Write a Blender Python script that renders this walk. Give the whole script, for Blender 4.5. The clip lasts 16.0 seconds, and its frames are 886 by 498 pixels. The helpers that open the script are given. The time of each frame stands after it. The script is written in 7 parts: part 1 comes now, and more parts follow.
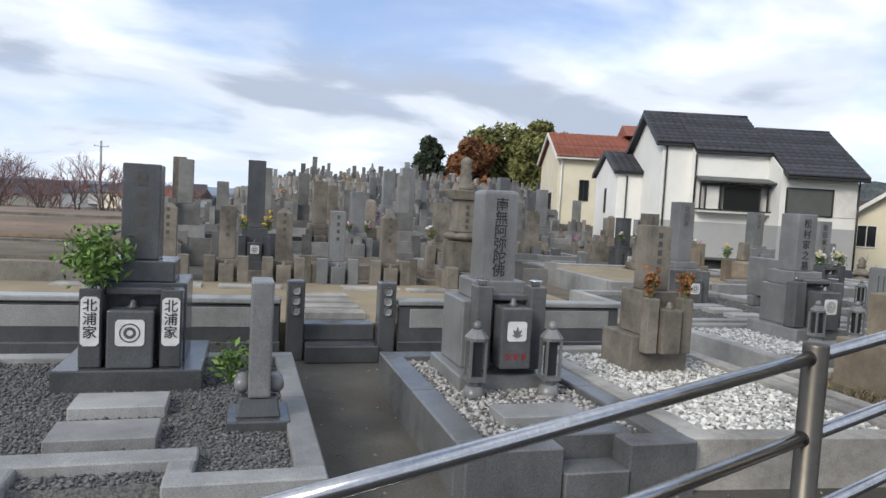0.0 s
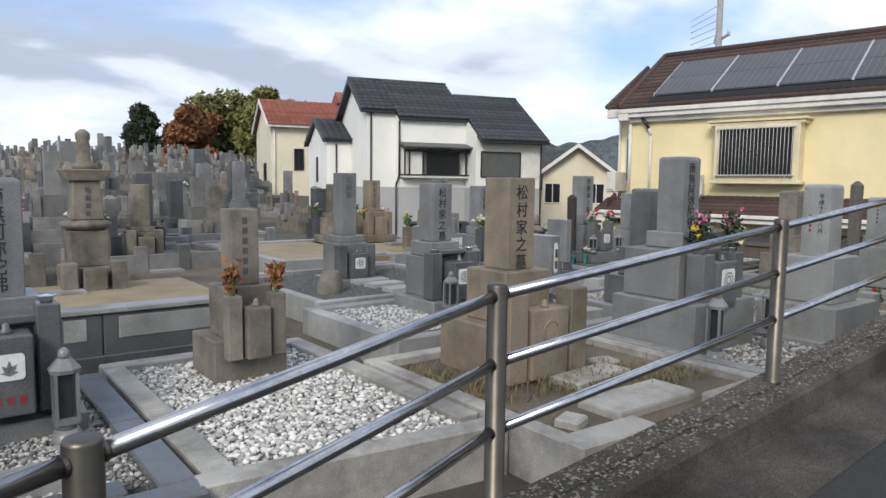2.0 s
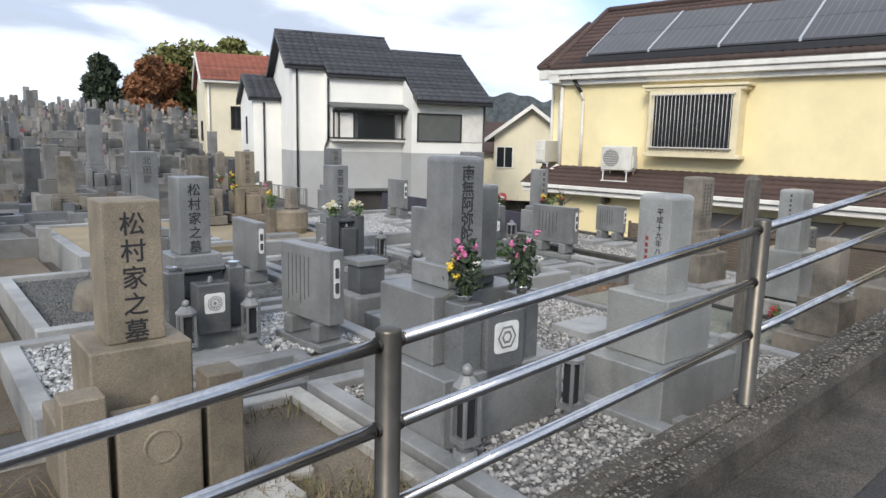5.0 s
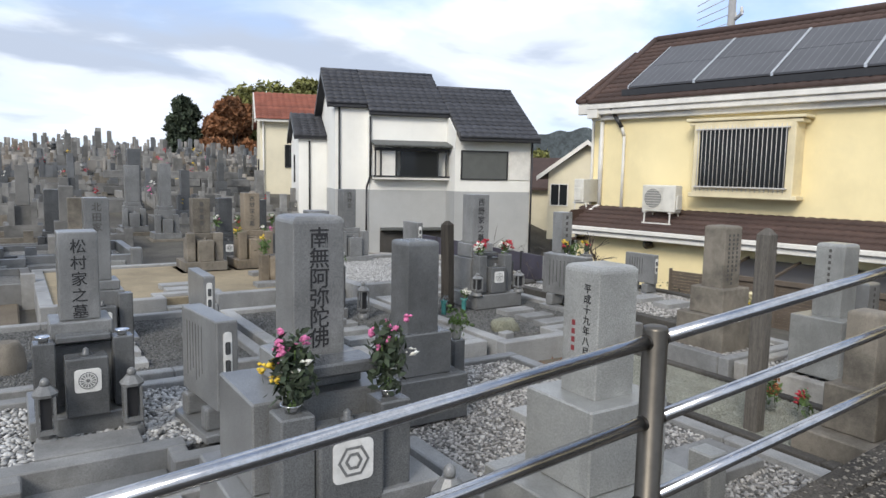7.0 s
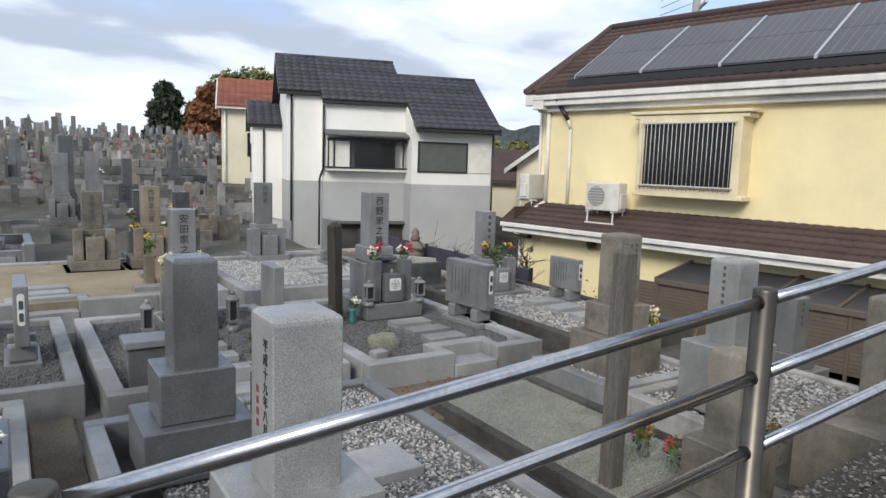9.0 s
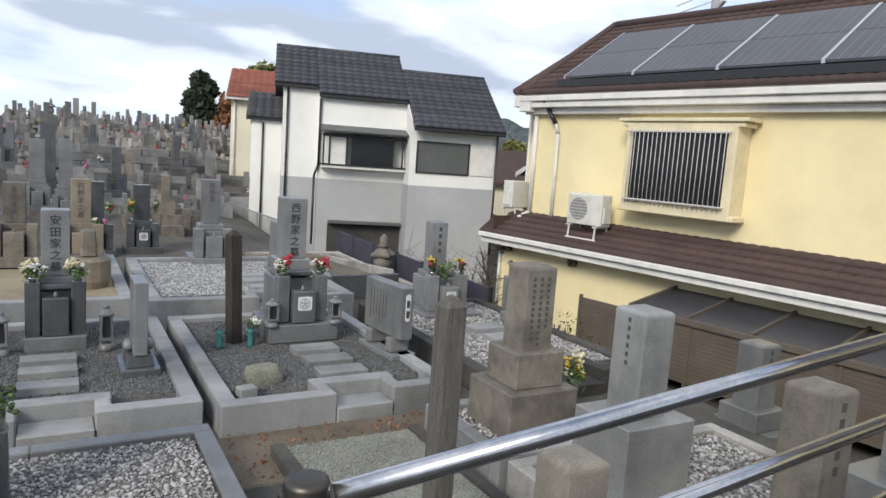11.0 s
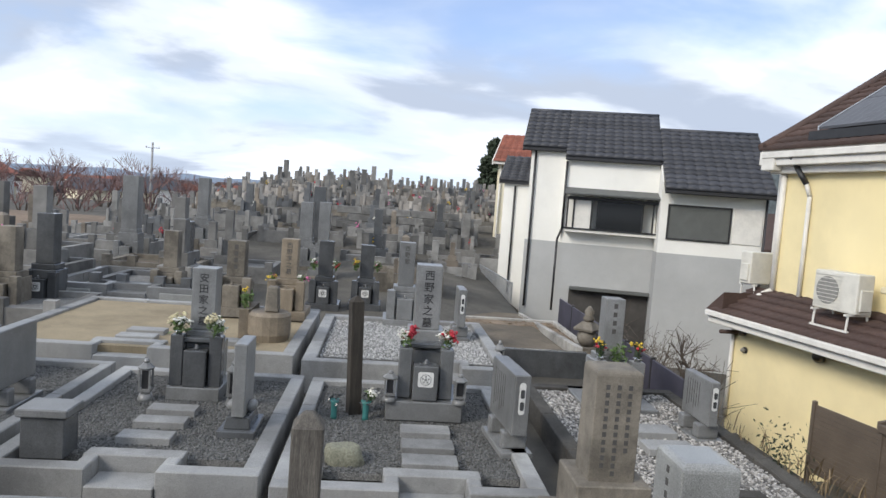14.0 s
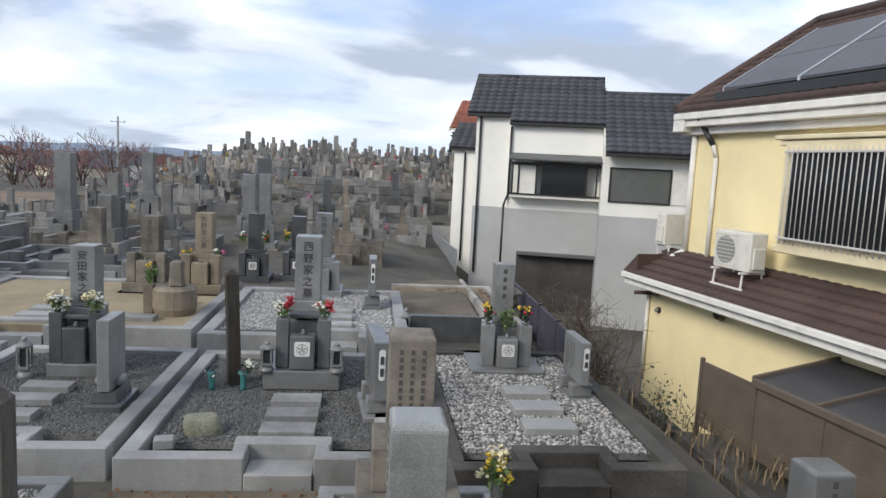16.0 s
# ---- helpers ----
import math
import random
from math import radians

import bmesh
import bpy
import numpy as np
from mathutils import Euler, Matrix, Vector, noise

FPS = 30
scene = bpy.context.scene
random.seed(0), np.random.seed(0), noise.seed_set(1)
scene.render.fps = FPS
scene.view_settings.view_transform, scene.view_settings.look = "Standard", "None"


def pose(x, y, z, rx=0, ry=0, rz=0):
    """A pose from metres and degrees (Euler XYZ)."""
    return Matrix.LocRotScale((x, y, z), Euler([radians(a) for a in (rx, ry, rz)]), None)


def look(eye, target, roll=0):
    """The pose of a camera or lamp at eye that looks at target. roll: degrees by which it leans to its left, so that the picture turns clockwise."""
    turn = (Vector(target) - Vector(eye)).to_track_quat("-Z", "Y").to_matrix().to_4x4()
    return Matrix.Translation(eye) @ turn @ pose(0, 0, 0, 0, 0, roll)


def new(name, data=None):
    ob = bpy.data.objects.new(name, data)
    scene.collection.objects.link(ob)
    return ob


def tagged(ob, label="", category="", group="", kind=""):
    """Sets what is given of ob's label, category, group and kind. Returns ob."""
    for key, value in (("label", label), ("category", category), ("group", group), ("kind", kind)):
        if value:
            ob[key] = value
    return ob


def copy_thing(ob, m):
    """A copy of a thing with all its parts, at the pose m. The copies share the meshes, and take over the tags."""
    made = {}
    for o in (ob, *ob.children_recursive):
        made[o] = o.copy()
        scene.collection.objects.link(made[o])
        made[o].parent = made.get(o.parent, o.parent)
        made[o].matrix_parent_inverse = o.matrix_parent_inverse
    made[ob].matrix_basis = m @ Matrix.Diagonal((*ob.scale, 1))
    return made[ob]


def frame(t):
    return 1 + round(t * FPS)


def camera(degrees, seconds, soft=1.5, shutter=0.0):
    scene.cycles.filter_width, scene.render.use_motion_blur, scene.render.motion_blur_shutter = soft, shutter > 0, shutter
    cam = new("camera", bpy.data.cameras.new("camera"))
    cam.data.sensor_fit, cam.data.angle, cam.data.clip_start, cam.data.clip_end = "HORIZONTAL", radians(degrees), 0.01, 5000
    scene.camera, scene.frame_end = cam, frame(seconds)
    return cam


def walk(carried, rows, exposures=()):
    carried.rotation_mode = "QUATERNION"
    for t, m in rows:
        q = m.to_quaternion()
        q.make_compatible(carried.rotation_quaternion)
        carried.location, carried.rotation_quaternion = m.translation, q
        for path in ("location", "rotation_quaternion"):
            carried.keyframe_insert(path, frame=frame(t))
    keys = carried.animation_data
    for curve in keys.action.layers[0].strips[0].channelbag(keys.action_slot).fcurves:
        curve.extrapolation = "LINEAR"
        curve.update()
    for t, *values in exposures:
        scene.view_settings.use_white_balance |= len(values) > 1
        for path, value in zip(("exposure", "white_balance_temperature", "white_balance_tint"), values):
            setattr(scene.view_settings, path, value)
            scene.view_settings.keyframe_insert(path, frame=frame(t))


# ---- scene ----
cam = camera(65.7, 16.0)
METRES, EYE, TILT, LEAN, TURN = 12.4, 1.5, 0.0, 0.0, -25.6
ROWS = [
    (0.0, 0.0, 0.0, 0.0, 0.2, -3.57, -3.15),
    (0.5, 0.0215, 0.019, 0.0033, -8.92, -4.57, -2.38),
    (1.0, 0.0537, 0.0278, 0.0091, -11.1, -4.93, -1.01),
    (1.5, 0.0792, 0.0408, 0.0089, -14.98, -4.47, -0.18),
    (2.0, 0.1081, 0.0528, 0.0111, -21.18, -5.51, -0.7),
    (2.5, 0.1379, 0.0645, 0.0167, -20.6, -6.69, 0.34),
    (3.0, 0.1634, 0.0854, 0.0203, -21.93, -7.39, -0.92),
    (3.5, 0.2047, 0.0971, 0.0231, -26.92, -8.02, -1.27),
    (6.0, 0.3639, 0.1602, 0.0466, -16.9, -8.41, -1.53),
    (6.5, 0.391, 0.1761, 0.0465, -15.33, -6.78, -1.48),
    (7.0, 0.4223, 0.1835, 0.0489, -15.93, -6.38, -1.05),
    (7.5, 0.4532, 0.1897, 0.0526, -16.05, -6.37, -0.65),
    (8.0, 0.4799, 0.2069, 0.0555, -18.24, -7.36, -1.23),
    (8.5, 0.5135, 0.214, 0.0588, -17.22, -7.4, -0.67),
    (9.0, 0.5444, 0.2269, 0.0579, -16.31, -7.22, -1.79),
    (11.5, 0.7029, 0.3011, 0.073, -12.06, -7.63, -4.62),
    (12.0, 0.7345, 0.3119, 0.0745, -10.95, -7.7, -5.21),
    (12.5, 0.7588, 0.3263, 0.0768, -7.9, -7.48, -4.16),
    (13.0, 0.7754, 0.346, 0.0795, 0.17, -7.14, -3.67),
    (13.5, 0.7964, 0.3589, 0.0807, 9.88, -4.95, -3.69),
    (14.0, 0.8102, 0.3544, 0.0823, 11.64, -4.14, -4.3),
    (14.5, 0.8313, 0.3555, 0.0836, 11.25, -3.32, -3.97),
    (15.0, 0.8558, 0.3601, 0.0842, 10.33, -5.04, -4.28),
    (15.5, 0.8786, 0.3578, 0.0874, 9.79, -6.81, -3.37),
    (16.0, 0.9033, 0.3659, 0.0903, 10.21, -6.77, -2.87),
]
walk(cam, [(t, pose(0, 0, EYE, TILT, LEAN, TURN) @ pose(METRES * x, METRES * y, METRES * z, 90 + pitch, roll, yaw)) for t, x, y, z, yaw, pitch, roll in ROWS],
     exposures=[(0.0, 0.0), (2.0, 0.03), (3.5, 0.1), (6.0, 0.36), (7.0, 0.18), (8.0, 0.06), (9.0, 0.1), (11.5, 0.13), (12.5, 0.1), (14.0, 0.16), (15.5, 0.05), (16.0, 0.05)])

# ---- world, sun, exposure ----
world = bpy.data.worlds.new("world")
scene.world = world
world.use_nodes = True
wn, wl = world.node_tree.nodes, world.node_tree.links
for n in list(wn):
    wn.remove(n)
SUN_EL, SUN_AZ = 33.0, 242.0          # degrees; azimuth from +y towards +x
sky = wn.new("ShaderNodeTexSky")
sky.sky_type, sky.sun_disc = "NISHITA", False
sky.sun_elevation, sky.sun_rotation = radians(SUN_EL), radians(SUN_AZ)
sky.air_density, sky.dust_density, sky.ozone_density = 1.0, 0.2, 4.0
tc = wn.new("ShaderNodeTexCoord")
sep = wn.new("ShaderNodeSeparateXYZ")
wl.new(tc.outputs["Generated"], sep.inputs[0])
zc = wn.new("ShaderNodeMath"); zc.operation = "MAXIMUM"; zc.inputs[1].default_value = 0.0
wl.new(sep.outputs["Z"], zc.inputs[0])
za = wn.new("ShaderNodeMath"); za.operation = "ADD"; za.inputs[1].default_value = 0.26
wl.new(zc.outputs[0], za.inputs[0])
dx = wn.new("ShaderNodeMath"); dx.operation = "DIVIDE"
dy = wn.new("ShaderNodeMath"); dy.operation = "DIVIDE"
wl.new(sep.outputs["X"], dx.inputs[0]); wl.new(za.outputs[0], dx.inputs[1])
wl.new(sep.outputs["Y"], dy.inputs[0]); wl.new(za.outputs[0], dy.inputs[1])
com = wn.new("ShaderNodeCombineXYZ")
wl.new(dx.outputs[0], com.inputs[0]); wl.new(dy.outputs[0], com.inputs[1])


def cloud_noise(scale, off, detail, dist):
    mp = wn.new("ShaderNodeMapping")
    mp.inputs["Location"].default_value = off
    mp.inputs["Scale"].default_value = (1.0, 1.35, 1.0)
    mp.inputs["Rotation"].default_value = (0, 0, radians(25))
    wl.new(com.outputs[0], mp.inputs[0])
    nz = wn.new("ShaderNodeTexNoise")
    nz.inputs["Scale"].default_value, nz.inputs["Detail"].default_value = scale, detail
    nz.inputs["Roughness"].default_value, nz.inputs["Distortion"].default_value = 0.5, dist
    wl.new(mp.outputs[0], nz.inputs["Vector"])
    return nz


def w_ramp(node, stops):
    r = wn.new("ShaderNodeValToRGB")
    r.color_ramp.interpolation = "EASE"
    while len(r.color_ramp.elements) < len(stops):
        r.color_ramp.elements.new(0.5)
    for e, (p, c) in zip(r.color_ramp.elements, stops):
        e.position, e.color = p, (*c, 1)
    wl.new(node.outputs["Fac"], r.inputs[0])
    return r


cover = w_ramp(cloud_noise(0.95, (3.1, 1.7, 0), 6, 0.3), [(0.34, (0, 0, 0)), (0.58, (1, 1, 1))])
shade = w_ramp(cloud_noise(1.25, (5.6, 1.35, 3), 7, 0.35), [(0.38, (8.3, 8.8, 9.6)), (0.5, (6.5, 7.1, 8.1)), (0.62, (4.0, 4.6, 5.7))])
skm = wn.new("ShaderNodeMix"); skm.data_type = "RGBA"
wl.new(cover.outputs[0], skm.inputs["Factor"])
tint = wn.new("ShaderNodeVectorMath"); tint.operation = "MULTIPLY"
tint.inputs[1].default_value = (0.82, 0.95, 1.2)
wl.new(sky.outputs[0], tint.inputs[0])
hz_ = wn.new("ShaderNodeMapRange")
hz_.inputs["From Min"].default_value, hz_.inputs["From Max"].default_value = 0.0, 0.22
hz_.inputs["To Min"].default_value, hz_.inputs["To Max"].default_value = 0.9, 0.35
hz_.interpolation_type = "SMOOTHSTEP"
wl.new(zc.outputs[0], hz_.inputs["Value"])
low_haze = wn.new("ShaderNodeMix"); low_haze.data_type = "RGBA"
low_haze.inputs["B"].default_value = (6.0, 6.9, 8.2, 1)
wl.new(hz_.outputs[0], low_haze.inputs["Factor"]); wl.new(tint.outputs[0], low_haze.inputs["A"])
wl.new(low_haze.outputs["Result"], skm.inputs["A"]); wl.new(shade.outputs[0], skm.inputs["B"])
bg = wn.new("ShaderNodeBackground")
bg.inputs["Strength"].default_value = 0.128
out = wn.new("ShaderNodeOutputWorld")
wl.new(skm.outputs["Result"], bg.inputs[0]); wl.new(bg.outputs[0], out.inputs[0])

sun = new("sun", bpy.data.lights.new("sun", "SUN"))
sun.data.energy, sun.data.angle, sun.data.color = 2.45, radians(22), (1.0, 0.935, 0.83)
sdir = Vector((math.sin(radians(SUN_AZ)) * math.cos(radians(SUN_EL)), math.cos(radians(SUN_AZ)) * math.cos(radians(SUN_EL)), math.sin(radians(SUN_EL))))
sun.matrix_world = look(sdir * 60, (0, 0, 0))

# ---- materials ----
MATS = {}


def mat(name, col, rough=0.6, var=0.15, scale=6.0, speck=0.0, sscale=180.0, bump=0.0, bscale=60.0, metal=0.0, rnd=0.0, island=0.0, stain=0.0, coat=0.0, stretch=(1, 1, 1), streak=0.0):
    """A procedural surface: base colour with broad mottling, fine specks, dark stains, relief."""
    if name in MATS:
        return MATS[name]
    m = bpy.data.materials.new(name)
    m.use_nodes = True
    nt, ln = m.node_tree.nodes, m.node_tree.links
    b = nt["Principled BSDF"]
    b.inputs["Roughness"].default_value, b.inputs["Metallic"].default_value = rough, metal
    b.inputs["Coat Weight"].default_value = coat
    geo = nt.new("ShaderNodeNewGeometry")
    mp = nt.new("ShaderNodeMapping")
    mp.inputs["Scale"].default_value = stretch
    ln.new(geo.outputs["Position"], mp.inputs[0])

    def noise_tex(s, d=4, r=0.6):
        n = nt.new("ShaderNodeTexNoise")
        n.inputs["Scale"].default_value, n.inputs["Detail"].default_value, n.inputs["Roughness"].default_value = s, d, r
        ln.new(mp.outputs[0], n.inputs["Vector"])
        return n

    def span(src, lo, hi, a=0.3, z=0.7):
        r = nt.new("ShaderNodeMapRange")
        r.inputs["From Min"].default_value, r.inputs["From Max"].default_value = a, z
        r.inputs["To Min"].default_value, r.inputs["To Max"].default_value = lo, hi
        ln.new(src, r.inputs["Value"])
        return r.outputs[0]

    def mul(a, c):
        n = nt.new("ShaderNodeMath"); n.operation = "MULTIPLY"
        ln.new(a, n.inputs[0]); ln.new(c, n.inputs[1])
        return n.outputs[0]

    fac = span(noise_tex(scale).outputs["Fac"], 1 - var, 1 + var)
    if speck:
        fac = mul(fac, span(noise_tex(sscale, 2, 0.8).outputs["Fac"], 1 - speck, 1 + speck, 0.35, 0.65))
    if stain:
        fac = mul(fac, span(noise_tex(scale * 0.4, 6, 0.7).outputs["Fac"], 1 - stain, 1.0, 0.38, 0.56))
    if streak:
        sm_ = nt.new("ShaderNodeMapping")
        sm_.inputs["Scale"].default_value = (7, 7, 1.1)
        ln.new(geo.outputs["Position"], sm_.inputs[0])
        sn = nt.new("ShaderNodeTexNoise")
        sn.inputs["Scale"].default_value, sn.inputs["Detail"].default_value = 1.0, 4
        ln.new(sm_.outputs[0], sn.inputs["Vector"])
        fac = mul(fac, span(sn.outputs["Fac"], 1 - streak, 1.0, 0.33, 0.55))
    if rnd:
        oi = nt.new("ShaderNodeObjectInfo")
        fac = mul(fac, span(oi.outputs["Random"], 1 - rnd, 1 + rnd, 0, 1))
    if island:
        fac = mul(fac, span(geo.outputs["Random Per Island"], 1 - island, 1 + island, 0, 1))
    mx = nt.new("ShaderNodeVectorMath"); mx.operation = "SCALE"
    mx.inputs[0].default_value = col
    ln.new(fac, mx.inputs["Scale"])
    ln.new(mx.outputs[0], b.inputs["Base Color"])
    if bump:
        bn = nt.new("ShaderNodeBump")
        bn.inputs["Strength"].default_value, bn.inputs["Distance"].default_value = bump, 0.01
        ln.new(noise_tex(bscale, 5, 0.7).outputs["Fac"], bn.inputs["Height"])
        ln.new(bn.outputs[0], b.inputs["Normal"])
    MATS[name] = m
    return m


GRAN = dict(rough=0.3, var=0.14, scale=2.5, speck=0.3, sscale=170, stain=0.3, bump=0.06, bscale=150, rnd=0.12, streak=0.12)
granite_mid = mat("granite_mid", (0.2, 0.204, 0.204), **GRAN)
granite_dark = mat("granite_dark", (0.088, 0.092, 0.096), **{**GRAN, "rough": 0.2})
granite_light = mat("granite_light", (0.285, 0.29, 0.28), **GRAN)
granite_kerb = mat("granite_kerb", (0.315, 0.317, 0.312), rough=0.65, var=0.14, scale=1.5, speck=0.24, sscale=160, stain=0.4, bump=0.12, rnd=0.14, streak=0.1)
granite_brown = mat("granite_brown", (0.225, 0.185, 0.135), rough=0.65, var=0.16, scale=3, speck=0.26, sscale=150, stain=0.45, bump=0.15, rnd=0.08, streak=0.15)
granite_old = mat("granite_old", (0.2, 0.178, 0.145), rough=0.8, var=0.2, scale=4, speck=0.2, sscale=150, stain=0.5, bump=0.2, rnd=0.15, streak=0.18)
granite_far = mat("granite_far", (0.2, 0.197, 0.188), rough=0.75, var=0.2, scale=3, stain=0.35, rnd=0.45)
far_warm = mat("granite_far_warm", (0.215, 0.185, 0.15), rough=0.8, var=0.2, scale=3, stain=0.4, rnd=0.35)
far_dark = mat("granite_far_dark", (0.11, 0.115, 0.12), rough=0.5, var=0.2, scale=3, stain=0.2, rnd=0.4)
granite_tan = mat("granite_tan", (0.225, 0.187, 0.136), rough=0.7, var=0.16, scale=3, speck=0.26, sscale=150, stain=0.4, bump=0.15, streak=0.15)
white_stone = mat("white_carved_stone", (0.66, 0.66, 0.64), rough=0.7, var=0.08, scale=20, stain=0.15)
ink = mat("black_letter_paint", (0.02, 0.02, 0.022), rough=0.6, var=0.2, scale=30)
carve = mat("carved_letter_shadowless_grey", (0.075, 0.072, 0.068), rough=0.9, var=0.2, scale=30)
red_ink = mat("red_letter_paint", (0.2, 0.03, 0.035), rough=0.6, var=0.2, scale=30)
concrete = mat("concrete_old", (0.19, 0.178, 0.155), rough=0.9, var=0.25, scale=2.5, speck=0.25, sscale=90, stain=0.5, bump=0.5, bscale=70)
concrete_dark = mat("concrete_blackened", (0.075, 0.07, 0.062), rough=0.95, var=0.3, scale=2.5, speck=0.3, sscale=90, stain=0.5, bump=0.5, bscale=70)
concrete_pale = mat("concrete_pale", (0.38, 0.365, 0.335), rough=0.9, var=0.2, scale=3, speck=0.15, sscale=120, stain=0.5, bump=0.25)
agg = mat("exposed_aggregate_concrete", (0.07, 0.062, 0.052), rough=0.95, var=0.4, scale=3, speck=0.5, sscale=95, stain=0.55, bump=1.0, bscale=45)
asphalt = mat("asphalt", (0.03, 0.0295, 0.029), rough=0.85, var=0.2, scale=1.2, speck=0.5, sscale=130, bump=0.6, bscale=140)
soil = mat("packed_soil", (0.14, 0.115, 0.084), rough=1.0, var=0.25, scale=1.3, speck=0.3, sscale=60, stain=0.35, bump=0.6, bscale=30)
path_soil = mat("grey_path_soil", (0.1, 0.092, 0.078), rough=1.0, var=0.2, scale=1.0, speck=0.25, sscale=70, stain=0.4, bump=0.5, bscale=35)
sand = mat("beige_sand", (0.29, 0.237, 0.155), rough=1.0, var=0.12, scale=2, speck=0.2, sscale=90, stain=0.2, bump=0.3, bscale=60)
fine_grit = mat("pale_green_grit", (0.27, 0.275, 0.235), rough=1.0, var=0.15, scale=4, speck=0.45, sscale=90, bump=0.6, bscale=90)
gravel_under = mat("gravel_bed", (0.16, 0.16, 0.155), rough=1.0, var=0.2, scale=4, speck=0.5, sscale=70, bump=1.0, bscale=60)
peb_white = mat("white_pebble", (0.5, 0.49, 0.46), rough=0.8, var=0.1, scale=20, island=0.55)
peb_grey = mat("grey_pebble", (0.4, 0.4, 0.395), rough=0.85, var=0.1, scale=20, island=0.5)
peb_dark = mat("dark_pebble", (0.12, 0.122, 0.12), rough=0.85, var=0.1, scale=20, island=0.45)
peb_kerb = mat("kerb_aggregate_pebble", (0.15, 0.138, 0.118), rough=0.85, var=0.1, scale=20, island=0.6)
peb_mix = mat("mixed_pebble", (0.3, 0.29, 0.275), rough=0.85, var=0.1, scale=20, island=0.7)
steel = mat("stainless_steel", (0.5, 0.5, 0.51), rough=0.22, var=0.1, scale=14, metal=1.0, speck=0.06, sscale=90, stain=0.12)
post_steel = mat("bronze_grey_steel", (0.135, 0.122, 0.104), rough=0.42, var=0.12, scale=8, metal=1.0, stain=0.2)
chrome = mat("chrome_cup", (0.75, 0.75, 0.75), rough=0.18, var=0.05, metal=1.0)
old_wood = mat("weathered_wood", (0.115, 0.104, 0.09), rough=0.9, var=0.3, scale=9, speck=0.3, sscale=60, bump=0.7, bscale=40, stretch=(6, 6, 0.5))
yellow_wall = mat("yellow_stucco", (0.84, 0.72, 0.42), rough=0.9, var=0.05, scale=0.9, speck=0.06, sscale=150, stain=0.1, bump=0.25, bscale=120)
white_wall = mat("white_stucco", (0.82, 0.81, 0.76), rough=0.9, var=0.04, scale=0.8, speck=0.05, sscale=140, stain=0.07, bump=0.2, bscale=110)
grey_wall = mat("light_grey_stucco", (0.43, 0.435, 0.43), rough=0.9, var=0.05, scale=0.8, speck=0.05, sscale=140, stain=0.1, bump=0.2, bscale=110)
cream_wall = mat("cream_stucco", (0.72, 0.66, 0.5), rough=0.9, var=0.05, scale=0.8, stain=0.1)
slate = mat("dark_grey_roof_tile", (0.036, 0.038, 0.046), rough=0.55, var=0.2, scale=2, speck=0.2, sscale=60, island=0.25)
brown_tile = mat("brown_roof_tile", (0.06, 0.036, 0.029), rough=0.75, var=0.2, scale=2, speck=0.25, sscale=60, island=0.25)
red_tile = mat("red_brown_roof_tile", (0.22, 0.075, 0.05), rough=0.8, var=0.2, scale=2, island=0.2)
white_trim = mat("white_painted_trim", (0.72, 0.70, 0.65), rough=0.55, var=0.06, scale=4, stain=0.15)
cream_trim = mat("cream_painted_trim", (0.72, 0.63, 0.42), rough=0.6, var=0.06, scale=4, stain=0.12)
black_metal = mat("black_painted_metal", (0.022, 0.022, 0.024), rough=0.45, var=0.2, scale=8)
dark_panel = mat("dark_grey_shutter", (0.10, 0.105, 0.10), rough=0.6, var=0.1, scale=3)
brown_slat = mat("brown_aluminium_slat", (0.115, 0.092, 0.072), rough=0.5, var=0.15, scale=4)
navy_panel = mat("dark_violet_fence_panel", (0.05, 0.047, 0.066), rough=0.6, var=0.2, scale=3)
alu = mat("aluminium", (0.55, 0.56, 0.57), rough=0.4, metal=0.8, var=0.1)
pv = mat("solar_cell_glass", (0.05, 0.05, 0.056), rough=0.42, var=0.2, scale=1.5, coat=0.08)
ac_white = mat("ivory_plastic", (0.66, 0.64, 0.57), rough=0.5, var=0.06, scale=5, stain=0.15)
ac_grey = mat("grey_fan_grille", (0.23, 0.225, 0.21), rough=0.6, var=0.15, scale=20)
leaf = mat("green_leaf", (0.075, 0.125, 0.035), rough=0.6, var=0.3, scale=10, island=0.5)
leaf_bright = mat("bright_green_leaf", (0.13, 0.22, 0.045), rough=0.5, var=0.3, scale=10, island=0.45)
leaf_tree = mat("tree_leaf_green", (0.155, 0.159, 0.049), rough=0.8, var=0.35, scale=0.25, island=0.5)
leaf_dark = mat("conifer_leaf", (0.035, 0.05, 0.028), rough=0.8, var=0.3, scale=0.4, island=0.5)
leaf_orange = mat("autumn_leaf", (0.241, 0.109, 0.048), rough=0.8, var=0.35, scale=0.4, island=0.5)
dry_grass = mat("dry_grass", (0.19, 0.14, 0.08), rough=0.9, var=0.3, scale=6, island=0.45)
green_grass = mat("green_grass", (0.14, 0.14, 0.05), rough=0.9, var=0.3, scale=6, island=0.45)
dead_leaf = mat("dried_flower", (0.23, 0.095, 0.035), rough=0.9, var=0.3, scale=20, island=0.5)
bark = mat("bark", (0.09, 0.072, 0.058), rough=1.0, var=0.3, scale=5, bump=0.6, bscale=20)
# dark polished granite; as a gravestone's lower material it also carries painted shade
granite_deep = mat("granite_deep", (0.125, 0.129, 0.132), **{**GRAN, "rough": 0.25})
shrub_twig = mat("grey_brown_twig", (0.1, 0.085, 0.07), rough=1.0, var=0.3, scale=3, island=0.4)
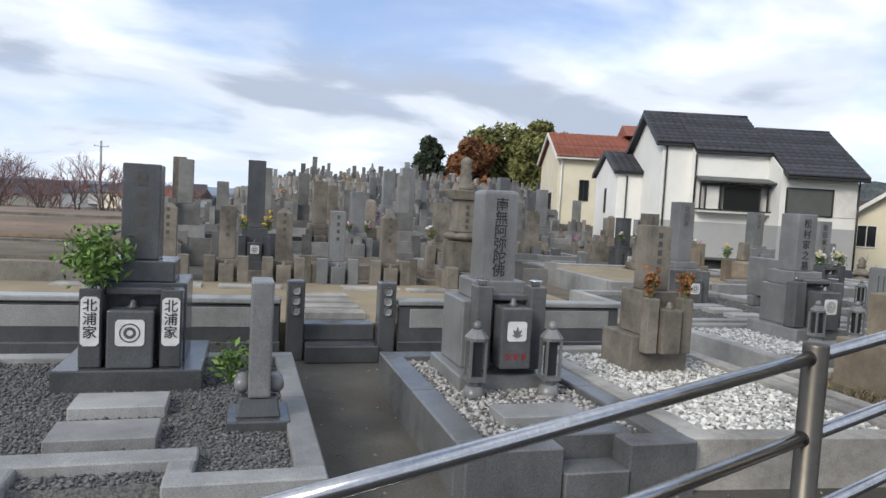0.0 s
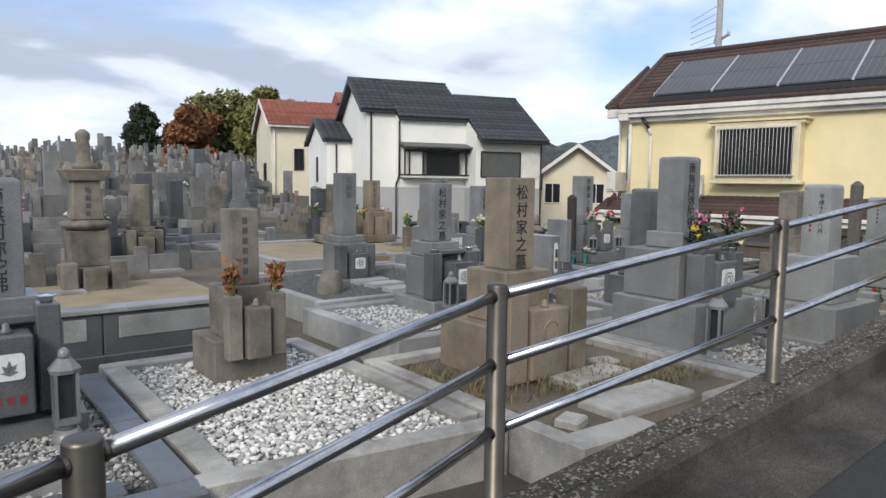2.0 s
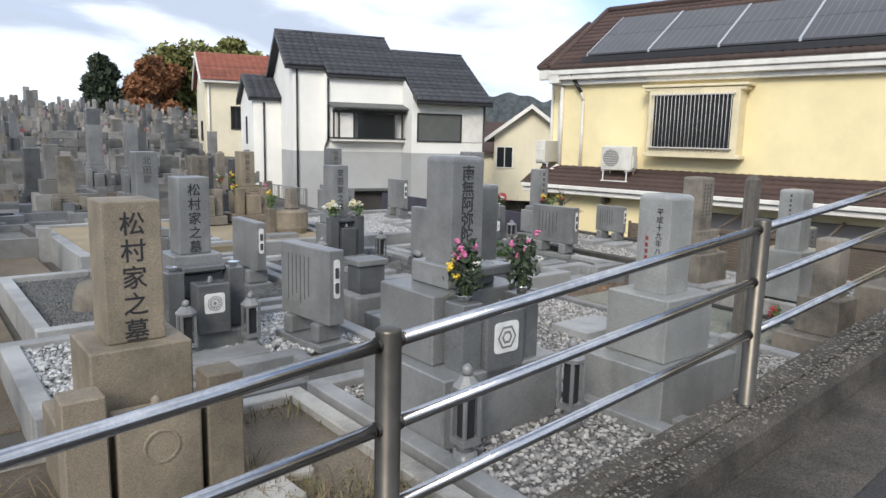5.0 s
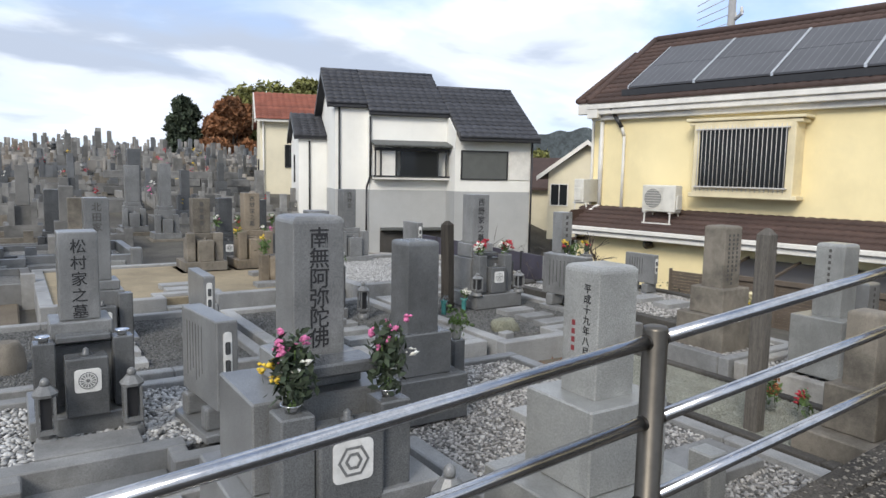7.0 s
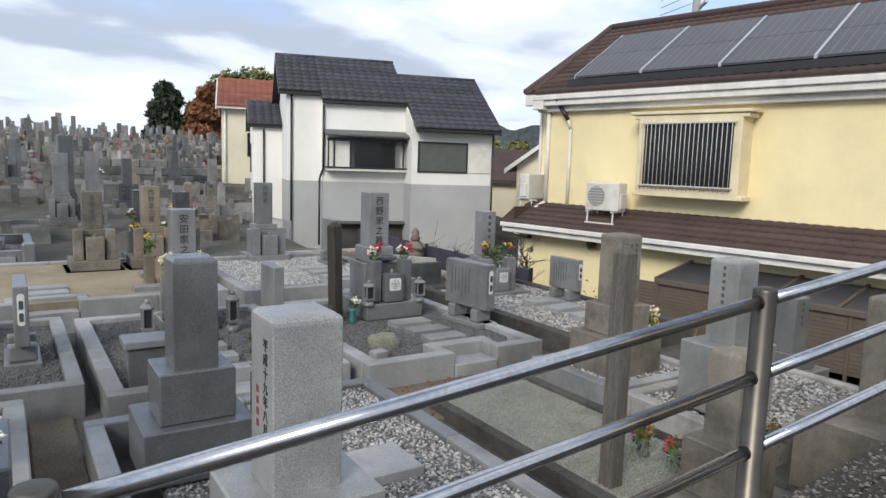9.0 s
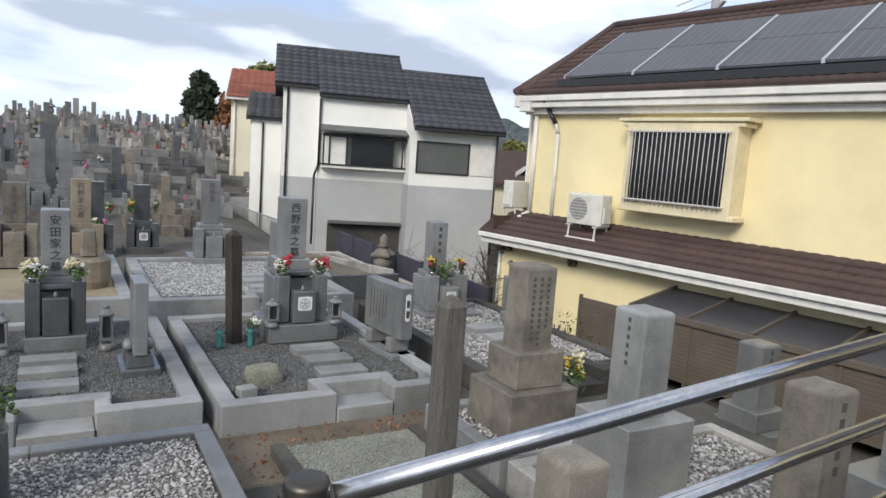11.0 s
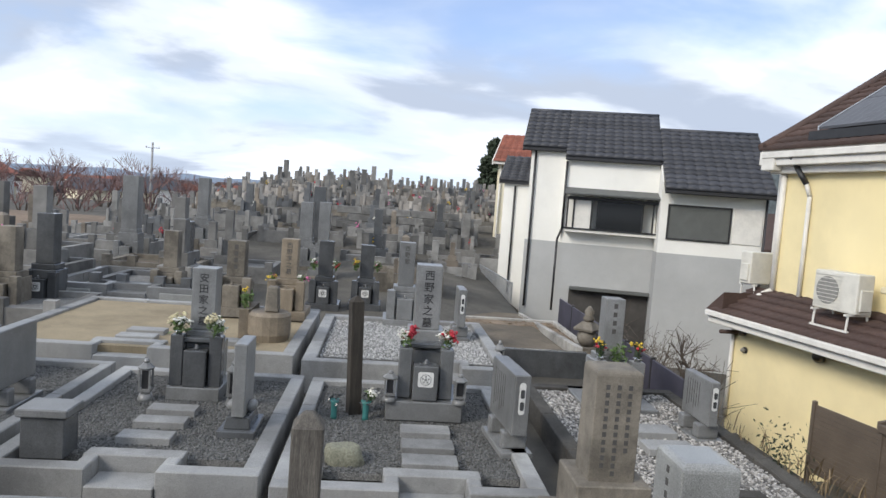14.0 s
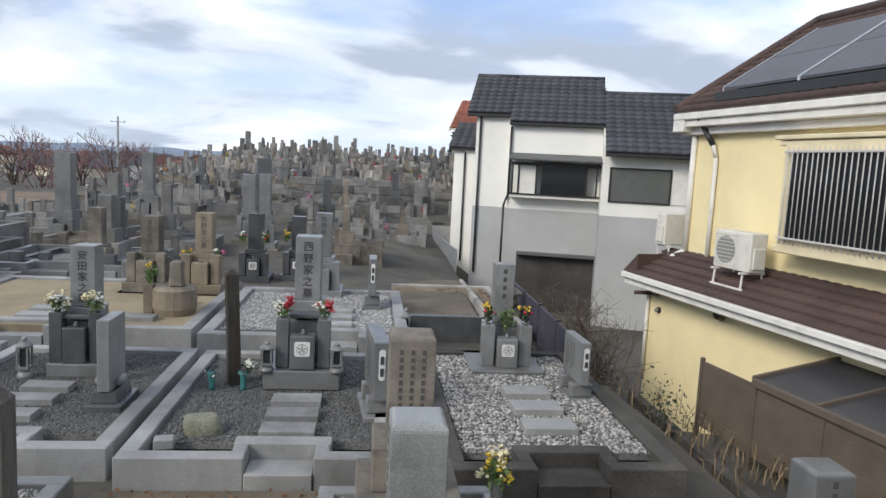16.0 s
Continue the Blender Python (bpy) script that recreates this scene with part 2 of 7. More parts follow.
bare_earth = mat("bare_brown_earth", (0.2, 0.152, 0.108), rough=1.0, var=0.3, scale=1.6, speck=0.3, sscale=40, stain=0.35, bump=0.7, bscale=25)
twig = mat("bare_twig", (0.19, 0.115, 0.105), rough=1.0, var=0.2, scale=3, island=0.3)
pet_white = mat("white_petal", (0.75, 0.74, 0.68), rough=0.6, var=0.08, island=0.1)
pet_pink = mat("pink_petal", (0.62, 0.16, 0.33), rough=0.6, var=0.15, island=0.25)
pet_red = mat("red_petal", (0.45, 0.03, 0.05), rough=0.6, var=0.15, island=0.25)
pet_yellow = mat("yellow_petal", (0.72, 0.5, 0.05), rough=0.6, var=0.12, island=0.2)
pet_cream = mat("cream_petal", (0.62, 0.56, 0.36), rough=0.6, var=0.12, island=0.2)
teal = mat("teal_plastic", (0.05, 0.2, 0.19), rough=0.5, var=0.1)
pole_grey = mat("utility_pole_concrete", (0.3, 0.3, 0.3), rough=0.9, var=0.1)
field = mat("brown_field", (0.2, 0.145, 0.1), rough=1.0, var=0.3, scale=0.35, speck=0.2, sscale=8, stain=0.3)
hill_green = mat("wooded_hill", (0.075, 0.09, 0.095), rough=1.0, var=0.35, scale=0.02, speck=0.3, sscale=0.3)
haze_hill = mat("hazy_hill", (0.2, 0.25, 0.32), rough=1.0, var=0.15, scale=0.004)

glass = bpy.data.materials.new("dark_window_glass")
glass.use_nodes = True
gb = glass.node_tree.nodes["Principled BSDF"]
gb.inputs["Base Color"].default_value = (0.02, 0.022, 0.024, 1)
gb.inputs["Roughness"].default_value = 0.06
gb.inputs["IOR"].default_value = 1.3

# ---- mesh helpers ----
TH = -9.37                            # the plots' axis against the houses' axis, degrees
CU, SU = math.cos(radians(TH)), math.sin(radians(TH))


def W(u, v, z=0.0):
    """Plot axes (u along the fence, v away from the road) to the world."""
    return Vector((CU * u - SU * v, SU * u + CU * v, z))


def at(u, v, z=0.0, rz=0.0):
    p = W(u, v, z)
    return pose(p.x, p.y, p.z, 0, 0, TH + rz)


def thing(name, m, label, category, group="", kind=""):
    ob = new(name)
    ob.empty_display_size = 0.1
    ob.matrix_world = m
    return tagged(ob, label, category, group, kind)


def mesh_of(bm, name, smooth=False):
    me = bpy.data.meshes.new(name)
    bm.normal_update()
    bm.to_mesh(me)
    bm.free()
    if smooth:
        me.polygons.foreach_set("use_smooth", [True] * len(me.polygons))
    return me


def part(name, bm, material, parent, label="", m=None, smooth=False):
    """One mesh object under a thing or a part. bm: a bmesh or a mesh."""
    me = bm if isinstance(bm, bpy.types.Mesh) else mesh_of(bm, name, smooth)
    if not me.materials:
        me.materials.append(material)
    ob = new(name, me)
    ob.parent = parent
    if m is not None:
        ob.matrix_basis = m
    return tagged(ob, label)


def solo(name, bm, material, label, category, m=None, group="", kind="", smooth=False):
    """A top-level thing that is one mesh."""
    me = bm if isinstance(bm, bpy.types.Mesh) else mesh_of(bm, name, smooth)
    if not me.materials:
        me.materials.append(material)
    ob = new(name, me)
    if m is not None:
        ob.matrix_world = m
    return tagged(ob, label, category, group, kind)


def add_box(bm, x0, x1, y0, y1, z0, z1, tx=0.0, ty=0.0):
    """A box; tx, ty: how much the top draws in on each side."""
    vs = [bm.verts.new(c) for c in ((x0, y0, z0), (x1, y0, z0), (x1, y1, z0), (x0, y1, z0),
                                    (x0 + tx, y0 + ty, z1), (x1 - tx, y0 + ty, z1), (x1 - tx, y1 - ty, z1), (x0 + tx, y1 - ty, z1))]
    for f in ((3, 2, 1, 0), (4, 5, 6, 7), (0, 1, 5, 4), (1, 2, 6, 5), (2, 3, 7, 6), (3, 0, 4, 7)):
        bm.faces.new([vs[i] for i in f])
    return bm


BOXES = {}


def box(w, d, h, bev=0.006, tx=0.0, ty=0.0, seg=1):
    """A worn-edged block standing on z = 0, centred; alike blocks share one mesh."""
    key = (round(w, 3), round(d, 3), round(h, 3), bev, tx, ty, seg)
    bm = bmesh.new()
    add_box(bm, -w / 2, w / 2, -d / 2, d / 2, 0, h, tx, ty)
    if bev:
        bmesh.ops.bevel(bm, geom=list(bm.edges), offset=bev, segments=seg, affect="EDGES", profile=0.5)
    return bm


def prism(pts, x0, x1):
    """A polygon of (y, z) points, extruded along x."""
    bm = bmesh.new()
    a = [bm.verts.new((x0, y, z)) for y, z in pts]
    b = [bm.verts.new((x1, y, z)) for y, z in pts]
    n = len(pts)
    bm.faces.new(a), bm.faces.new(b[::-1])
    for i in range(n):
        bm.faces.new((a[i], b[i], b[(i + 1) % n], a[(i + 1) % n]))
    bmesh.ops.recalc_face_normals(bm, faces=list(bm.faces))
    return bm


def lathe(profile, n=20, bm=None, cx=0.0, cy=0.0):
    """A turned body from (radius, height) points."""
    bm = bm or bmesh.new()
    rings = [[bm.verts.new((cx + r * math.cos(2 * math.pi * i / n), cy + r * math.sin(2 * math.pi * i / n), z)) for i in range(n)] for r, z in profile]
    for a, b in zip(rings, rings[1:]):
        for i in range(n):
            bm.faces.new((a[i], a[(i + 1) % n], b[(i + 1) % n], b[i]))
    bm.faces.new(rings[0][::-1]), bm.faces.new(rings[-1])
    return bm


def tube(p, q, r, n=14, bm=None, r2=None):
    """A round bar from p to q."""
    bm = bm or bmesh.new()
    p, q = Vector(p), Vector(q)
    rot = (q - p).to_track_quat("Z", "Y").to_matrix()
    r2 = r if r2 is None else r2
    a = [bm.verts.new(p + rot @ Vector((r * math.cos(2 * math.pi * i / n), r * math.sin(2 * math.pi * i / n), 0))) for i in range(n)]
    b = [bm.verts.new(q + rot @ Vector((r2 * math.cos(2 * math.pi * i / n), r2 * math.sin(2 * math.pi * i / n), 0))) for i in range(n)]
    for i in range(n):
        bm.faces.new((a[i], a[(i + 1) % n], b[(i + 1) % n], b[i]))
    bm.faces.new(a[::-1]), bm.faces.new(b)
    return bm


def fast_mesh(name, verts, faces):
    """A mesh from numpy arrays: verts (n, 3), faces (m, k)."""
    me = bpy.data.meshes.new(name)
    verts, faces = np.asarray(verts, dtype=np.float32), np.asarray(faces, dtype=np.int32)
    m, k = faces.shape
    me.vertices.add(len(verts)); me.vertices.foreach_set("co", verts.ravel())
    me.loops.add(m * k); me.loops.foreach_set("vertex_index", faces.ravel())
    me.polygons.add(m)
    me.polygons.foreach_set("loop_start", np.arange(0, m * k, k, dtype=np.int32))
    me.update(calc_edges=True)
    me.validate()
    return me


RNG = np.random.default_rng(7)
OCTA_V = np.array([(1, 0, 0), (-1, 0, 0), (0, 1, 0), (0, -1, 0), (0, 0, 1), (0, 0, -1)], dtype=float)
OCTA_F = np.array([(0, 2, 4), (2, 1, 4), (1, 3, 4), (3, 0, 4), (2, 0, 5), (1, 2, 5), (3, 1, 5), (0, 3, 5)])
_b = bmesh.new()
bmesh.ops.create_icosphere(_b, subdivisions=1, radius=1)
_b.verts.ensure_lookup_table()
ICO_V = np.array([v.co[:] for v in _b.verts]); ICO_F = np.array([[v.index for v in f.verts] for f in _b.faces])
_b.free()


def scatter(name, centres, size, spread=0.35, flat=0.6, fine=False):
    """Many small stones in one mesh."""
    V, F = (ICO_V, ICO_F) if fine else (OCTA_V, OCTA_F)
    n = len(centres)
    s = size * (1 + spread * RNG.standard_normal((n, 1, 1)).clip(-1.5, 2))
    jit = 1 + 0.22 * RNG.standard_normal((n, len(V), 1)).clip(-2, 2)
    ax = np.stack([1 + 0.3 * RNG.random(n), 0.75 + 0.3 * RNG.random(n), flat * (0.8 + 0.5 * RNG.random(n))], axis=1)[:, None, :]
    p = V[None] * s * jit * ax
    a = RNG.random(n) * 6.283
    b = RNG.standard_normal(n) * 0.5
    ca, sa, cb, sb = np.cos(a), np.sin(a), np.cos(b), np.sin(b)
    x, y, z = p[..., 0], p[..., 1], p[..., 2]
    y, z = y * cb[:, None] - z * sb[:, None], y * sb[:, None] + z * cb[:, None]
    x, y = x * ca[:, None] - y * sa[:, None], x * sa[:, None] + y * ca[:, None]
    p = np.stack([x, y, z], axis=2) + np.asarray(centres)[:, None, :]
    f = F[None] + (np.arange(n) * len(V))[:, None, None]
    return fast_mesh(name, p.reshape(-1, 3), f.reshape(-1, 3))


def blades(name, centres, length, width, lean=0.5, droop=0.3):
    """Many narrow bent leaves in one mesh, rising from the centres."""
    n = len(centres)
    c = np.asarray(centres)
    a = RNG.random(n) * 6.283
    L = length * (0.5 + RNG.random(n))
    ln = lean * RNG.random(n)
    d = np.stack([np.cos(a), np.sin(a), np.zeros(n)], axis=1)
    s = np.stack([-np.sin(a), np.cos(a), np.zeros(n)], axis=1) * (width * (0.6 + 0.8 * RNG.random(n)))[:, None]
    up = np.array([0, 0, 1.0])
    m = c + (d * ln[:, None] * 0.5 + up * 0.62) * L[:, None]
    t = c + (d * (ln[:, None] * 1.3) + up * (1 - droop * RNG.random((n, 1)))) * L[:, None]
    v = np.stack([c - s * 0.5, c + s * 0.5, m + s * 0.5, m - s * 0.5, t], axis=1).reshape(-1, 3)
    k = (np.arange(n) * 5)[:, None, None]
    f = np.array([[(0, 1, 2), (0, 2, 3), (3, 2, 4)]]) + k
    return fast_mesh(name, v, f.reshape(-1, 3))


def foliage(name, centres, size):
    """Many small, freely turned leaves in one mesh."""
    n = len(centres)
    q = RNG.standard_normal((n, 3)); q /= np.linalg.norm(q, axis=1)[:, None]
    r = RNG.standard_normal((n, 3)); r -= q * (q * r).sum(1)[:, None]; r /= np.linalg.norm(r, axis=1)[:, None]
    o = np.cross(q, r)
    s = (size * (0.5 + RNG.random(n)))[:, None]
    c = np.asarray(centres)
    v = np.stack([c - q * s, c + r * s * 0.42 + o * s * 0.1, c + q * s, c - r * s * 0.42 + o * s * 0.1], axis=1).reshape(-1, 3)
    f = np.array([[0, 1, 2, 3]]) + (np.arange(n) * 4)[:, None]
    return fast_mesh(name, v, f)


GLYPHS = {}


def letters(text, size, step=1.05, depth=0.002):
    """Upright writing, one sign below the other, as a mesh that faces -y, its top at z = 0."""
    key = (text, size, step)
    if key in GLYPHS:
        return GLYPHS[key]
    bm = bmesh.new()
    if text.startswith("#"):
        # unreadable writing: one plain bar for each sign
        for i in range(int(text[1:])):
            add_box(bm, -size * 0.3, size * 0.3, -depth, depth, -size * (i * step + 0.86), -size * (i * step + 0.12))
        text = ""
    for i, ch in enumerate(text):
        cu = bpy.data.curves.new("writing", "FONT")
        cu.body, cu.size, cu.align_x, cu.extrude, cu.resolution_u = ch, size, "CENTER", depth, 2
        cu.offset = size * 0.008
        ob = bpy.data.objects.new("writing", cu)
        scene.collection.objects.link(ob)
        me = bpy.data.meshes.new_from_object(ob)
        me.transform(Matrix.Translation((0, 0, -size * 0.86 - i * size * step)) @ Matrix.Rotation(radians(90), 4, "X"))
        bm.from_mesh(me)
        bpy.data.objects.remove(ob); bpy.data.curves.remove(cu); bpy.data.meshes.remove(me)
    GLYPHS[key] = mesh_of(bm, "writing")
    return GLYPHS[key]

# ---- ground, road, retaining kerb ----
def road_top(u):
    """The height of the retaining kerb's top along the road."""
    return 0.58 + 0.092 * (u - 5.32)


def fence_v(u):
    return 2.09 if u >= 3.13 else 2.09 - 0.285 * (3.13 - u)


def sm(a, b, x):
    t = np.clip((x - a) / (b - a), 0, 1)
    return t * t * (3 - 2 * t)


def land(u, v):
    """The lie of the land in plot axes."""
    u, v = np.asarray(u, dtype=float), np.asarray(v, dtype=float)
    fv = np.where(u >= 3.13, 2.09, 2.09 - 0.285 * (3.13 - u))
    low = -0.75 * sm(14.9, 16.3, u) * (1 - sm(11, 15, v)) - 0.45 * sm(11.5, 15, u) * sm(11, 16, v) * (1 - sm(40, 55, v))
    hill = 2.8 * sm(14, 53, v) * sm(-3.0, 5.0, u) * (1 - 0.55 * sm(17, 40, u)) * (1 - sm(60, 110, v))
    terr = 0.22 * (np.floor(hill / 0.6) * 0.6 - hill)
    left = -1.0 * sm(6, -25, u) * sm(10, 30, v) - 4.5 * sm(60, 260, v) * sm(30, -40, u)
    yard = -1.6 * sm(15.0, 15.4, u) * sm(9.6, 11, v) * (1 - sm(24, 32, v))
    z = low + hill + terr + left + yard
    z = np.where(v < fv + 0.05, 0.58 + 0.092 * (np.clip(u, -60, 40) - 5.32) - 0.35, z)
    return z


ax_u = np.concatenate([np.linspace(-3000, -300, 10), np.linspace(-260, -30, 12), np.arange(-26, 40, 0.75), np.linspace(44, 140, 14), np.linspace(180, 3000, 10)])
ax_v = np.concatenate([np.linspace(-600, -40, 8), np.linspace(-30, 1, 12), np.arange(1.2, 4.2, 0.15), np.arange(4.5, 70, 0.75), np.linspace(74, 300, 24), np.linspace(380, 4000, 12)])
UU, VV = np.meshgrid(ax_u, ax_v)
ZZ = land(UU, VV)
gv = np.stack([CU * UU - SU * VV, SU * UU + CU * VV, ZZ], axis=2).reshape(-1, 3)
nu, nv = len(ax_u), len(ax_v)
ii = (np.arange(nv - 1)[:, None] * nu + np.arange(nu - 1)[None, :]).ravel()
gf = np.stack([ii, ii + 1, ii + nu + 1, ii + nu], axis=1)
ground_me = fast_mesh("ground", gv, gf)
ground_me.polygons.foreach_set("use_smooth", [True] * len(ground_me.polygons))
solo("ground", ground_me, path_soil, "packed grey-brown earth between the grave plots", "ground", kind="structure")


def strip(name, material, label, cat, prof, u0, u1, n=40):
    """A band along the road: prof gives (offset from the fence line, height above the kerb's top) points."""
    us = np.linspace(u0, u1, n)
    us = np.sort(np.append(us, 3.13))
    bm = bmesh.new()
    rows = [[bm.verts.new(W(u, fence_v(u) + o, road_top(u) + h)) for o, h in prof] for u in us]
    k = len(prof)
    for a, b in zip(rows, rows[1:]):
        for i in range(k):
            bm.faces.new((a[i], a[(i + 1) % k], b[(i + 1) % k], b[i]))
    bm.faces.new(rows[0]), bm.faces.new(rows[-1])
    bmesh.ops.recalc_face_normals(bm, faces=list(bm.faces))
    return solo(name, bm, material, label, cat, kind="structure")


strip("road", asphalt, "dark grey asphalt lane running uphill beside the fence", "road", [(-7.5, -0.12), (-0.58, -0.155), (-0.58, -0.3), (-7.5, -0.3)], -14, 34, 60)
strip("gutter", agg, "stained concrete gutter strip at the edge of the lane", "gutter", [(-0.58, -0.15), (-0.20, -0.14), (-0.20, -0.32), (-0.58, -0.32)], -14, 34, 60)
strip("retaining_kerb", agg, "weathered exposed-aggregate concrete kerb carrying the fence posts", "kerb", [(-0.205, -0.3), (-0.19, -0.02), (-0.17, 0.0), (-0.055, 0.0), (-0.05, -0.015), (-0.04, -0.015), (-0.035, 0.0), (0.10, 0.0), (0.12, -0.02), (0.14, -2.2), (-0.205, -2.2)], -14, 34, 60)

# ---- guard fence ----
fence = thing("guard_fence", Matrix.Identity(4), "stainless steel pipe guard fence with three rails beside the lane", "fence")
post_us = [-2.2, -0.25, 1.70, 3.13, 5.19, 7.29, 9.335, 11.28, 13.3, 15.3, 17.3, 19.3]
POST_H, RP, RR = 0.90, 0.038, 0.021
for u in post_us:
    b = W(u, fence_v(u), road_top(u))
    bm = lathe([(RP + 0.004, -0.02), (RP + 0.004, 0.006), (RP, 0.008), (RP, POST_H - 0.012), (RP * 0.93, POST_H - 0.004), (RP * 0.6, POST_H), (0.002, POST_H + 0.001)], 24)
    part("post", bm, post_steel, fence, m=Matrix.Translation(b), smooth=True)
for u0, u1 in zip(post_us, post_us[1:]):
    for dz in (0.045, 0.295, 0.55):
        p, q = W(u0, fence_v(u0), road_top(u0) + POST_H - dz), W(u1, fence_v(u1), road_top(u1) + POST_H - dz)
        d = (q - p).normalized()
        r = part("rail", tube(p + d * RP * 0.8, q - d * RP * 0.8, RR, 18), steel, fence, smooth=True)
        for e, s in ((p, 1), (q, -1)):
            part("weld_collar", tube(e + d * s * (RP - 0.004), e + d * s * (RP + 0.004), RR + 0.003, 18), post_steel, r)


# ---- plots: kerbs, beds, gravel ----
def gravel(u0, u1, v0, v1, z, material, size, gap, label, fine=False, under=None, holes=()):
    solo("gravel_bed", box(u1 - u0, v1 - v0, 0.06, 0), under or gravel_under, "flat grey bed under loose gravel", "gravel bed", at((u0 + u1) / 2, (v0 + v1) / 2, z - 0.066), kind="structure")
    nx, ny = int((u1 - u0) / gap), int((v1 - v0) / gap)
    gu, gvv = np.meshgrid(np.linspace(u0 + gap / 2, u1 - gap / 2, nx), np.linspace(v0 + gap / 2, v1 - gap / 2, ny))
    pu = gu.ravel() + RNG.uniform(-gap, gap, gu.size) * 0.6
    pv_ = gvv.ravel() + RNG.uniform(-gap, gap, gu.size) * 0.6
    keep = np.ones(pu.size, bool)
    for a, b, c, d in holes:
        keep &= ~((pu > a) & (pu < b) & (pv_ > c) & (pv_ < d))
    pu, pv_ = pu[keep], pv_[keep]
    pz = z - 0.004 + RNG.uniform(0, size * 0.7, pu.size)
    c = np.stack([CU * pu - SU * pv_, SU * pu + CU * pv_, pz], axis=1)
    solo("gravel", scatter("gravel", c, size, fine=fine), material, label, "gravel", kind="stuff")


def plot(u0, u1, v0, v1, top=0.28, base=-0.05, w=0.14, step=None, material=None, label="grey granite kerb round a grave plot", sides="flrb", joint=1.1, sd=0.3):
    """A kerbed grave plot built of stone lengths, with a lower step in front where there is one."""
    mt = material or granite_kerb
    th = thing("grave_plot", at((u0 + u1) / 2, (v0 + v1) / 2), label, "grave plot", "kerbed plots")
    cu_, cv = (u0 + u1) / 2, (v0 + v1) / 2

    def length(a0, a1, b0, b1, z1=top):
        along = (a1 - a0) > (b1 - b0)
        span_ = (a1 - a0) if along else (b1 - b0)
        n = max(1, round(span_ / joint))
        for i in range(n):
            f0, f1 = i / n, (i + 1) / n
            g = 0.002
            x0, x1 = (a0 + (a1 - a0) * f0 + g, a0 + (a1 - a0) * f1 - g) if along else (a0, a1)
            y0, y1 = (b0, b1) if along else (b0 + (b1 - b0) * f0 + g, b0 + (b1 - b0) * f1 - g)
            part("kerb_stone", box(x1 - x0, y1 - y0, z1 - base, 0.009), mt, th, m=Matrix.Translation(((x0 + x1) / 2 - cu_, (y0 + y1) / 2 - cv, base)))

    if "f" in sides:
        if step:
            a, b = step
            length(u0, a, v0, v0 + w), length(b, u1, v0, v0 + w)
            part("step_stone", box(b - a - 0.006, sd, top - base - 0.13, 0.008), mt, th, "lower granite entry step", m=Matrix.Translation(((a + b) / 2 - cu_, v0 + sd / 2 - 0.02 - cv, base)))
            part("sill_stone", box(b - a + 0.26, 0.16, top - base + 0.004, 0.008), mt, th, m=Matrix.Translation(((a + b) / 2 - cu_, v0 + sd + 0.063 - cv, base)))
            for s, e in ((-1, a), (1, b)):
                part("cheek_stone", box(0.12, sd + 0.02 - w, top - base, 0.02, seg=2), mt, th, m=Matrix.Translation((e + s * 0.062 - cu_, v0 + w + (sd + 0.02 - w) / 2 + 0.002 - cv, base)))
        else:
            length(u0, u1, v0, v0 + w)
    if "b" in sides:
        length(u0, u1, v1 - w, v1)
    f = v0 + w if "f" in sides else v0
    k = v1 - w if "b" in sides else v1
    if "l" in sides:
        length(u0, u0 + w, f + 0.002, k - 0.002)
    if "r" in sides:
        length(u1 - w, u1, f + 0.002, k - 0.002)
    return th


def slabs(lst, z, w, d, label="pale granite stepping slab set in gravel", group="stepping slabs"):
    for u, v in lst:
        solo("stepping_slab", box(w, d, 0.075, 0.006), granite_kerb, label, "paving slab", at(u, v, z - 0.05, random.uniform(-1.5, 1.5)), group)


# first plot beside the path, with the tall monument
plot(-1.75, 0.40, 2.97, 5.5, 0.28, step=(-0.9, -0.3))
gravel(-1.6, 0.26, 3.12, 5.36, 0.235, peb_dark, 0.011, 0.021, "loose dark grey gravel with paler specks")
slabs([(-0.63, 3.68), (-0.64, 4.2)], 0.275, 0.5, 0.3)
# second plot, small and white-grey gravel
plot(1.08, 2.42, 3.12, 5.4, 0.30, step=(1.62, 2.0), sd=0.2, w=0.17, material=granite_deep, label="polished grey granite kerb round a small plot")
gravel(1.22, 2.26, 3.46, 5.24, 0.255, peb_mix, 0.014, 0.025, "mixed pale and grey gravel", True)
slabs([(1.74, 3.72)], 0.29, 0.55, 0.26)
# third plot, white stones, concrete kerb with a slanting front
plot(2.46, 4.05, 3.25, 5.66, 0.29, material=concrete_pale, label="pale concrete kerb round a white gravel plot", sides="lrb", w=0.15)
th = thing("plot_front_kerb", at(3.23, 3.10), "pale concrete front kerb of a plot, set aslant along the lane", "kerb")
part("kerb_stone", box(1.68, 0.15, 0.38, 0.01), concrete_pale, th, m=pose(0.0, 0.06, -0.08, 0, 0, -6.5))
gravel(2.60, 3.91, 3.22, 5.52, 0.245, peb_white, 0.0155, 0.027, "loose white crushed stone", True)
